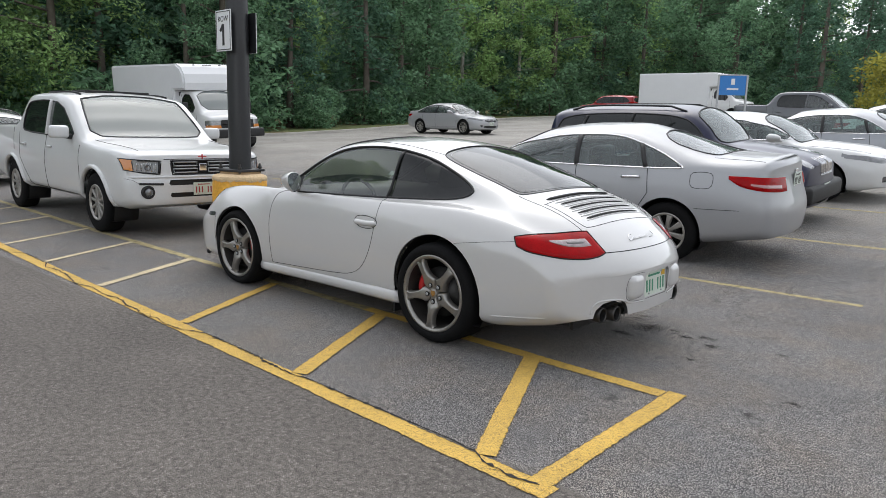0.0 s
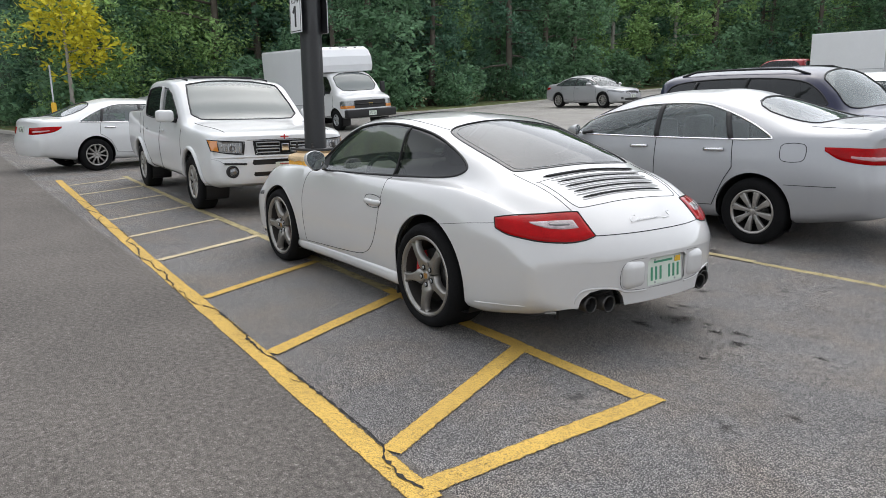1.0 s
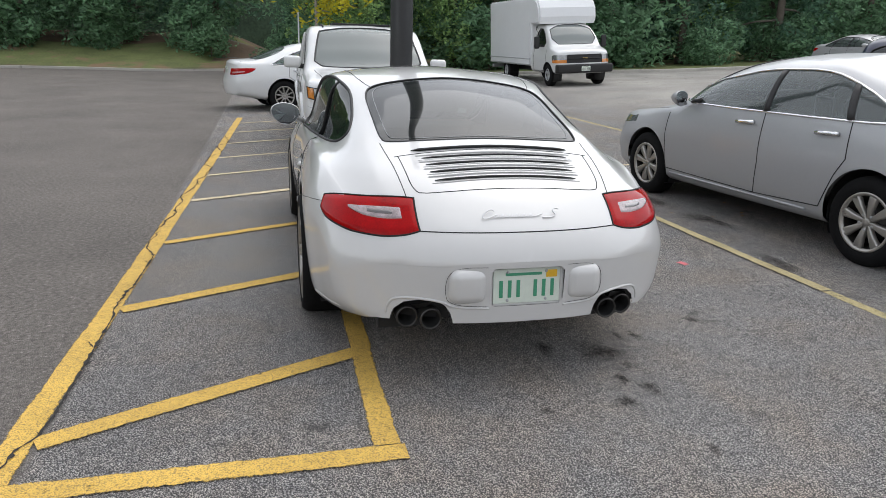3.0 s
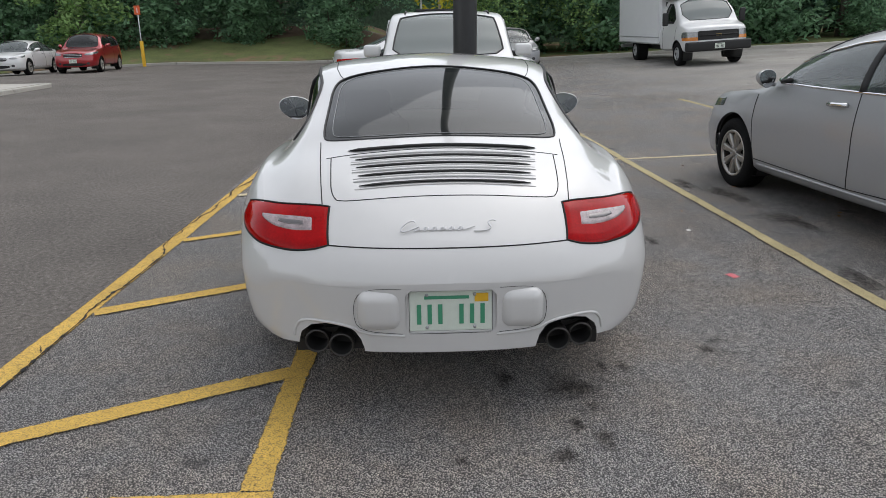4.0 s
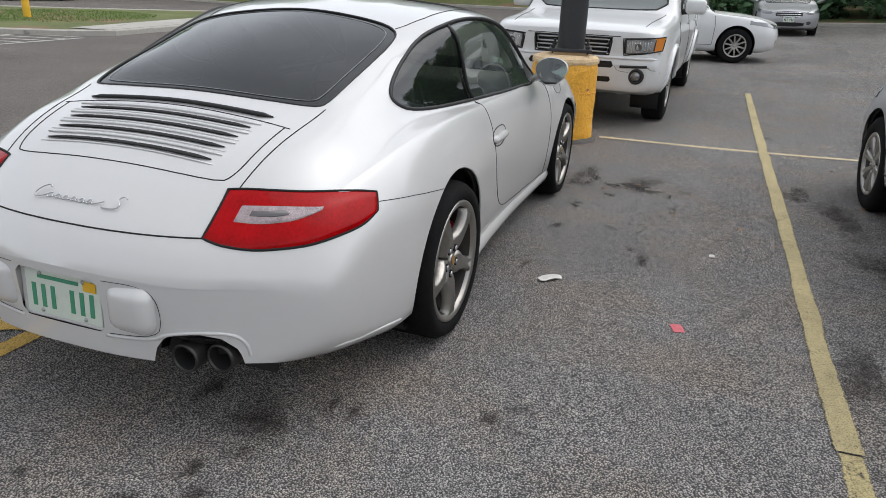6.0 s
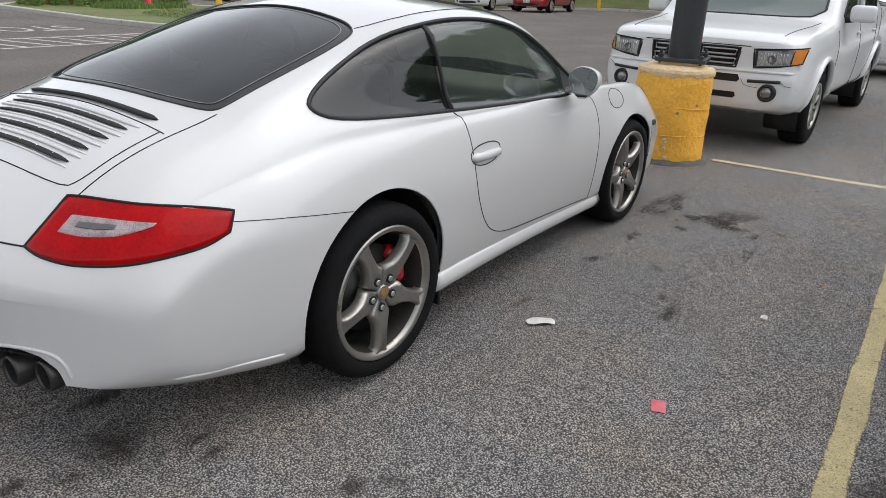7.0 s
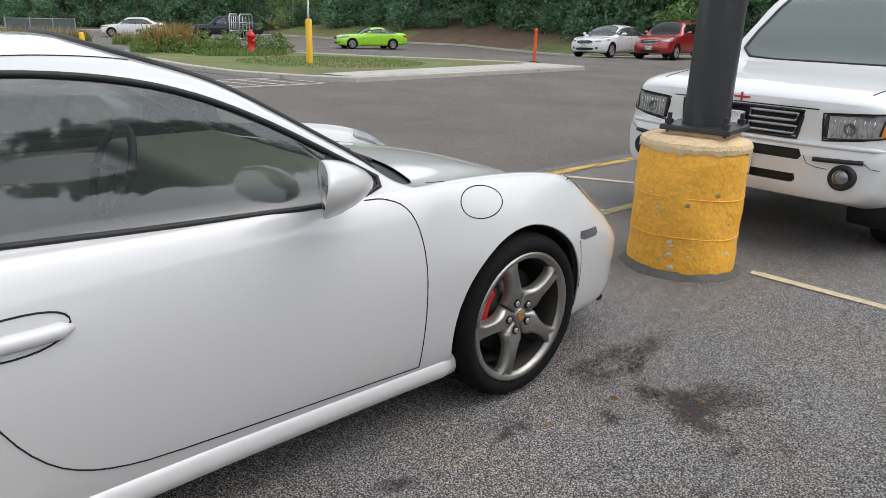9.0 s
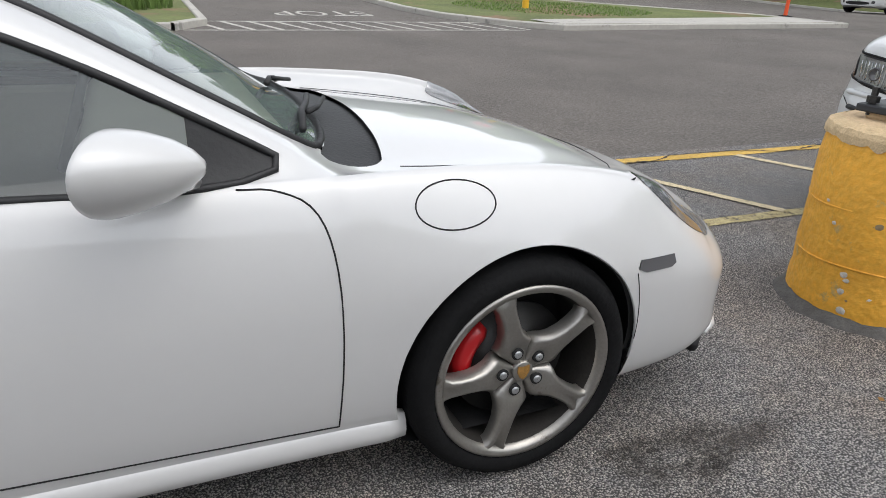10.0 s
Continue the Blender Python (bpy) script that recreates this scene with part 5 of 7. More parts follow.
    if nose_grille == "slots":
        for i in range(7):
            y = (i - 3) * 0.085
            sl = [(y - 0.026, gz1 + 0.07), (y + 0.026, gz1 + 0.07), (y + 0.026, gz0 + 0.04), (y - 0.026, gz0 + 0.04)]
            k.cut(sl, "yz", lambda p, n: (n[:, 0] < -0.1) & (p[:, 0] < 0.7)).offset(-0.025).made("grille_slot", PLASTIC, car)
            seals(full, sl, "yz", lambda p, n: (n[:, 0] < -0.1) & (p[:, 0] < 0.7), car, 0.008, CHROME, "slot_frame")
        part("front_bumper", slab(-0.03, 0.3, -0.93 * h, 0.93 * h, 0.33, 0.58, 0.06, seg=3), PLASTIC, car, smooth=True)
    if extras:
        extras(full, k, car)
    if roof_rails:
        for s in (1, -1):
            bars("roof_rail", [[(x, s * 0.60 * h, float(full.place([(x, s * 0.60 * h)], "xy", UP)[0][2]) + (0.05 if 0 < i < 8 else 0.0)) for i, x in enumerate(np.linspace(wtop + 0.1, rend - 0.1, 9))]], 0.016, PLASTIC, car)
    k.made("body", paint, car)
    if fine:
        k.pick(k.v[k.f][:, :, 2].mean(1) > 0.45).offset(-0.035).made("cabin_lining", LINING, car)
    if interior:
        for s in (-1, 1):
            for x in (2.3, 3.15):
                part("seat", slab(x, x + 0.16, s * 0.38 - 0.24, s * 0.38 + 0.24, 0.4, belt + 0.18, 0.06, seg=2), BLACK_LEATHER, car, smooth=True)
        part("dashboard", slab(cowl + 0.15, cowl + 0.55, -0.7 * h, 0.7 * h, 0.5, belt - 0.0, 0.06), LINING, car)
        part("cabin_floor", slab(cowl, rend + 0.5, -0.75 * h, 0.75 * h, 0.36, 0.42), LINING, car)
    for s in (1, -1):
        for x in (sf, sf + wb):
            wheel(car, x, s, h - 0.025, r, w, rim, style, finish or ALLOY, fine=fine)
    return car


def at_axle(x, y, yaw, sf):
    """The pose of a car whose front axle stands at (x, y) and which faces -x turned by yaw."""
    a = radians(yaw)
    return stand(x - sf * math.cos(a), y - sf * math.sin(a), yaw)


# ---- ground, kerbs and markings ----
def grid_sheet(name, xs, ys, height, material):
    xs, ys = np.array(xs, float), np.array(ys, float)
    v = [(x, y, height(x, y)) for x in xs for y in ys]
    n = len(ys)
    f = [(i * n + j, (i + 1) * n + j, (i + 1) * n + j + 1, i * n + j + 1) for i in range(len(xs) - 1) for j in range(n - 1)]
    return link(name, data(name, v, f), material)


FAR = [-900, -500, -300, -180, -120, -90, -75]
tagged(grid_sheet("ground", FAR + list(np.arange(-65, 31, 1.5)) + [40, 60, 90, 150, 300, 600, 900], FAR + list(np.arange(-65, 101, 1.5)) + [120, 150, 200, 400, 900], lie, ASPHALT),
       "grey worn asphalt of a parking lot with pale aggregate", "ground", kind="structure")


def strip(name, pts, width, material, lift=0.004, label="", kind="structure", ragged=0.0, seed=1):
    """A painted line of the given width along pts, lying on the ground."""
    rng = random.Random(seed)
    p = dense(pts, 0.25, False)
    d = np.gradient(p, axis=0)
    d /= np.linalg.norm(d, axis=1, keepdims=True)
    nrm = np.stack([-d[:, 1], d[:, 0]], 1)
    v, f, thick = [], [], []
    for q, n in zip(p, nrm):
        for s, soft in ((-1, 0.012), (-1, -0.014), (1, -0.014), (1, 0.012)):
            w = q + n * s * (width / 2 + soft + rng.uniform(-ragged, ragged))
            v.append((w[0], w[1], lie(w[0], w[1]) + lift))
            thick.append(0.0 if soft > 0 else 1.0)
    for i in range(len(p) - 1):
        f += [(4 * i + j, 4 * i + 4 + j, 4 * i + 5 + j, 4 * i + 1 + j) for j in range(3)]
    me = data(name, v, f)
    me.attributes.new("thick", "FLOAT", "POINT").data.foreach_set("value", thick)
    ob = link(name, me, material)
    return tagged(ob, label, "road marking", kind=kind)


def on_outer(x):
    return 2.205 - 0.037 * (x + 1.39)


def on_inner(x):
    return 3.535 - 0.020 * (x + 1.39)


strip("edge_line", [(-1.33, on_outer(-1.33)), (-8, on_outer(-8)), (-13.9, on_outer(-13.9))], 0.125, YELLOW, 0.005, "wide yellow edge line with a long crack", ragged=0.006)
strip("hatch_end_line", [(-1.41, 2.15), (-1.41, 3.60)], 0.115, YELLOW, 0.0065, "yellow line closing the hatched strip", ragged=0.004)
strip("inner_line", [(-1.47, 3.535), (-3.9, on_inner(-3.9))], 0.11, YELLOW, 0.0052, "yellow line along the hatched strip", ragged=0.006)
strip("inner_line", [(-3.9, on_inner(-3.9)), (-9, on_inner(-9)), (-13.9, on_inner(-13.9))], 0.11, FADED, 0.005, "faded yellow line along the hatched strip", ragged=0.006)
for i in range(9):
    x0 = (-1.72, -3.10, -4.50, -6.0, -7.37, -8.69, -10.08, -11.46, -12.87)[i]
    x1 = x0 - 0.60
    strip("hatch_stripe", [(x0, on_outer(x0) + 0.06), (x1, on_inner(x1) - 0.03)], 0.115 if i < 2 else 0.10 if i < 4 else 0.085, YELLOW if i < 3 else CREAM, 0.0075, "yellow hatch stripe on the asphalt", ragged=0.004, seed=i)
strip("bay_line", [(-1.1, 6.65), (-2.7, 6.61)], 0.095, FADED, 0.005, "worn thin yellow end of a bay line", ragged=0.006)
strip("bay_line", [(-2.7, 6.61), (-3.1, 6.60), (-11.6, 6.52)], 0.10, THIN, 0.012, "faded yellow bay line", ragged=0.006)
strip("bay_line", [(-0.5, 9.55), (-6, 9.5), (-13.5, 9.45)], 0.11, FADED, 0.005, "faded yellow bay line", ragged=0.006)
strip("bay_line", [(-0.5, 12.4), (-6, 12.35), (-13.5, 12.3)], 0.11, FADED, 0.005, "faded yellow bay line", ragged=0.006)
strip("cross_line", [(-7.50, 5.03), (-7.57, 7.6), (-7.6, 12.5)], 0.09, CREAM, 0.0065, "pale line between head-to-head bays", ragged=0.006)


def crack(pts, width, seed):
    """A jagged dark crack with short side branches and crumbled spots."""
    rng = random.Random(seed)
    v, f = [], []

    def run(line, wide):
        base = len(v)
        for i, (x, y) in enumerate(line):
            w = wide * rng.choice((0.25, 0.4, 0.6, 0.8, 1.0, 1.7)) * (0.2 if i in (0, len(line) - 1) else 1.0)
            v.extend([(x, y - w, lie(x, y) + 0.0085), (x, y + w, lie(x, y) + 0.0085)])
        f.extend((base + 2 * i, base + 2 * i + 2, base + 2 * i + 3, base + 2 * i + 1) for i in range(len(line) - 1))

    off, drift, out = 0.0, 0.0, []
    for q in dense(pts, 0.022, False):
        drift = 0.93 * drift + rng.uniform(-0.006, 0.006)
        off = 0.95 * off + drift * 0.6 + rng.uniform(-0.009, 0.009)
        out.append((q[0], q[1] + max(-0.055, min(0.055, off))))
    run(out, width)
    for i in range(8, len(out) - 12, 9):
        x, y = out[i]
        side, leg = rng.choice((-1, 1)), []
        for k in range(rng.randrange(3, 8)):
            leg.append((x, y))
            x, y = x - rng.uniform(0.006, 0.02), y + side * rng.uniform(0.002, 0.014)
        run(leg, width * 0.45)
    return tagged(link("crack", data("crack", v, f), CRACK), "dark crack running along the painted line", "crack", kind="structure")


crack([(-1.4, on_outer(-1.4) + 0.02), (-3.0, on_outer(-3.0) - 0.01), (-5.0, on_outer(-5) + 0.0), (-8.0, on_outer(-8)), (-11.0, on_outer(-11))], 0.0075, 3)


def blot(x, y, rx, ry, seed, name="oil_stain", material=None, lift=0.003):
    """An uneven stain on the asphalt."""
    rng = random.Random(seed)
    n = 28
    ph = [rng.uniform(0, 6.28) for _ in range(5)]
    v, thick = [(x, y, lie(x, y) + lift)], [1.0]
    for q, w in ((0.5, 0.75), (1.0, 0.38), (1.5, 0.0)):
        for k in range(n):
            a = 2 * math.pi * k / n
            r = q * (1 + sum(0.22 / (j + 1) * math.sin((j + 2) * a + ph[j]) for j in range(5)))
            v.append((x + rx * r * math.cos(a), y + ry * r * math.sin(a), lie(x, y) + lift))
            thick.append(w)
    f = [(0, 1 + k, 1 + (k + 1) % n) for k in range(n)]
    for i in range(2):
        f += [(1 + i * n + k, 1 + i * n + n + k, 1 + i * n + n + (k + 1) % n, 1 + i * n + (k + 1) % n) for k in range(n)]
    me = data(name, v, f)
    me.attributes.new("thick", "FLOAT", "POINT").data.foreach_set("value", thick)
    return tagged(link(name, me, material or OIL), "dark oil stain on the asphalt", "stain", kind="structure")


STAINS = [(-2.10, 4.72, 0.13, 0.10), (-2.29, 4.91, 0.06, 0.03), (-2.27, 5.0, 0.07, 0.03), (-1.81, 4.69, 0.05, 0.035), (-1.70, 4.77, 0.07, 0.05), (-1.61, 4.60, 0.06, 0.05), (-1.60, 4.23, 0.04, 0.03), (-1.94, 4.78, 0.05, 0.035), (-2.43, 5.45, 0.05, 0.05),
          (-2.2, 4.46, 0.09, 0.05), (-1.03, 3.57, 0.06, 0.035), (-1.2, 4.75, 0.05, 0.03), (-0.9, 3.9, 0.05, 0.03), (-4.2, 5.785, 0.09, 0.045), (-4.36, 5.70, 0.05, 0.03), (-5.07, 5.25, 0.06, 0.035), (-3.9, 5.2, 0.06, 0.03), (-4.6, 5.22, 0.08, 0.035), (-5.79, 5.12, 0.20, 0.06),
          (-5.72, 5.22, 0.14, 0.06), (-5.86, 5.26, 0.10, 0.06), (-6.02, 5.19, 0.20, 0.09), (-5.46, 5.43, 0.06, 0.05), (-5.72, 5.41, 0.07, 0.08), (-5.78, 5.50, 0.10, 0.10), (-5.72, 5.60, 0.09, 0.08), (-5.68, 5.71, 0.07, 0.07), (-5.60, 5.86, 0.06, 0.05), (-5.73, 6.07, 0.10, 0.14), (-5.3, 5.95, 0.16, 0.10),
          (-5.9, 5.62, 0.25, 0.12), (-4.6, 7.05, 0.30, 0.16), (-5.6, 6.95, 0.40, 0.16), (-6.1, 6.75, 0.30, 0.12), (-3.3, 6.75, 0.30, 0.10), (-6.9, 6.4, 0.25, 0.10)]
for i, (x, y, rx, ry) in enumerate(STAINS):
    blot(x, y, rx, ry, i)


def kerb(name, pts, width, height, material, label):
    """A kerbstone run with a real step."""
    p = dense(pts, 0.8, False)
    d = np.gradient(p, axis=0)
    d /= np.linalg.norm(d, axis=1, keepdims=True)
    nrm = np.stack([-d[:, 1], d[:, 0]], 1)
    prof = [(-width / 2, -0.1), (-width / 2, height - 0.02), (-width / 2 + 0.02, height), (width / 2 - 0.02, height), (width / 2, height - 0.02), (width / 2, -0.1)]
    v, f = [], []
    for q, n in zip(p, nrm):
        for o, h in prof:
            w = q + n * o
            v.append((w[0], w[1], lie(*q) + h))
    m = len(prof)
    for i in range(len(p) - 1):
        for j in range(m - 1):
            a = i * m + j
            f.append((a, a + m, a + m + 1, a + 1))
    return tagged(link(name, data(name, v, f, False), material), label, "kerb", kind="structure")


def patch(name, poly, material, lift, label, category, step=1.6, hump=0.0, grow=0.0, kind="structure"):
    """A flat area inside an outline, laid over the lie of the land."""
    poly = np.array(poly, float)
    bm = bmesh.new()
    vs = [bm.verts.new((x, y, 0)) for x, y in dense(poly, step)]
    bm.faces.new(vs)
    bmesh.ops.triangulate(bm, faces=bm.faces)
    for _ in range(3):
        long = [e for e in bm.edges if e.calc_length() > step * 1.6]
        if long:
            bmesh.ops.subdivide_edges(bm, edges=long, cuts=1)
            bmesh.ops.triangulate(bm, faces=bm.faces)
    for v in bm.verts:
        v.co.z = lie(v.co.x, v.co.y) + lift + hump * noise.noise(Vector((v.co.x * 0.2, v.co.y * 0.2, 0)))
    for fc in bm.faces:
        if fc.normal.z < 0:
            fc.normal_flip()
    bm.normal_update()
    me = bpy.data.meshes.new(name)
    bm.to_mesh(me)
    bm.free()
    me.polygons.foreach_set("use_smooth", [True] * len(me.polygons))
    return tagged(link(name, me, material), label, category, kind=kind)


WOOD_EDGE = [(45, 98), (12, 84), (-12, 68), (-25, 56), (-31, 43), (-29.5, 30), (-27.5, 20), (-29.5, 13), (-31, 9), (-29.8, 4.2), (-38, 3.0), (-39.5, -6), (-39, -16), (-42, -33), (-39, -56), (-12, -74), (30, -85)]
kerb("kerb", WOOD_EDGE, 0.16, 0.13, CONCRETE, "grey concrete kerb along the wooded verge")
patch("verge", WOOD_EDGE + [(60, -120), (-120, -120), (-140, 0), (-120, 140), (60, 140)], GRASS, 0.11, "mown grass verge with dry brown patches", "grass", 4.0)
patch("wood_floor", [(-36, 3.1), (-38.3, 2.7), (-39.75, -6), (-39.3, -16.0), (-42.3, -33.0), (-39.3, -56.3), (-12.3, -74.3), (30, -87), (30, -105), (-25, -100), (-70, -50), (-70, 4)], EARTH, 0.15, "brown leaf litter on the bank under the trees", "ground", 3.0)
# island with a pavement
ISLAND = [(-22.0, -7.0), (-17, -6.7), (-12.8, -6.35), (-12.0, -7.2), (-11.2, -9.0), (-11.0, -11), (-11.2, -17), (-13, -19), (-16, -18), (-18.5, -13.5), (-21.6, -9.6)]
patch("island_verge", ISLAND, GRASS, 0.10, "grass on a kerbed parking island", "grass", 1.0)
kerb("island_kerb", ISLAND + ISLAND[:1], 0.16, 0.12, CONCRETE, "granite kerb round the island")
patch("island_pavement", [(-22.1, -7.1), (-17, -6.75), (-12.7, -6.4), (-12.6, -7.4), (-17, -8.0), (-21.4, -8.6)], CONCRETE, 0.125, "pale concrete pavement on the island", "pavement", 0.8)
ISLAND_B = [(-5.2, -6.3), (-5.8, -7.2), (-5.9, -12), (-4, -18), (6, -18), (10, -9), (3, -6.0)]
patch("planted_island", ISLAND_B, GRASS, 0.10, "planted parking island with tall grasses", "grass", 1.0)
kerb("planted_kerb", ISLAND_B + ISLAND_B[:1], 0.16, 0.13, CONCRETE, "granite kerb round the planted island")
# zebra crossing
for y in (-6.35, -7.9):
    strip("crossing_line", [(-5.4, y), (-11.9, y)], 0.13, PALE, 0.005, "white crossing line")
for i in range(13):
    x = -5.7 - 0.5 * i
    strip("crossing_bar", [(x, -7.85), (x - 0.35, -6.42)], 0.12, PALE, 0.006, "white diagonal crossing bar", seed=i)
for x in (-8, -11, -14, -17, -20, -23, -26, -29):
    strip("far_bay_line", [(x, -20), (x - 0.6, -25)], 0.11, PALE, 0.005, "white bay line", seed=int(-x))
strip("lane_line", [(-12, -20), (-30, -20)], 0.11, PALE, 0.005, "white line along the far bays")

stop = letters("STOP", 1.65, PALE, None, pose(-8.65, -9.9, 0.004), "road_word", depth=0.0005, width=0.57)
stop.data.attributes.new("thick", "FLOAT", "POINT").data.foreach_set("value", [1.0] * len(stop.data.vertices))
tagged(stop, "worn white stop word painted on the road", "road marking", kind="structure")


# ---- light pole ----
COLLAR = mat("dirty_mortar_collar", (0.10, 0.095, 0.088), 0.9, vary=0.4, scale=20, bump=0.8, bump_scale=60)
CHIP_DARK = mat("rusty_chip", (0.30, 0.22, 0.12), 0.9, vary=0.3, scale=40)
RAW_GREY = mat("bare_concrete_chip", (0.56, 0.52, 0.46), 0.9, vary=0.3, scale=40)
FLAKED = mat("flaked_beige_rim", (0.62, 0.46, 0.27), 0.9, vary=0.2, scale=14, bump=0.9, bump_scale=50)

def light_pole(x, y):
    ob = thing("light_pole", pose(x, y, lie(x, y)), "dark bronze round light pole bolted to a chipped yellow concrete base", "light pole")
    rng = random.Random(4)
    R, H = 0.312, 0.785
    prof = [(R + 0.004, z) for z in np.linspace(0.0, 0.12, 5)] + [(R, z) for z in np.linspace(0.15, 0.66, 17)] + [(R - 0.003, 0.70), (R - 0.010, H - 0.03), (R - 0.03, H)]
    v, f = lathe(prof, 72)
    v = [(p[0] * (1 + 0.03 * noise.noise(Vector(p) * 5) + 0.012 * noise.noise(Vector(p) * 17)), p[1] * (1 + 0.03 * noise.noise(Vector(p) * 5) + 0.012 * noise.noise(Vector(p) * 17)), p[2] + (0.012 * noise.noise(Vector(p) * 12) if p[2] > 0.6 else 0)) for p in v]
    base = link("pole_base", data("pole_base", v, f), BASE_PAINT, ob, "yellow painted concrete footing with chips and flaking rim")
    top = lathe([(R - 0.03, H), (R - 0.07, H + 0.018), (0.001, H + 0.02)], 48)
    link("base_top", data("base_top", *top), RAW, base)
    lip = lathe([(R + 0.046, 0.0), (R + 0.034, 0.014), (R + 0.014, 0.026), (R - 0.002, 0.04)], 60)
    lip = ([(x * (1 + 0.06 * noise.noise(Vector((x, y, 0)) * 9)), y * (1 + 0.06 * noise.noise(Vector((x, y, 0)) * 9)), z) for x, y, z in lip[0]], lip[1])
    link("base_collar", data("base_collar", *lip), COLLAR, base)
    for z in (0.24, 0.47):
        c = [(1.004 * R * math.cos(a), 1.004 * R * math.sin(a), z + 0.006 * math.sin(3 * a)) for a in np.linspace(0, 2 * math.pi, 49)[:-1]]
        link("form_ridge", data("form_ridge", *tube(c, 0.0035, 6, True)), BASE_PAINT, base)
    v, f = lathe([(R + 0.003, H - 0.05), (R + 0.005, H - 0.03), (R - 0.004, H - 0.008), (R - 0.03, H + 0.004), (R - 0.05, H + 0.012)], 150)
    v = [(x * (1 + 0.012 * noise.noise(Vector((x, y, z)) * 40)), y * (1 + 0.012 * noise.noise(Vector((x, y, z)) * 40)), z + 0.006 * noise.noise(Vector((x, y, z)) * 30) - (0.03 * abs(noise.noise(Vector((x * 18, y * 18, 2)))) if z < H - 0.04 else 0)) for x, y, z in v]
    link("flaked_rim", data("flaked_rim", v, f, False), FLAKED, base, "beige flaking rim")
    for i in range(40):
        a, z, q = rng.uniform(0, 6.28), rng.uniform(0.06, 0.62), rng.uniform(0.005, 0.017)
        v, f = lathe([(q, 0.0), (q * 0.8, 0.0012), (0.001, 0.0016)], 9)
        chip = link("paint_chip", data("paint_chip", [(x * rng.uniform(0.7, 1.2), y * rng.uniform(0.8, 1.5), w) for x, y, w in v], f), rng.choice((RAW_GREY, RAW_GREY, CHIP_DARK)), base)
        chip.matrix_local = Matrix.Translation((R * 1.004 * math.cos(a), R * 1.004 * math.sin(a), z)) @ Matrix.Rotation(a, 4, "Z") @ Matrix.Rotation(radians(90), 4, "Y")
    part("base_plate", slab(-0.20, 0.20, -0.20, 0.20, H + 0.045, H + 0.075, 0.006), POLE, ob).matrix_local = pose(-0.03, 0.03, 0, 0, 0, 10)
    part("grout_pad", slab(-0.17, 0.17, -0.17, 0.17, H + 0.015, H + 0.05, 0.01), RAW, ob).matrix_local = pose(-0.03, 0.03, 0, 0, 0, 10)
    for a in (45, 135, 225, 315):
        v, f = lathe([(0.014, 0), (0.014, 0.05), (0.024, 0.05), (0.024, 0.075), (0.013, 0.078), (0.013, 0.11), (0.001, 0.112)], 6)
        q = Vector((0.225 * math.cos(radians(a + 10)) - 0.03, 0.225 * math.sin(radians(a + 10)) + 0.03, H + 0.03))
        link("anchor_bolt", data("anchor_bolt", [Vector(p) + q for p in v], f, False), SOOT, ob)
    v, f = lathe([(0.130, H + 0.07), (0.128, H + 0.12), (0.126, 3.0), (0.12, 8.5), (0.001, 8.52)], 32)
    link("shaft", data("shaft", v, f), POLE, ob).location = (-0.03, 0.03, 0)
    for s, t in ((-1, True), (1, False)):
        sg = part("row_sign", slab(-0.155, 0.155, -0.225, 0.225, -0.004, 0.004, 0.003), SIGN_WHITE, ob, "white row sign with black border")
        sg.matrix_local = pose(0, s * 0.165, 2.42) @ Matrix.Rotation(radians(0 if s < 0 else 180), 4, "Z") @ Matrix.Rotation(radians(90), 4, "X")
        b = bmesh.new()
        for x0, x1, y0, y1 in ((-0.143, 0.143, 0.203, 0.212), (-0.143, 0.143, -0.212, -0.203), (-0.143, -0.134, -0.203, 0.203), (0.134, 0.143, -0.203, 0.203)):
            slab(x0, x1, y0, y1, 0.004, 0.006, bm=b)
        part("sign_border", b, SIGN_BLACK, sg)
        part("sign_back", slab(-0.153, 0.153, -0.223, 0.223, -0.010, -0.0045, 0.001), POLE, sg)
        letters("ROW", 0.085, SIGN_BLACK, sg, pose(0, 0.125, 0.004), "sign_word")
        letters("1", 0.34, SIGN_BLACK, sg, pose(0, -0.06, 0.004), "sign_number", width=1.25)
        part("sign_number_flag", slab(-0.018, 0.018, -0.045, 0.045, 0.004, 0.0062), SIGN_BLACK, sg).matrix_local = pose(-0.032, 0.03, 0, 0, 0, -40)
    return ob


light_pole(-7.31, 4.655)

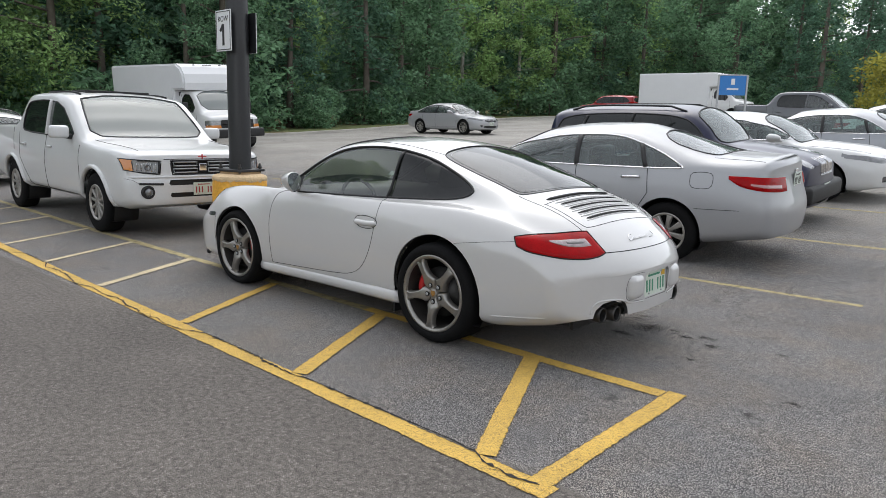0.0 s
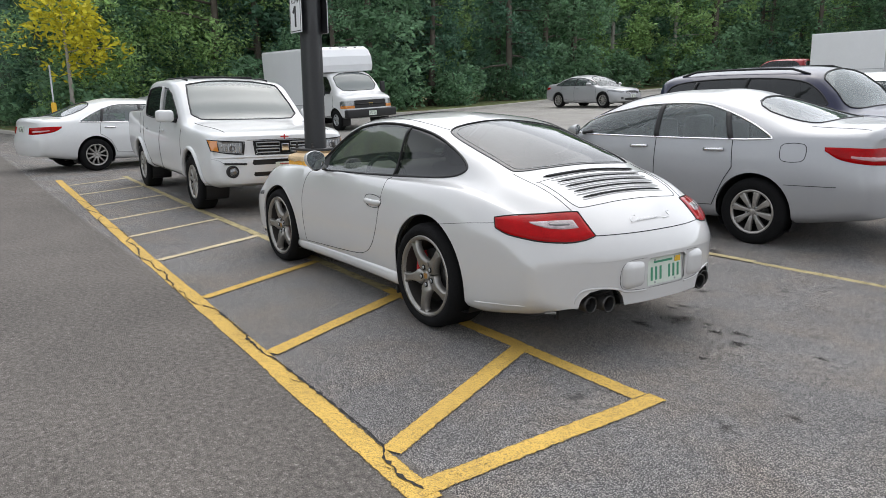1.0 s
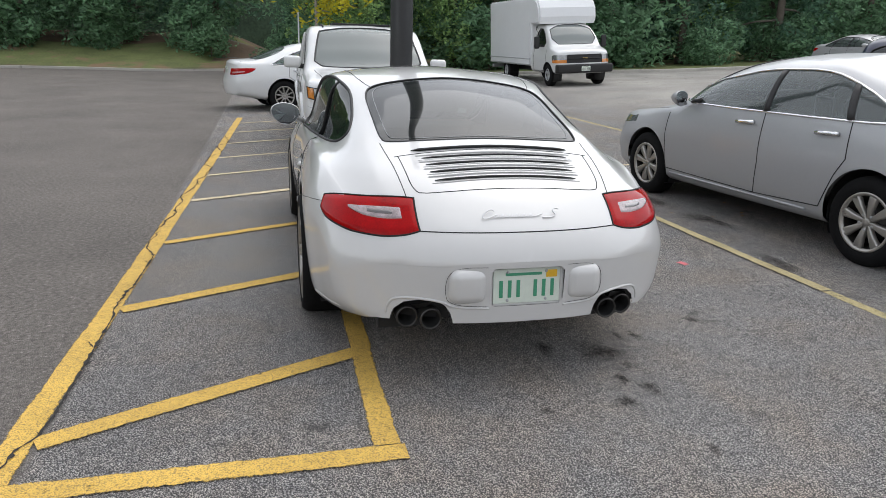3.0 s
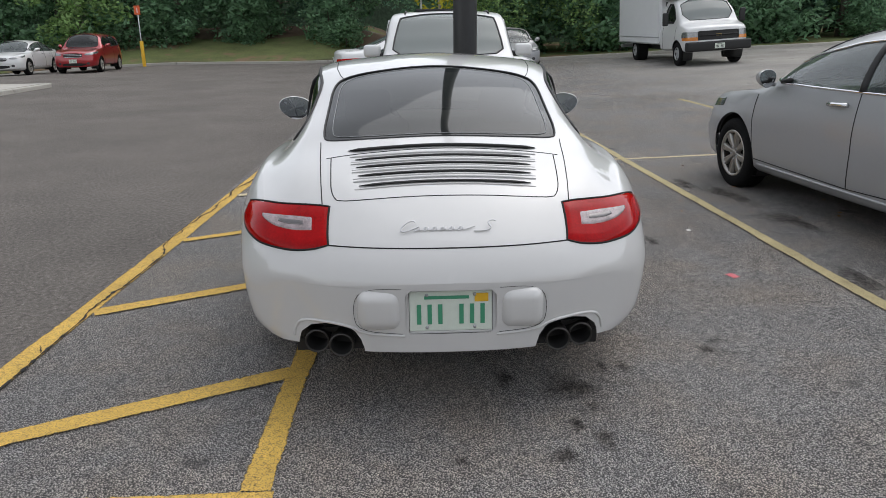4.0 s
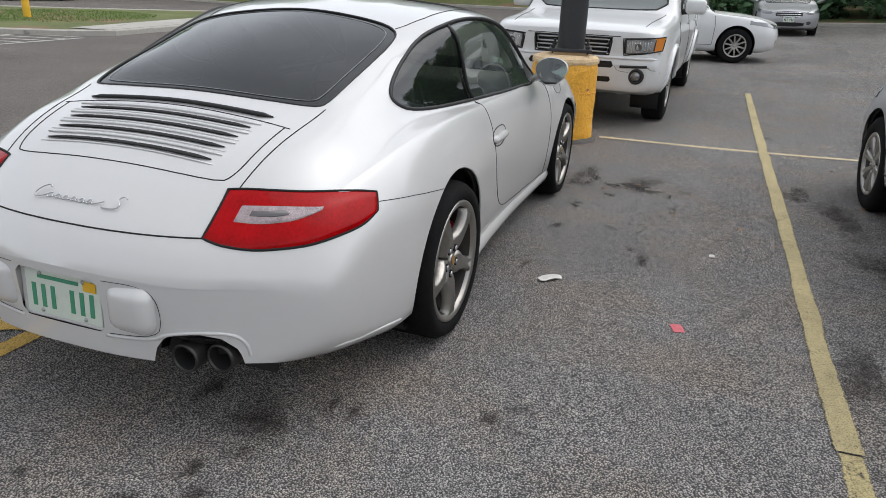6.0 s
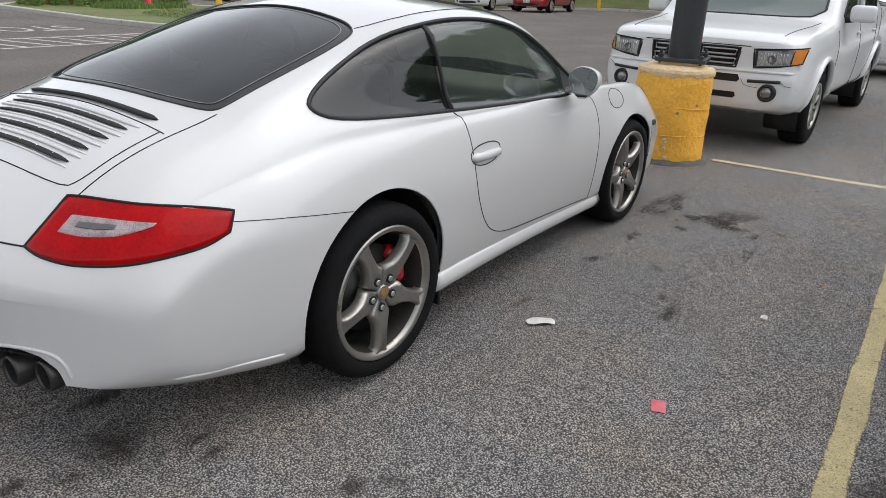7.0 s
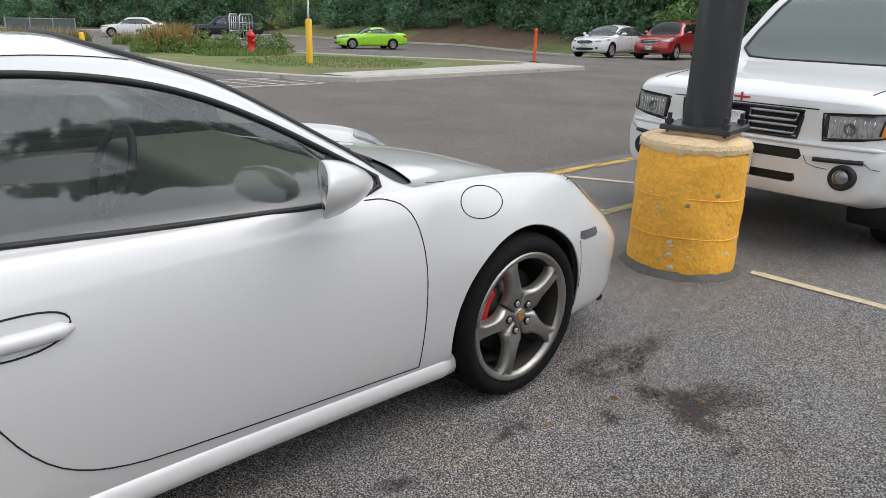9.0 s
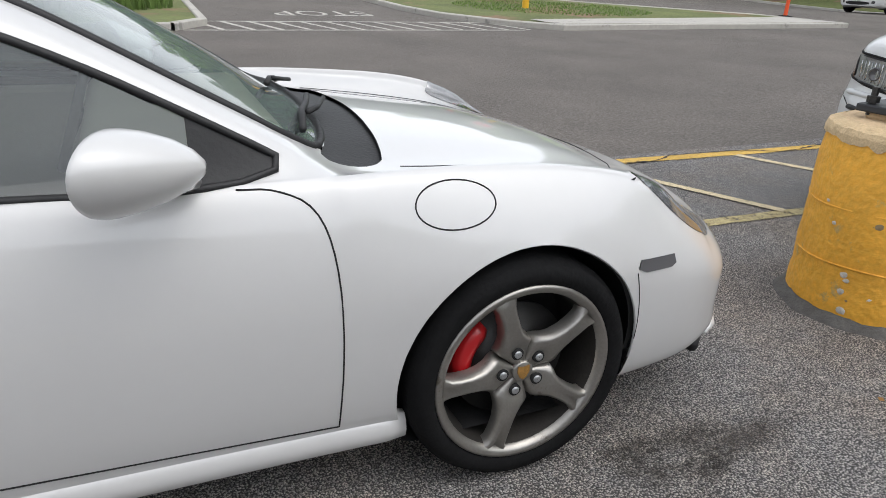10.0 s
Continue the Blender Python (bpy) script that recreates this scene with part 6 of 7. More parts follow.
# ---- parked cars ----
sports_coupe(at_axle(-5.331, 4.211, -0.04, 0.95))
def saloon_trim(full, k, car):
    """Fuel door, boot spoiler, sill strip and badge of the silver saloon."""
    fd = rounded([(3.98, 0.985), (4.06, 1.0), (4.14, 1.0), (4.20, 0.985), (4.215, 0.92), (4.20, 0.845), (4.12, 0.83), (4.05, 0.83), (3.99, 0.845), (3.975, 0.92)], 1)
    seams(full, [np.vstack([fd, fd[:1]])], "xz", LEFT, car, 0.003, "fuel_door_seam")
    for where in (LEFT, RIGHT):
        bars("sill_strip", [full.place(dense([(1.4, 0.30), (3.2, 0.31)], 0.2, False), "xz", where, 0.002)], 0.012, SILVER, car)
        seams(full, [[(4.05, 0.62), (4.5, 0.63)]], "xz", where, car, 0.003)
        bars("mirror_base", [full.place([(1.62, 1.02), (1.75, 1.04)], "xz", where, 0.01)], 0.02, PLASTIC, car)
    sp = full.place([(4.72 - 0.22 * y * y, y) for y in np.linspace(-0.56, 0.56, 15)], "xy", UP, 0.012)
    sp[:, 2] = sp[7, 2] - 0.05 * (sp[:, 1] / 0.56) ** 2
    bars("boot_spoiler", [sp], [0.012] + [0.045] * 13 + [0.012], SILVER, car, n=10, flat=0.3)
    q = full.place([(0, 0.98)], "yz", AFT, 0.006)[0]
    part("badge", slab(-0.006, 0.006, -0.05, 0.05, -0.035, 0.035, 0.004), CHROME, car, "plain chrome badge").matrix_local = Matrix.Translation(Vector(q))


ordinary("silver_saloon", at_axle(-5.98, 8.01, 3.0, 0.96), "silver four-door saloon with eight-spoke alloys, parked in a bay", SILVER, 4.90, 1.82, 1.475, 0.96, 2.79, 0.97, 1.22, 2.08, 3.42, 4.20, 1.16, 0.985,
         ns=120, seg=(2, 2, 6, 9, 10, 6, 6), wheels=(0.328, 0.215, 0.218, "ten"), extras=saloon_trim)
ordinary("blue_suv", at_axle(-3.3, 11.0, 180, 0.85), "dark blue boxy sport utility with black roof rails", NAVY, 4.41, 1.78, 1.66, 0.85, 2.63, 1.10, 1.2, 1.75, 3.9, 4.2, 1.5, 1.06, kind="suv", wheels=(0.345, 0.215, 0.22, "five2"), roof_rails=True, nose_grille="slots", glass_mat=TINTED)
ordinary("white_saloon", at_axle(-3.0, 13.95, 180, 0.98), "white four-door saloon with a large chrome-barred grille", WHITE_OLD, 4.87, 1.85, 1.47, 0.98, 2.85, 0.96, 1.35, 2.15, 3.5, 4.3, 1.1, 0.97, wheels=(0.33, 0.225, 0.22, "split"))
ordinary("grey_saloon", at_axle(-5.5, 17.0, 0, 0.9), "grey saloon parked with its tail to the aisle", GREY_LIGHT := mat("light_grey_metallic", (0.30, 0.31, 0.33), 0.32, metal=0.5, coat=0.9), 4.7, 1.82, 1.46, 0.9, 2.75, 0.95, 1.25, 2.05, 3.4, 4.1, 1.1, 0.95)
ordinary("white_hatchback", at_axle(-1.5, 22.5, 180, 0.9), "white compact car parked in a far bay", WHITE_OLD, 4.4, 1.78, 1.45, 0.9, 2.65, 0.95, 1.2, 1.95, 3.4, 4.0, 1.1, 0.95)
ordinary("silver_sports_saloon", at_axle(-20.9, 26.0, 178, 0.97), "silver saloon with black grille standing near the trees", SILVER, 4.88, 1.84, 1.45, 0.97, 2.82, 0.93, 1.3, 2.1, 3.5, 4.3, 1.1, 0.95, wheels=(0.33, 0.225, 0.23, "split"), fine=False)
ordinary("red_crossover", at_axle(-26, 45.5, 8, 0.9), "red crossover parked near the trees", RED, 4.5, 1.84, 1.66, 0.9, 2.65, 1.05, 1.25, 1.95, 3.7, 4.2, 1.5, 1.05, kind="suv", fine=False, glass_mat=TINTED)
ordinary("old_silver_saloon", at_axle(-25.6, 7.9, 180, 0.95), "older silver saloon parked by the verge", SILVER, 4.8, 1.8, 1.48, 0.95, 2.72, 0.93, 1.3, 2.05, 3.5, 4.2, 1.08, 0.95, fine=False)
ordinary("white_family_saloon", at_axle(-30.8, -12.9, 186, 0.95), "white saloon with a dark grille", WHITE_OLD, 4.9, 1.85, 1.46, 0.95, 2.78, 0.95, 1.3, 2.1, 3.5, 4.3, 1.1, 0.95, fine=False)
ordinary("red_suv", at_axle(-31.8, -10.3, 186, 0.9), "dark red crossover with a black grille", RED, 4.55, 1.84, 1.67, 0.9, 2.7, 1.06, 1.3, 2.0, 3.75, 4.25, 1.5, 1.06, kind="suv", fine=False, glass_mat=TINTED)
ordinary("green_coupe", at_axle(-30.6, -31.8, 162, 0.9), "lime green two-door coupe with black wheels", GREEN, 4.79, 1.91, 1.38, 0.9, 2.72, 0.95, 1.55, 2.3, 3.2, 4.2, 1.06, 0.97, fine=False, finish=PLASTIC, glass_mat=TINTED)
ordinary("passing_saloon", at_axle(-16.75, 6.15, -78.5, 0.95), "white saloon in the aisle behind the pickup", WHITE_OLD, 4.86, 1.85, 1.46, 0.95, 2.78, 0.95, 1.3, 2.1, 3.5, 4.3, 1.1, 0.95, wheels=(0.33, 0.225, 0.22, "split"))
ordinary("far_white_car", at_axle(-22.4, -50.3, 150, 0.9), "white car parked far off", WHITE_OLD, 4.6, 1.8, 1.45, 0.9, 2.7, 0.93, 1.25, 2.0, 3.4, 4.1, 1.1, 0.95, fine=False)


# ---- pickups ----
GREY_DASH = mat("grey_dashboard", (0.36, 0.37, 0.35), 0.7, vary=0.08)

def pickup(name, m, label, paint, L=5.25, W=1.95, H=1.78, sf=0.96, wb=3.10, fine=True, ns=120, style="split"):
    car = thing(name, m, label, "pickup truck")
    h = W / 2
    c = dict(
        bot=[(0, 0.40), (0.3, 0.34), (sf, 0.36), (sf + wb, 0.38), (L, 0.46)],
        wid=[(0, 0.90 * h), (0.10, 0.945 * h), (0.4, 0.98 * h), (sf, 0.99 * h), (2.4, h), (4.2, h), (L - 0.2, 0.97 * h), (L, 0.94 * h)],
        wz=[(0, 0.62), (sf, 0.82), (2.5, 0.80), (L, 0.8)],
        belt=[(0, 0.955), (0.2, 1.01), (sf, 1.06), (1.35, 1.09), (2.0, 1.11), (3.4, 1.15), (4.0, 1.24), (4.5, 1.24), (L, 1.22)],
        tuck=[(0, 0.06), (sf, 0.06), (1.4, 0.05), (3.0, 0.05), (4.0, 0.04), (L, 0.04)],
        rw=[(0, 0.78 * h), (sf, 0.80 * h), (1.3, 0.86 * h), (2.1, 0.80 * h), (3.2, 0.80 * h), (3.75, 0.80 * h), (4.1, 0.86 * h), (L, 0.86 * h)],
        re=[(0, 0.012), (sf, 0.025), (1.3, 0.03), (2.1, 0.05), (3.3, 0.05), (3.8, 0.05), (4.2, 0.012), (L, 0.012)],
        top=[(0, 1.0), (0.10, 1.035), (0.5, 1.085), (1.1, 1.13), (1.32, 1.155), (1.7, 1.435), (2.06, 1.69), (2.25, H - 0.04), (2.6, H - 0.012), (3.2, H - 0.012), (3.5, H - 0.03), (3.66, H - 0.10), (3.88, 1.42), (4.0, 1.28), (4.5, 1.27), (L, 1.25)],
    )
    k = body_shell(L, c, nose=[(0.3, 0.10), (0.45, 0.0), (0.68, 0.0), (0.74, 0.025), (0.95, 0.04), (1.02, 0.06)], tail=[(0.3, 0.1), (0.6, 0.0), (1.3, 0.03)], bow=(0.17, 0.06), ends=(0.9, 0.5), ns=ns, seg=(2, 2, 6, 9, 10, 6, 6), soft=(0.05, 0.02), power=3.6, half=h)
    full = k.offset(0)
    arches(k, car, (sf, sf + wb), 0.37, 0.42, h - 0.02)
    fw = lambda p, n: (n[:, 0] < -0.1) & (p[:, 0] < 0.8)
    dlo = rounded([(1.62, 1.145), (1.85, 1.33), (2.2, 1.585), (2.8, 1.635), (3.3, 1.62), (3.52, 1.58), (3.62, 1.24), (3.5, 1.18), (2.5, 1.155)], 1)
    for where, s in ((RIGHT, 1), (LEFT, -1)):
        g = k.cut(dlo, "xz", where)
        a = g.cut(np.array([(0, 0), (2.62, 0), (2.56, 3), (0, 3)]), "xz")
        a.offset(-0.004).made("door_glass", SIDE_TINT, car)
        g.offset(-0.004).made("rear_door_glass", TINTED, car)
        seals(full, dlo, "xz", where, car, 0.010)
        bars("window_pillar", [full.place(dense([(2.62, 1.16), (2.56, 1.63)], 0.05, False), "xz", where)], 0.035, paint, car, flat=0.6)
        seams(full, [[(1.42, 1.06), (1.40, 0.75), (1.45, 0.42), (2.62, 0.42), (2.64, 1.15)], [(2.62, 0.42), (3.3, 0.42), (3.5, 0.62), (3.68, 0.8), (3.72, 1.18)], [(3.95, 1.24), (3.93, 0.9)]], "xz", where, car, 0.004)
        for x in (2.38, 3.42):
            bars("door_handle", [full.place(dense([(x, 1.0), (x + 0.16, 1.0)], 0.05, False), "xz", where, 0.018)], 0.016, paint, car, n=8)
        for x in (sf, sf + wb):
            arc = [(x + 0.45 * math.cos(a), 0.37 + 0.45 * math.sin(a)) for a in np.linspace(-0.1, math.pi + 0.1, 24)]
            bars("arch_flare", [full.place(arc, "xz", where, 0.0)], 0.035, paint, car, n=8, flat=0.8)
        cup = part("door_mirror", slab(1.68, 1.80, s * (h + 0.09) - 0.12, s * (h + 0.09) + 0.12, 1.135, 1.30, 0.045, seg=3), paint, car, smooth=True)
        part("mirror_glass", slab(1.795, 1.805, s * (h + 0.09) - 0.095, s * (h + 0.09) + 0.095, 1.155, 1.28, 0.003), MIRROR, cup)
        bars("mirror_foot", [[(1.74, s * (h - 0.09), 1.15), (1.74, s * (h + 0.03), 1.17)]], 0.035, PLASTIC, cup, n=8)
        hl = np.array([(s * 0.53 * h, 0.925), (s * 0.80 * h, 0.94), (s * 0.935 * h, 0.95), (s * 0.925 * h, 0.82), (s * 0.75 * h, 0.785), (s * 0.555 * h, 0.765)])
        lamp = k.cut(hl, "yz", fw)
        amber = lamp.cut(np.array([(s * 0.855 * h, 0.99), (s * 0.99 * h, 0.99), (s * 0.99 * h, 0.70), (s * 0.845 * h, 0.70)]), "yz")
        unit = lamp.offset(-0.002).made("headlight", LENS_PALE_CLEAR, car, "clear headlight with amber corner")
        amber.offset(-0.002).made("indicator", LENS_AMBER, car)
        for i in range(9):
            y = s * (0.60 + 0.026 * i) * h
            bars("reflector_rib", [full.place(dense([(y, 0.79 + 0.003 * i), (y, 0.905)], 0.02, False), "yz", fw, -0.001)], 0.0035, (CHROME, STEEL)[i % 2], unit, n=6, flat=0.5)
        for z0, z1 in ((0.917, 0.930), (0.777, 0.797)):
            bars("lamp_bezel", [full.place(dense([(s * 0.55 * h, z0), (s * 0.80 * h, z1)], 0.03, False), "yz", fw, 0.0)], 0.009, PLASTIC, unit, n=6, flat=0.5)
        bars("lamp_bezel", [full.place(dense([(s * 0.565 * h, 0.785), (s * 0.555 * h, 0.915)], 0.03, False), "yz", fw, 0.0)], 0.012, PLASTIC, unit, n=6, flat=0.5)
        bars("lamp_bezel", [full.place(dense([(s * 0.845 * h, 0.82), (s * 0.855 * h, 0.93)], 0.03, False), "yz", fw, 0.0)], 0.006, PLASTIC, unit, n=6, flat=0.5)
        q = full.place([(s * 0.69 * h, 0.848)], "yz", fw, 0.001)[0]
        v, f = lathe([(0.034, 0.004), (0.036, -0.004), (0.030, -0.006), (0.020, 0.002), (0.001, 0.004)], 20, "x")
        link("lamp_bulb_shield", data("lamp_bulb_shield", [Vector(p) + Vector(q) for p in v], f), LENS_SMOKE, unit)
        seals(full, hl, "yz", fw, car, 0.006, GAP, "lamp_gasket")
        q = full.place([(s * 0.70 * h, 0.56)], "yz", fw, 0.02)[0]
        v, f = lathe([(0.080, 0.05), (0.078, 0.012), (0.072, 0.004), (0.050, 0.008), (0.046, 0.02)], 28, "x")
        link("fog_recess", data("fog_recess", [Vector(p) + Vector(q) for p in v], f), PLASTIC, car)
        v, f = lathe([(0.044, 0.03), (0.044, 0.006), (0.02, -0.001), (0.001, -0.003)], 18, "x")
        link("fog_lamp", data("fog_lamp", [Vector(p) + Vector(q) for p in v], f), LENS_CLEAR, car)
        bars("bumper_slot", [full.place(dense([(s * 0.53 * h, 0.652), (s * 0.80 * h, 0.660)], 0.04, False), "yz", fw, 0.0)], 0.014, PLASTIC, car, n=8)
    ws = rounded([(1.42, -0.79 * h), (1.35, -0.3), (1.35, 0.3), (1.42, 0.79 * h), (1.75, 0.745 * h), (2.13, 0.66 * h), (2.13, -0.66 * h), (1.75, -0.745 * h)], 1)
    k.cut(ws, "xy", UP).offset(-0.003).made("windscreen", HAZED, car)
    seals(full, ws, "xy", UP, car, 0.012)
    bed = rounded([(4.05, -0.78 * h), (4.05, 0.78 * h), (L - 0.12, 0.78 * h), (L - 0.12, -0.78 * h)], 1)
    k.cut(bed, "xy", UP).offset(-0.45).made("bed_floor", PLASTIC, car)
    for s in (1, -1):
        bars("bed_rail_cap", [full.place(dense([(4.0, s * 0.84 * h), (L - 0.1, s * 0.84 * h)], 0.2, False), "xy", UP, 0.004)], 0.03, PLASTIC, car, flat=0.5)
        bars("roof_rack", [[(x, s * 0.62 * h, float(full.place([(x, s * 0.62 * h)], "xy", UP)[0][2]) + 0.012) for x in np.linspace(2.2, 3.4, 8)]], 0.014, PLASTIC, car)
    part("sunroof_visor", slab(2.42, 2.95, -0.45, 0.45, H - 0.022, H + 0.006, 0.008), PLASTIC, car)
    gp = np.array([(-0.42 * h, 0.928), (0.42 * h, 0.928), (0.40 * h, 0.762), (-0.40 * h, 0.762)])
    k.cut(gp, "yz", fw)
    full.offset(-0.05).cut(gp, "yz", fw).made("grille", PLASTIC, car)
    for z in (0.886, 0.808):
        for s in (1, -1):
            loop = [(s * 0.075, z + 0.022), (s * 0.385 * h, z + 0.022), (s * 0.378 * h, z - 0.022), (s * 0.075, z - 0.022)]
            seals(full, loop, "yz", fw, car, 0.0095, STEEL, "grille_bar")
    seals(full, gp, "yz", fw, car, 0.009, PLASTIC, "grille_frame")
    bars("bumper_ledge", [full.place([(y, 0.735) for y in np.linspace(-0.90 * h, 0.90 * h, 31)], "yz", fw, -0.002)], [0.006] + [0.02] * 29 + [0.006], paint, car, n=8, flat=0.8)
    # cracked bumper cover
    for run in ([(-0.47 * h, 0.665), (-0.50 * h, 0.62), (-0.55 * h, 0.605), (-0.62 * h, 0.60)], [(-0.80 * h, 0.66), (-0.84 * h, 0.63), (-0.88 * h, 0.625), (-0.93 * h, 0.60)], [(0.80 * h, 0.66), (0.86 * h, 0.70), (0.93 * h, 0.72)]):
        seams(full, [run], "yz", fw, car, 0.002, "bumper_crack")
    for slot in ([(-0.46 * h, 0.70), (0.46 * h, 0.70), (0.46 * h, 0.635), (-0.46 * h, 0.635)], [(-0.46 * h, 0.545), (0.46 * h, 0.545), (0.44 * h, 0.49), (-0.44 * h, 0.49)]):
        k.cut(slot, "yz", fw).offset(-0.03).made("bumper_intake", PLASTIC, car)
    q = full.place([(0, 0.845)], "yz", fw, 0.0)[0]
    part("badge", slab(-0.012, 0.012, -0.05, 0.05, -0.045, 0.045, 0.008), CHROME, car, "plain chrome badge").matrix_local = Matrix.Translation(Vector(q))
    seams(full, [[(1.3, -0.80 * h), (sf, -0.77 * h), (0.25, -0.72 * h)], [(1.3, 0.80 * h), (sf, 0.77 * h), (0.25, 0.72 * h)]], "xy", UP, car, 0.004)
    seams(full, [[(y, 0.945) for y in np.linspace(-0.5 * h, 0.5 * h, 14)]], "yz", fw, car, 0.004)
    q = full.place([(0, 0.975)], "yz", fw, 0.006)[0]
    em = part("cross_emblem", slab(-0.004, 0.004, -0.055, 0.055, -0.006, 0.006, 0.002), CALIPER, car, "small red cross ornament")
    em.matrix_local = Matrix.Translation(Vector(q))
    part("cross_emblem_bar", slab(-0.005, 0.005, -0.007, 0.007, -0.03, 0.03, 0.002), CALIPER, em)
    q = full.place([(0.0, 0.585)], "yz", fw, 0.012)[0]
    plate(car, Matrix.Translation(Vector(q)) @ FRONT, "red")
    k.made("body", paint, car)
    k.pick(k.v[k.f][:, :, 2].mean(1) > 0.6).offset(-0.035).made("cabin_lining", LINING, car)
    for s in (-1, 1):
        for x in (2.35, 3.2):
            part("seat", slab(x, x + 0.17, s * 0.42 - 0.25, s * 0.42 + 0.25, 0.6, 1.30, 0.06), GREY, car, smooth=True)
    part("dashboard", slab(1.5, 1.9, -0.75 * h, 0.75 * h, 0.7, 1.13, 0.06), GREY_DASH, car)
    part("cabin_back", slab(3.66, 3.70, -0.7 * h, 0.7 * h, 0.6, 1.22), LINING, car)
    for s in (1, -1):
        for x in (sf, sf + wb):
            wheel(car, x, s, h - 0.03, 0.37, 0.245, 0.225, style, ALLOY, fine=fine)
    return car


pickup("white_pickup", at_axle(-8.93, 4.60, 178.3, 0.96), "white crew-cab pickup with a scuffed bumper, parked nose to the pole", WHITE_OLD)
pickup("grey_pickup", at_axle(-5.75, 29.5, 180, 0.96), "dark grey pickup parked in a far bay", GREY, fine=False, ns=70)
pickup("black_pickup", at_axle(-27.6, -46.3, 160, 0.96), "black pickup parked far off by the wood", BLACK_PAINT, fine=False, ns=70)


# ---- box truck ----
def box_truck(m, label):
    car = thing("box_truck", m, label, "truck")
    L, W, sf, wb = 6.9, 2.02, 0.85, 4.2
    h = W / 2
    c = dict(
        bot=[(0, 0.42), (sf, 0.4), (2.4, 0.42)], wid=[(0, 0.90 * h), (0.2, 0.95 * h), (sf, 0.99 * h), (2.4, h)], wz=[(0, 0.75), (2.4, 0.9)],
        belt=[(0, 1.05), (0.4, 1.15), (1.0, 1.22), (2.4, 1.25)], tuck=[(0, 0.05), (1, 0.06), (2.4, 0.05)],
        rw=[(0, 0.7 * h), (0.7, 0.8 * h), (0.9, 0.84 * h), (1.6, 0.76 * h), (2.4, 0.76 * h)], re=[(0, 0.04), (0.8, 0.05), (1.6, 0.08), (2.4, 0.08)],
        top=[(0, 1.12), (0.1, 1.18), (0.4, 1.25), (0.72, 1.32), (1.1, 1.7), (1.5, 2.0), (1.8, 2.06), (2.4, 2.08)])
    k = body_shell(2.4, c, nose=[(0.3, 0.08), (0.5, 0), (1.0, 0.03), (1.3, 0.1)], bow=(0.2, 0.0), ends=(0.8, 0.4), ns=60, seg=(2, 2, 5, 6, 8, 4, 5), soft=(0.08, 0.04), half=h)
    full = k.offset(0)
    fw = lambda p, n: (n[:, 0] < -0.1) & (p[:, 0] < 0.6)
    arches(k, car, (sf,), 0.37, 0.42, h - 0.02)
    dlo = rounded([(1.05, 1.28), (1.5, 1.85), (2.0, 1.88), (2.02, 1.28)], 1)
    for where, s in ((RIGHT, 1), (LEFT, -1)):
        k.cut(dlo, "xz", where).offset(-0.004).made("door_glass", TINTED, car)
        seals(full, dlo, "xz", where, car, 0.014)
        seams(full, [[(1.02, 1.2), (1.0, 0.8), (1.15, 0.5), (2.1, 0.45), (2.1, 1.9)]], "xz", where, car, 0.005)
        part("door_mirror", slab(1.18, 1.28, s * (h + 0.22) - 0.09, s * (h + 0.22) + 0.09, 1.22, 1.62, 0.04, seg=3), PLASTIC, car, smooth=True)
        bars("mirror_arm", [[(1.2, s * (h - 0.05), 1.3), (1.22, s * (h + 0.15), 1.36)]], 0.02, PLASTIC, car)
        hl = np.array([(s * 0.62 * h, 1.02), (s * 0.97 * h, 1.02), (s * 0.97 * h, 0.86), (s * 0.62 * h, 0.86)])
        k.cut(hl, "yz", fw).made("headlight", LENS_CLEAR, car)
        am = np.array([(s * 0.62 * h, 0.85), (s * 0.98 * h, 0.85), (s * 0.98 * h, 0.76), (s * 0.62 * h, 0.76)])
        k.cut(am, "yz", fw).offset(0.002).made("indicator", LENS_AMBER, car, "amber indicator")
    gp = [(-0.60 * h, 1.03), (0.60 * h, 1.03), (0.60 * h, 0.76), (-0.60 * h, 0.76)]
    k.cut(gp, "yz", fw).offset(-0.02).made("grille", PLASTIC, car)
    part("badge", slab(-0.02, 0.02, -0.09, 0.09, -0.025, 0.025, 0.006), BRASS, car, "plain gold badge").matrix_local = Matrix.Translation((0.05, 0, 0.90))
    bars("grille_bar", [full.place([(y, 0.90) for y in np.linspace(-0.58 * h, 0.58 * h, 9)], "yz", fw, 0.0)], 0.02, PLASTIC, car)
    part("front_bumper", slab(-0.06, 0.22, -0.97 * h, 0.97 * h, 0.44, 0.72, 0.05, seg=3), PLASTIC, car, smooth=True)
    plate(car, Matrix.Translation((-0.07, 0, 0.58)) @ FRONT)
    ws = rounded([(0.82, -0.80 * h), (0.76, 0), (0.82, 0.80 * h), (1.46, 0.70 * h), (1.46, -0.70 * h)], 1)
    k.cut(ws, "xy", UP).offset(-0.003).made("windscreen", HAZED, car)
    seals(full, ws, "xy", UP, car, 0.014)
    k.made("cab", WHITE_OLD, car)
    part("dashboard", slab(1.0, 1.4, -0.8 * h, 0.8 * h, 0.8, 1.25, 0.05), LINING, car)
    part("cabin_back", slab(2.2, 2.25, -0.85 * h, 0.85 * h, 0.5, 1.95), LINING, car)
    # load box with a rounded fairing over the cab
    bm = bmesh.new()
    outline = [(1.55, 2.02), (1.5, 2.25), (1.55, 2.55), (1.72, 2.78), (2.0, 2.9), (L, 2.95), (L, 0.62), (2.3, 0.62), (2.25, 2.02)]
    w = 1.06
    a = [bm.verts.new((x, -w, z)) for x, z in outline]
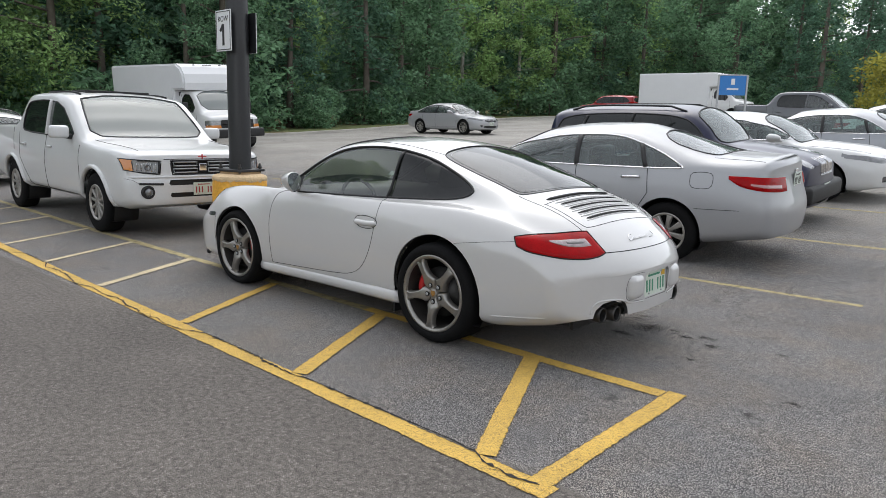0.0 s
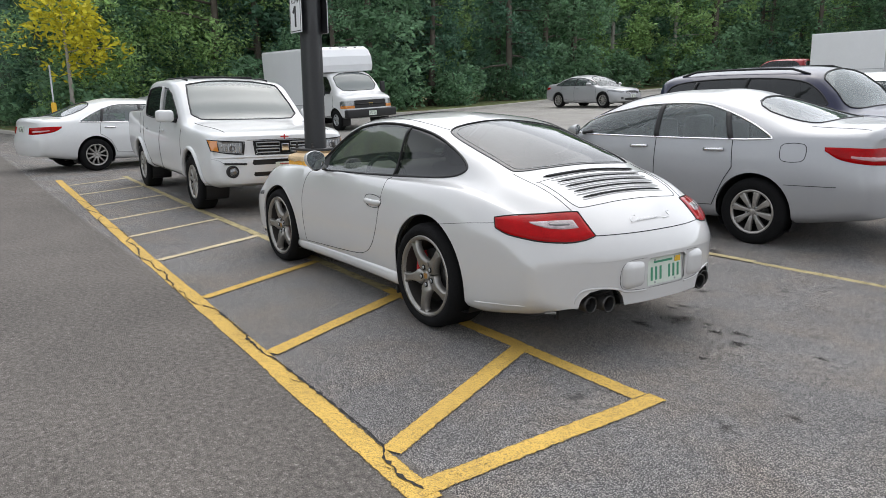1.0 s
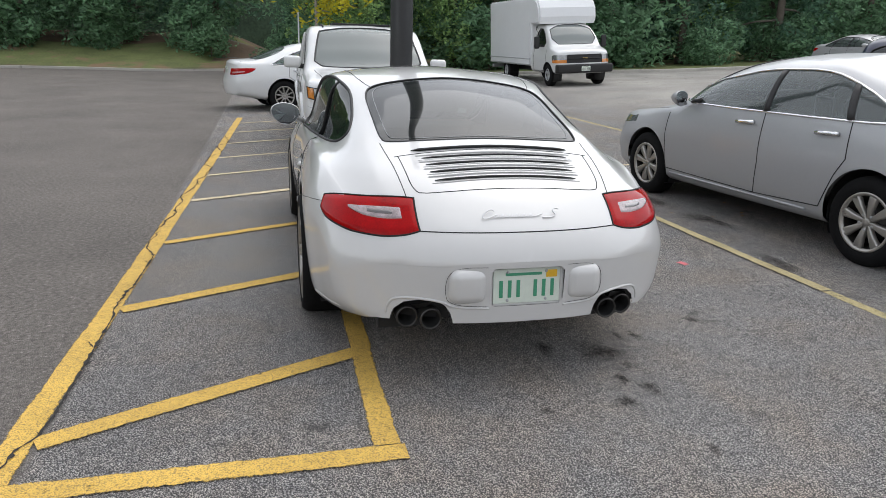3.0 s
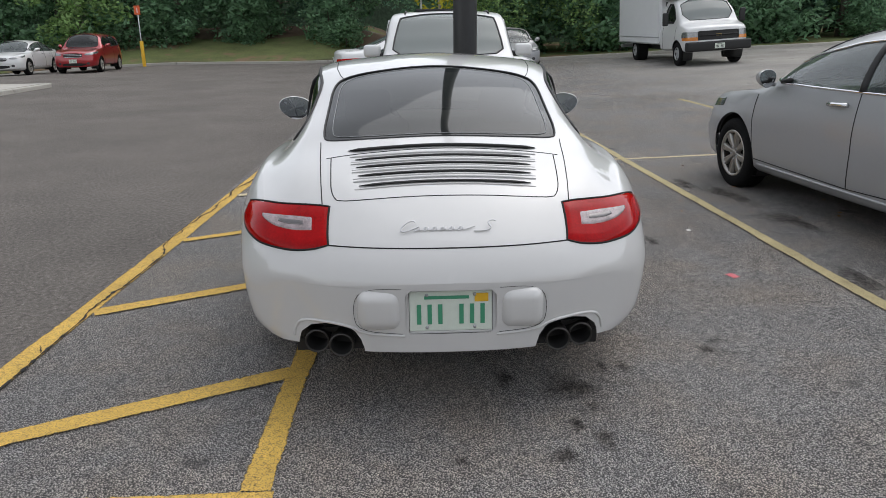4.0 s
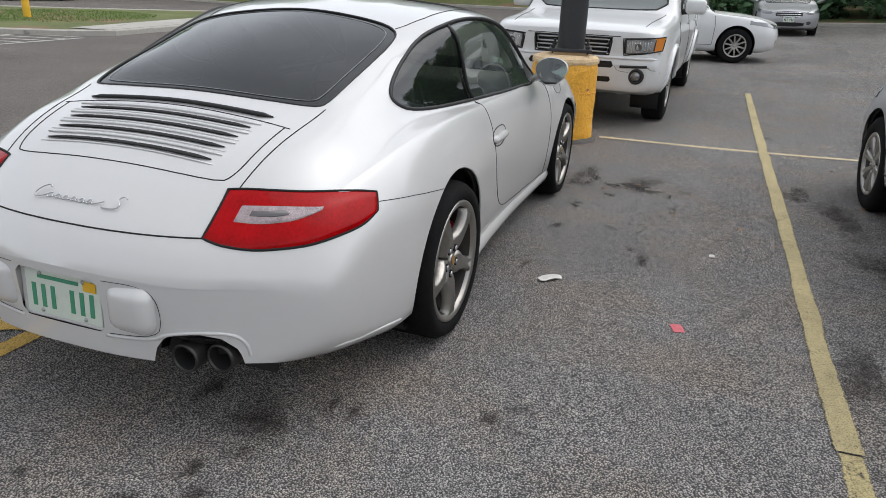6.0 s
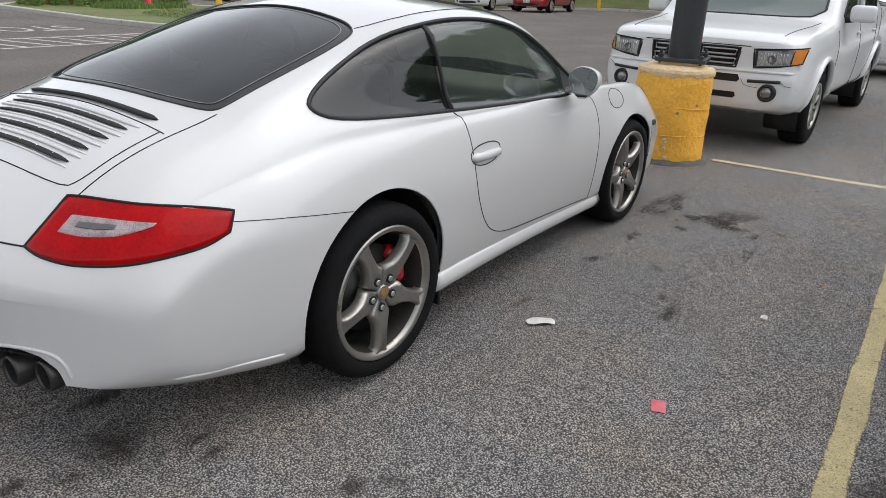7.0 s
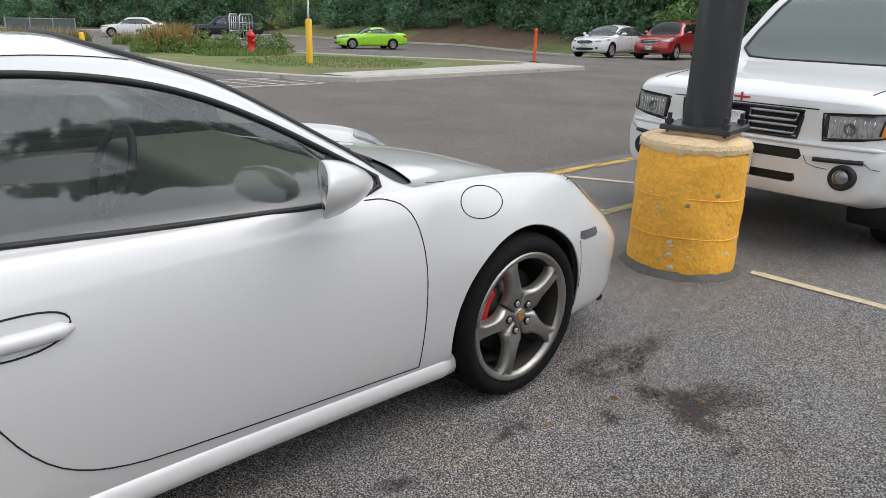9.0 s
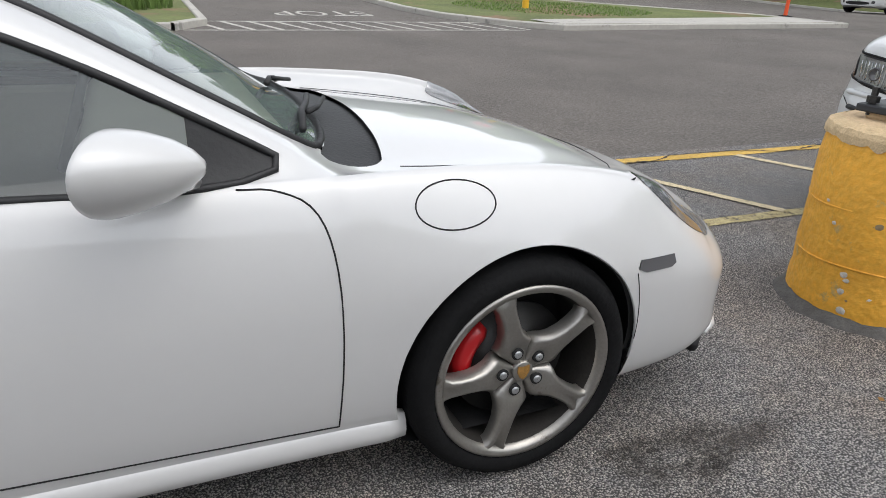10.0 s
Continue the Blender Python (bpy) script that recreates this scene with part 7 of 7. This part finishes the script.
    b = [bm.verts.new((x, w, z)) for x, z in outline]
    bm.faces.new(a), bm.faces.new(b[::-1])
    for i in range(len(outline)):
        j = (i + 1) % len(outline)
        bm.faces.new((a[i], b[i], b[j], a[j]))
    bmesh.ops.recalc_face_normals(bm, faces=bm.faces)
    bmesh.ops.bevel(bm, geom=[e for e in bm.edges if abs(e.verts[0].co.y - e.verts[1].co.y) < 0.01], offset=0.06, segments=3, affect="EDGES")
    part("load_box", bm, BOX_WHITE, car, "plain white load box")
    for y in (-0.5, -0.12, 0, 0.12, 0.5):
        part("marker_lamp", slab(1.74, 1.80, y - 0.035, y + 0.035, 2.84, 2.87, 0.008), LENS_SMOKE, car)
    for s in (1, -1):
        bars("side_rail", [[(2.3, s * 1.065, 0.66), (L, s * 1.065, 0.66)], [(2.3, s * 1.065, 0.86), (L, s * 1.065, 0.86)]], 0.02, STEEL, car)
        wheel(car, sf, s, h - 0.03, 0.37, 0.235, 0.2, "five2", STEEL, fine=False)
        wheel(car, sf + wb, s, h - 0.02, 0.37, 0.4, 0.2, "five2", STEEL, fine=False)
    part("chassis", slab(1.0, L - 0.1, -0.5, 0.5, 0.4, 0.62), PLASTIC, car)
    part("rear_bumper", slab(L - 0.05, L + 0.12, -0.95, 0.95, 0.42, 0.55, 0.02), STEEL, car)
    return car


BRASS = mat("gold_badge", (0.6, 0.42, 0.12), 0.3, metal=0.9)
BOX_WHITE = mat("white_box_panel", (0.72, 0.73, 0.74), 0.45, vary=0.03, scale=2)
box_truck(at_axle(-21.95, 13.5, 180, 0.85), "white box truck with a black bumper, parked by the verge")
box_truck(at_axle(-15.3, 44.5, 180, 0.85), "white box truck parked at the far end of the lot")


# ---- trees ----
def leaf_cloud(rng, centres, per, size):
    """Small bent leaf tufts round the given clump centres (x, y, z, radius)."""
    n = sum(int(per * c[3] ** 1.5) + 4 for c in centres)
    v, f = np.zeros((n * 4, 3)), []
    i = 0
    for cx, cy, cz, cr in centres:
        for _ in range(int(per * cr ** 1.5) + 4):
            d = rng.normal(size=3)
            d /= np.linalg.norm(d)
            p = np.array([cx, cy, cz]) + d * cr * rng.uniform(0.55, 1.05) * (1, 1, 0.75)
            t = rng.normal(size=3)
            t[2] *= 0.6
            t /= np.linalg.norm(t)
            b = np.cross(d + 0.6 * rng.normal(size=3), t)
            b /= max(np.linalg.norm(b), 1e-6)
            s = size * rng.uniform(0.6, 1.3)
            v[4 * i:4 * i + 4] = p - t * s, p + b * s * 0.45 - 0.1 * d * s, p + t * s, p - b * s * 0.45 - 0.1 * d * s
            f.append((4 * i, 4 * i + 1, 4 * i + 2, 4 * i + 3))
            i += 1
    return v[:4 * i], f


def tree_meshes(seed, H, spread, low, per=46, size=0.30, clumps=60, conifer=False):
    rng = np.random.default_rng(seed)
    lean = rng.normal(size=2) * 0.3
    trunk = [(lean[0] * t * t, lean[1] * t * t, H * 0.92 * t) for t in np.linspace(0, 1, 8)]
    r0 = 0.016 * H
    tv, tf = tube(trunk, [r0 * (1 - 0.85 * t) * (1.3 if t == 0 else 1) for t in np.linspace(0, 1, 8)], 7)
    tv, tf = list(tv), list(tf)
    centres = []
    for i in range(clumps):
        t = low + (1 - low) * (i + rng.uniform()) / clumps
        a = rng.uniform(0, 2 * math.pi)
        if conifer:
            reach = spread * (1.02 - t) ** 0.8 * rng.uniform(0.5, 1.0)
        else:
            reach = spread * math.sin(math.pi * min(0.97, 0.15 + 0.80 * t)) ** 0.6 * rng.uniform(0.3, 1.05)
        base = np.array([lean[0] * t * t, lean[1] * t * t, H * 0.92 * t * (0.96 if conifer else 0.88)])
        tip = base + np.array([math.cos(a) * reach, math.sin(a) * reach, (-0.06 if conifer else 0.10) * reach + rng.normal() * 0.2])
        centres.append((*tip, rng.uniform(0.55, 1.1) * (0.7 if conifer else 1.0) * (0.75 + 0.25 * spread / 3)))
        if i % 6 == 0:
            lv, lf = tube([base, (base + tip) / 2 + (0, 0, 0.1), tip], [r0 * 0.35 * (1.1 - t), r0 * 0.2, 0.01], 5)
            tf += [tuple(k + len(tv) for k in q) for q in lf]
            tv += list(lv)
    cv, cf = leaf_cloud(rng, centres, per, size)
    return data("trunk", tv, tf), data("crown", cv, cf, False)


def plant(name, kind, x, y, turn, scale, bark, foliage, label, group="trees of the wood", z=None):
    trunk, crown = kind
    m = pose(x, y, lie(x, y) + 0.1 if z is None else z, 0, 0, turn) @ Matrix.Scale(scale, 4)
    ob = thing(name, m, label, "tree", group)
    link("trunk", trunk, bark, ob)
    link("crown", crown, foliage, ob)
    return ob


KINDS = []
for i in range(4):
    t, c = tree_meshes(10 + i, 12 + 1.5 * i, 3.3, 0.05, 104, 0.16, 92)
    KINDS.append((t, c, (BARK, BIRCH, BARK, BARK)[i], (LEAF, LEAF_LIGHT, LEAF, LEAF_DARK)[i], ("tall broadleaf tree with a full green crown", "slender pale-barked tree with light green leaves", "spreading green broadleaf tree at the wood's edge", "dark green broadleaf tree deep in the wood")[i]))
for i in range(2):
    t, c = tree_meshes(30 + i, 15 + 2 * i, 2.8, 0.06, 100, 0.16, 120, True)
    KINDS.append((t, c, BARK, LEAF_DARK, "tall dark pine in the wood"))
FAR_KINDS = [(*tree_meshes(60 + i, 13.5 + i, 3.4, 0.05, 74, 0.18, 84), BARK, (LEAF, LEAF_DARK, LEAF_LIGHT)[i], "broadleaf tree standing deeper in the wood") for i in range(3)]
NEAR_KINDS = [(*tree_meshes(90 + i, 12.5 + i, 3.3, 0.04, 250, 0.095, 90), BARK, (LEAF, LEAF_LIGHT)[i], ("full green broadleaf tree at the edge of the wood", "light green broadleaf tree at the edge of the wood")[i]) for i in range(2)]
BUSH = [tree_meshes(50 + i, 3.2, 1.9, 0.0, 70, 0.17, 34) for i in range(3)]
rng = random.Random(8)
edge = dense(WOOD_EDGE, 3.5, False)
dirs = np.gradient(edge, axis=0)
dirs /= np.linalg.norm(dirs, axis=1, keepdims=True)
out = np.stack([dirs[:, 1], -dirs[:, 0]], 1)


def grow(kind, x, y, scale):
    t, c, bark, fol, label = kind
    plant("tree", (t, c), x, y, rng.uniform(0, 360), scale, bark, fol, label)


for kind, x, y, scale in ((KINDS[4], -16.6, 60.5, 0.82), (KINDS[5], -14.4, 59.0, 0.84), (KINDS[4], -12.2, 61.5, 0.74), (KINDS[2], -20.2, 57.5, 0.72), (KINDS[0], -8.5, 66.0, 0.62)):
    grow(kind, x, y, scale)
for i, (p, o) in enumerate(zip(edge, out)):
    deep = 4.5 if p[1] > 2 else 7.5
    for row, gap in enumerate((0.0, 3.4, 7.5)):
        if row >= 2 and ((i + row) % 2 or p[1] < -38 or p[1] > 62) or p[1] > 82 or p[1] < -78:
            continue
        q = p + o * (deep + gap + rng.uniform(-1.3, 1.3)) + dirs[i] * rng.uniform(-1.2, 1.2)
        kind = KINDS[rng.choice((0, 1, 2, 2, 4))] if row == 0 else FAR_KINDS[rng.randrange(3)] if row == 1 else FAR_KINDS[rng.randrange(3)]
        if math.hypot(q[0], q[1]) < 37:
            kind = NEAR_KINDS[rng.randrange(2)]
        grow(kind, q[0], q[1], (rng.uniform(0.85, 1.15) + 0.09 * row) * (0.70 if q[1] > 40 and q[0] > -0.15 * q[1] else 0.92 if q[1] > 40 and q[0] > -0.28 * q[1] else 1.0))
    for _ in range(2):
        q = p + o * (deep - 1.4 + rng.uniform(-0.9, 1.2)) + dirs[i] * rng.uniform(-1.6, 1.6)
        t, c = BUSH[rng.randrange(3)]
        plant("shrub", (t, c), q[0], q[1], rng.uniform(0, 360), rng.uniform(0.5, 1.1), BARK, rng.choice((LEAF, LEAF, LEAF_LIGHT)), "leafy green shrub at the foot of the wood", "shrubs along the wood")


# ---- small tree, signs and small things ----
def young_tree(x, y):
    k = tree_meshes(77, 6.2, 1.8, 0.5, 60, 0.14, 34)
    return plant("young_tree", k, x, y, 20, 1.0, BIRCH, LEAF_GOLD, "young tree with yellowing leaves on the verge", "")


young_tree(-29.8, 5.4)
plant("yellowing_tree", tree_meshes(78, 4.6, 2.3, 0.1, 60, 0.17, 40), -9.2, 56.0, 0, 1.0, BARK, leaf("yellow_green_leaves", (0.34, 0.33, 0.07)), "low tree with yellow-green leaves at the lot's far end", "")


def sleeve_pole(x, y, label, face=None, h=2.6):
    """A steel sign post in a yellow bollard sleeve."""
    ob = thing("sign_post", pose(x, y, lie(x, y)), label, "sign post")
    link("bollard_sleeve", data("bollard_sleeve", *lathe([(0.09, 0.0), (0.09, 1.25), (0.06, 1.29), (0.001, 1.29)], 20)), BOLLARD, ob, "yellow plastic sleeve")
    link("post", data("post", *lathe([(0.03, 1.25), (0.03, h), (0.001, h)], 12)), STEEL, ob)
    if face == "stop":
        v = [(0.36 * math.cos(radians(22.5 + 45 * k)), 0.36 * math.sin(radians(22.5 + 45 * k))) for k in range(8)]
        bm = bmesh.new()
        bm.faces.new([bm.verts.new((a, b, 0.0)) for a, b in v])
        r = bmesh.ops.extrude_face_region(bm, geom=list(bm.faces))
        for g in r["geom"]:
            if isinstance(g, bmesh.types.BMVert):
                g.co.z += 0.006
        sg = part("sign_panel", slab(-0.40, 0.40, -0.40, 0.40, -0.008, 0.0, 0.003), SIGN_WHITE, ob)
        sg.matrix_local = pose(0, 0, h - 0.1) @ Matrix.Rotation(radians(150), 4, "Z") @ Matrix.Rotation(radians(90), 4, "X")
        part("stop_face", bm, SIGN_RED, sg, "red octagonal stop face")
    elif face == "row":
        sg = part("sign_panel", slab(-0.15, 0.15, -0.22, 0.22, -0.004, 0.004, 0.003), SIGN_ORANGE, ob)
        sg.matrix_local = pose(0.04, 0, h - 0.2) @ Matrix.Rotation(radians(90), 4, "Z") @ Matrix.Rotation(radians(90), 4, "X")
        part("sign_bar", slab(-0.02, 0.02, -0.12, 0.10, 0.004, 0.006), SIGN_WHITE, sg)
    return ob


SIGN_ORANGE = mat("orange_sign_sheet", (0.75, 0.12, 0.03), 0.45)
sleeve_pole(-28.7, 4.6, "steel post in a yellow sleeve on the verge")
sleeve_pole(-38.0, -9.8, "post in a yellow sleeve with a small orange sign", "row", 3.0)
sleeve_pole(-14.5, -10.9, "stop sign on a steel post in a yellow sleeve", "stop", 2.6)


def delineator(x, y):
    ob = thing("delineator_post", pose(x, y, lie(x, y) + 0.10), "orange plastic delineator post on a black foot", "traffic post")
    link("post", data("post", *lathe([(0.055, 0.03), (0.05, 0.5), (0.05, 1.0), (0.06, 1.02), (0.045, 1.1), (0.001, 1.1)], 16)), ORANGE, ob)
    link("foot", data("foot", *lathe([(0.2, 0.0), (0.19, 0.03), (0.06, 0.05)], 20)), RUBBER, ob)
    return ob


delineator(-21.9, -8.9)


def hydrant(x, y):
    ob = thing("fire_hydrant", pose(x, y, lie(x, y) + 0.1), "red fire hydrant standing in long grass", "hydrant")
    link("barrel", data("barrel", *lathe([(0.16, 0), (0.16, 0.05), (0.11, 0.07), (0.11, 0.55), (0.14, 0.56), (0.14, 0.6), (0.11, 0.66), (0.05, 0.72), (0.03, 0.78), (0.001, 0.78)], 20)), SIGN_RED, ob)
    for s in (1, -1):
        bars("outlet", [[(0, s * 0.1, 0.42), (0, s * 0.19, 0.42)]], 0.06, SIGN_RED, ob, n=10)
    return ob


hydrant(-15.0, -15.2)


def blue_sign(x, y):
    ob = thing("parking_sign", pose(x, y, lie(x, y), 0, 0, 35), "blue accessible-parking sign on two steel posts", "sign")
    for s in (-1, 1):
        part("post", slab(s * 0.40 - 0.025, s * 0.40 + 0.025, -0.025, 0.025, 0, 2.3, 0.005), STEEL, ob)
    sg = part("sign_panel", slab(-0.37, 0.37, -0.02, 0.02, 1.72, 2.27, 0.01), SIGN_BLUE, ob)
    bars("sign_frame", [[(-0.39, 0, 1.72), (-0.39, 0, 2.27), (-0.36, 0, 2.29), (0.36, 0, 2.29), (0.39, 0, 2.27), (0.39, 0, 1.72)]], 0.022, STEEL, sg)
    part("sign_symbol", slab(-0.05, 0.05, -0.026, -0.02, 2.02, 2.19), SIGN_WHITE, sg)
    part("sign_bar", slab(-0.16, 0.16, -0.026, -0.02, 1.87, 1.92), SIGN_WHITE, sg)
    return ob


blue_sign(-7.5, 21.2)


def cart_corral(x, y):
    ob = thing("cart_corral", pose(x, y, lie(x, y), 0, 0, 40), "galvanised steel cart corral with two hooped frames", "cart corral")
    for k, w in ((0, 1.5), (1, 0.9)):
        hoop = [(1.7 * k, 0, 0), (1.7 * k, 0, 1.45), (1.7 * k + 0.1, 0, 1.55), (1.7 * k + w - 0.1, 0, 1.55), (1.7 * k + w, 0, 1.45), (1.7 * k + w, 0, 0)]
        bars("hoop", [hoop], 0.035, STEEL, ob)
        for z in (0.5, 0.85, 1.2):
            bars("rail", [[(1.7 * k, 0, z), (1.7 * k + w, 0, z)]], 0.022, STEEL, ob)
        for i in range(1, 4):
            bars("bar", [[(1.7 * k + w * i / 4, 0, 0.2), (1.7 * k + w * i / 4, 0, 1.5)]], 0.015, STEEL, ob)
    return ob


cart_corral(-20.3, -25.0)


def tuft(x, y, rx, ry, n, h, material, name, label, seed):
    """Standing blades of grass or weed over a patch."""
    rng = np.random.default_rng(seed)
    v, f = [], []
    for i in range(n):
        a, r = rng.uniform(0, 6.283), math.sqrt(rng.uniform())
        px, py = x + rx * r * math.cos(a), y + ry * r * math.sin(a)
        z = lie(px, py) + 0.09
        b = rng.uniform(0, 6.283)
        d = np.array([math.cos(b), math.sin(b)])
        k = h * rng.uniform(0.5, 1.1)
        w = 0.02 + 0.02 * h
        lean = rng.normal(size=2) * 0.2 * k
        v += [(px - d[1] * w, py + d[0] * w, z), (px + d[1] * w, py - d[0] * w, z), (px + lean[0], py + lean[1], z + k)]
        f.append((3 * i, 3 * i + 1, 3 * i + 2))
    return tagged(link(name, data(name, v, f, False), material), label, "grass", kind="stuff")


tuft(-1, -10, 4.5, 2.0, 5000, 0.6, WEED, "long_grass", "long green weeds on the planted island", 1)


def weed_bed(x, y, rx, ry, n, h, seed):
    """Leafy weeds of uneven height in loose clumps."""
    r = np.random.default_rng(seed)
    cs = []
    for _ in range(n):
        a, q = r.uniform(0, 6.283), math.sqrt(r.uniform())
        px, py = x + rx * q * math.cos(a), y + ry * q * math.sin(a)
        top = h * r.uniform(0.25, 1.0)
        cs += [(px + r.normal() * 0.08, py + r.normal() * 0.08, lie(px, py) + 0.1 + top * t, 0.10 + 0.10 * (1 - t)) for t in (0.15, 0.5, 0.9)]
    v, f = leaf_cloud(r, cs, 330, 0.055)
    return tagged(link("weeds", data("weeds", v, f, False), WEED), "loose green weeds growing by the hydrant", "weeds", kind="stuff")


weed_bed(-13.7, -16.9, 2.1, 1.2, 90, 0.75, 2)
weed_bed(-16.2, -15.9, 0.8, 0.7, 26, 1.15, 6)
tuft(-14.6, -15.0, 1.6, 0.9, 900, 0.22, WEED, "grass_tuft", "rough short grass round the hydrant", 7)
tuft(-13.2, -17.4, 0.8, 0.6, 700, 0.95, STRAW, "straw_grass", "dry straw-coloured grass beside the weeds", 9)
PLUME = leaf("pinkish_grass_plume", (0.36, 0.26, 0.15))
for i, (gx, gy, rx, ry) in enumerate(((-9.6, -23.6, 1.1, 0.6), (-11.6, -23.9, 1.1, 0.6), (-17.1, -28.8, 2.0, 0.9))):
    tuft(gx, gy, rx, ry, 1500, 0.5, WEED, "long_grass", "long green grass along the far kerb", 31 + i)
    tuft(gx, gy, rx, ry, 500, 0.68, PLUME, "plumed_grass", "pinkish dry grass plumes over green blades", 41 + i)


def mesh_enclosure(x, y, turn, length, high):
    """A screened fence on posts with a top rail."""
    ob = thing("fence", pose(x, y, lie(x, y), 0, 0, turn), "low chain-link fence with dark grey-green screening", "fence")
    for k in range(4):
        px = k * length / 3
        link("post", data("post", [(a + px, b, c) for a, b, c in lathe([(0.04, 0.0), (0.04, high + 0.05), (0.001, high + 0.06)], 10)[0]], lathe([(0.04, 0.0), (0.04, high + 0.05), (0.001, high + 0.06)], 10)[1]), FENCE_STEEL, ob)
        if k < 3:
            part("screen_panel", slab(px + 0.03, px + length / 3 - 0.03, -0.012, 0.012, 0.08, high - 0.03, 0.003), SCREEN, ob, "grey-green mesh screening")
    link("top_rail", data("top_rail", *tube([(0, 0, high), (length / 2, 0, high), (length, 0, high)], 0.035, 8)), FENCE_STEEL, ob)
    return ob


FENCE_STEEL = mat("weathered_fence_steel", (0.16, 0.17, 0.17), 0.6, metal=0.3, vary=0.2)
SCREEN = mat("grey_green_screen", (0.075, 0.095, 0.09), 0.8, vary=0.25)
mesh_enclosure(-11.8, -33.4, 193, 3.4, 1.25)
far_post = thing("bollard", pose(-12.1, -23.0, lie(-12.1, -23.0)), "short yellow bollard beside the far grass", "bollard")
link("bollard_sleeve", data("bollard_sleeve", *lathe([(0.10, 0.0), (0.10, 0.50), (0.07, 0.55), (0.001, 0.56)], 16)), BOLLARD, far_post)
tuft(2, -12, 5, 3, 4000, 1.5, STRAW, "ornamental_grass", "tall straw-coloured ornamental grass", 3)
tuft(-15.5, -11.2, 2.8, 2.6, 3500, 0.06, WEED, "island_grass", "short rough grass on the island", 4)


def litter(x, y, w, d, h, material, label, turn, name="litter"):
    rng = np.random.default_rng(int(abs(x * 100)))
    v, f = [], []
    n = 6
    for i in range(n):
        for j in range(n):
            a, b = i / (n - 1) - 0.5, j / (n - 1) - 0.5
            v.append((a * w * (1 - 0.4 * b * b), b * d, h * max(0.1, 1 - 2.2 * (a * a + b * b)) + 0.4 * h * rng.uniform()))
    f = [(i * n + j, (i + 1) * n + j, (i + 1) * n + j + 1, i * n + j + 1) for i in range(n - 1) for j in range(n - 1)]
    ob = link(name, data(name, v, f), material)
    ob.matrix_world = pose(x, y, lie(x, y) + 0.003, 0, 0, turn)
    return tagged(ob, label, "litter")


LITTER_WHITE = mat("crumpled_wrapper", (0.6, 0.58, 0.54), 0.5, vary=0.3, scale=30)
LITTER_RED = mat("red_wrapper", (0.6, 0.12, 0.14), 0.5, vary=0.3, scale=30)
litter(-3.73, 5.37, 0.13, 0.05, 0.02, LITTER_WHITE, "crumpled pale wrapper on the asphalt", -50)
litter(-3.42, 6.02, 0.08, 0.05, 0.012, LITTER_RED, "small red and white wrapper on the asphalt", 20)
litter(-4.45, 6.15, 0.04, 0.03, 0.008, LITTER_WHITE, "tiny scrap of paper on the asphalt", 0)


def fallen_leaves():
    """Small dry leaves blown over the bays by the pole."""
    rng = np.random.default_rng(41)
    v, f = [], []
    for i in range(60):
        x, y, a, s = rng.uniform(-8.2, -4.6), rng.uniform(5.2, 8.2), rng.uniform(0, 6.28), rng.uniform(0.008, 0.02)
        d, e = np.array([math.cos(a), math.sin(a), 0]) * s, np.array([-math.sin(a), math.cos(a), 0.5]) * s * 0.55
        p = np.array([x, y, lie(x, y) + 0.008])
        v += [p - d, p - e, p + d, p + e]
        f.append((4 * i, 4 * i + 1, 4 * i + 2, 4 * i + 3))
    return tagged(link("fallen_leaves", data("fallen_leaves", v, f, False), leaf("dry_leaf_brown", (0.34, 0.18, 0.06))), "small dry leaves scattered on the asphalt", "leaves", kind="stuff")


fallen_leaves()


# ---- what closes the place: a shade-coloured sheet behind the wood, a plain shop wall across the aisle ----
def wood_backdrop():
    # The shade deep among the trees is put into this sheet's dark colour.
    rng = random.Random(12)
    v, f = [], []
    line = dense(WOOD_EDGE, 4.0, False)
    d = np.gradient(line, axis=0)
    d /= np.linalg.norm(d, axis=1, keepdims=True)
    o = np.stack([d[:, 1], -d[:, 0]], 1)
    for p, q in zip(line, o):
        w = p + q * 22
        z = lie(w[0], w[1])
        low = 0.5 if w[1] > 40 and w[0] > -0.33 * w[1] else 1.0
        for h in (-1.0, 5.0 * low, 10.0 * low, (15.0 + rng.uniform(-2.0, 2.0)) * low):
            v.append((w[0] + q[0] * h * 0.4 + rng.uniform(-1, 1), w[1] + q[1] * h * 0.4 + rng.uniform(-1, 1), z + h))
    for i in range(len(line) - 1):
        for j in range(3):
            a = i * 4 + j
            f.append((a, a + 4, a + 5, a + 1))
    return tagged(link("backdrop", data("backdrop", v, f), mat("deep_wood_shade", (0.06, 0.095, 0.058), 0.95, vary=0.6, scale=0.5, bump=1.0, bump_scale=3)), "dark sheet behind the trees, coloured as the wood's shade", "backdrop", kind="structure")


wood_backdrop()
tagged(part("wall_east", slab(26, 26.6, -24, 40, -0.5, 6.5, 0.02), mat("shop_wall_render", (0.42, 0.38, 0.33), 0.85, vary=0.08, scale=0.6), None), "plain beige wall of the shop across the aisle", "wall", kind="structure")
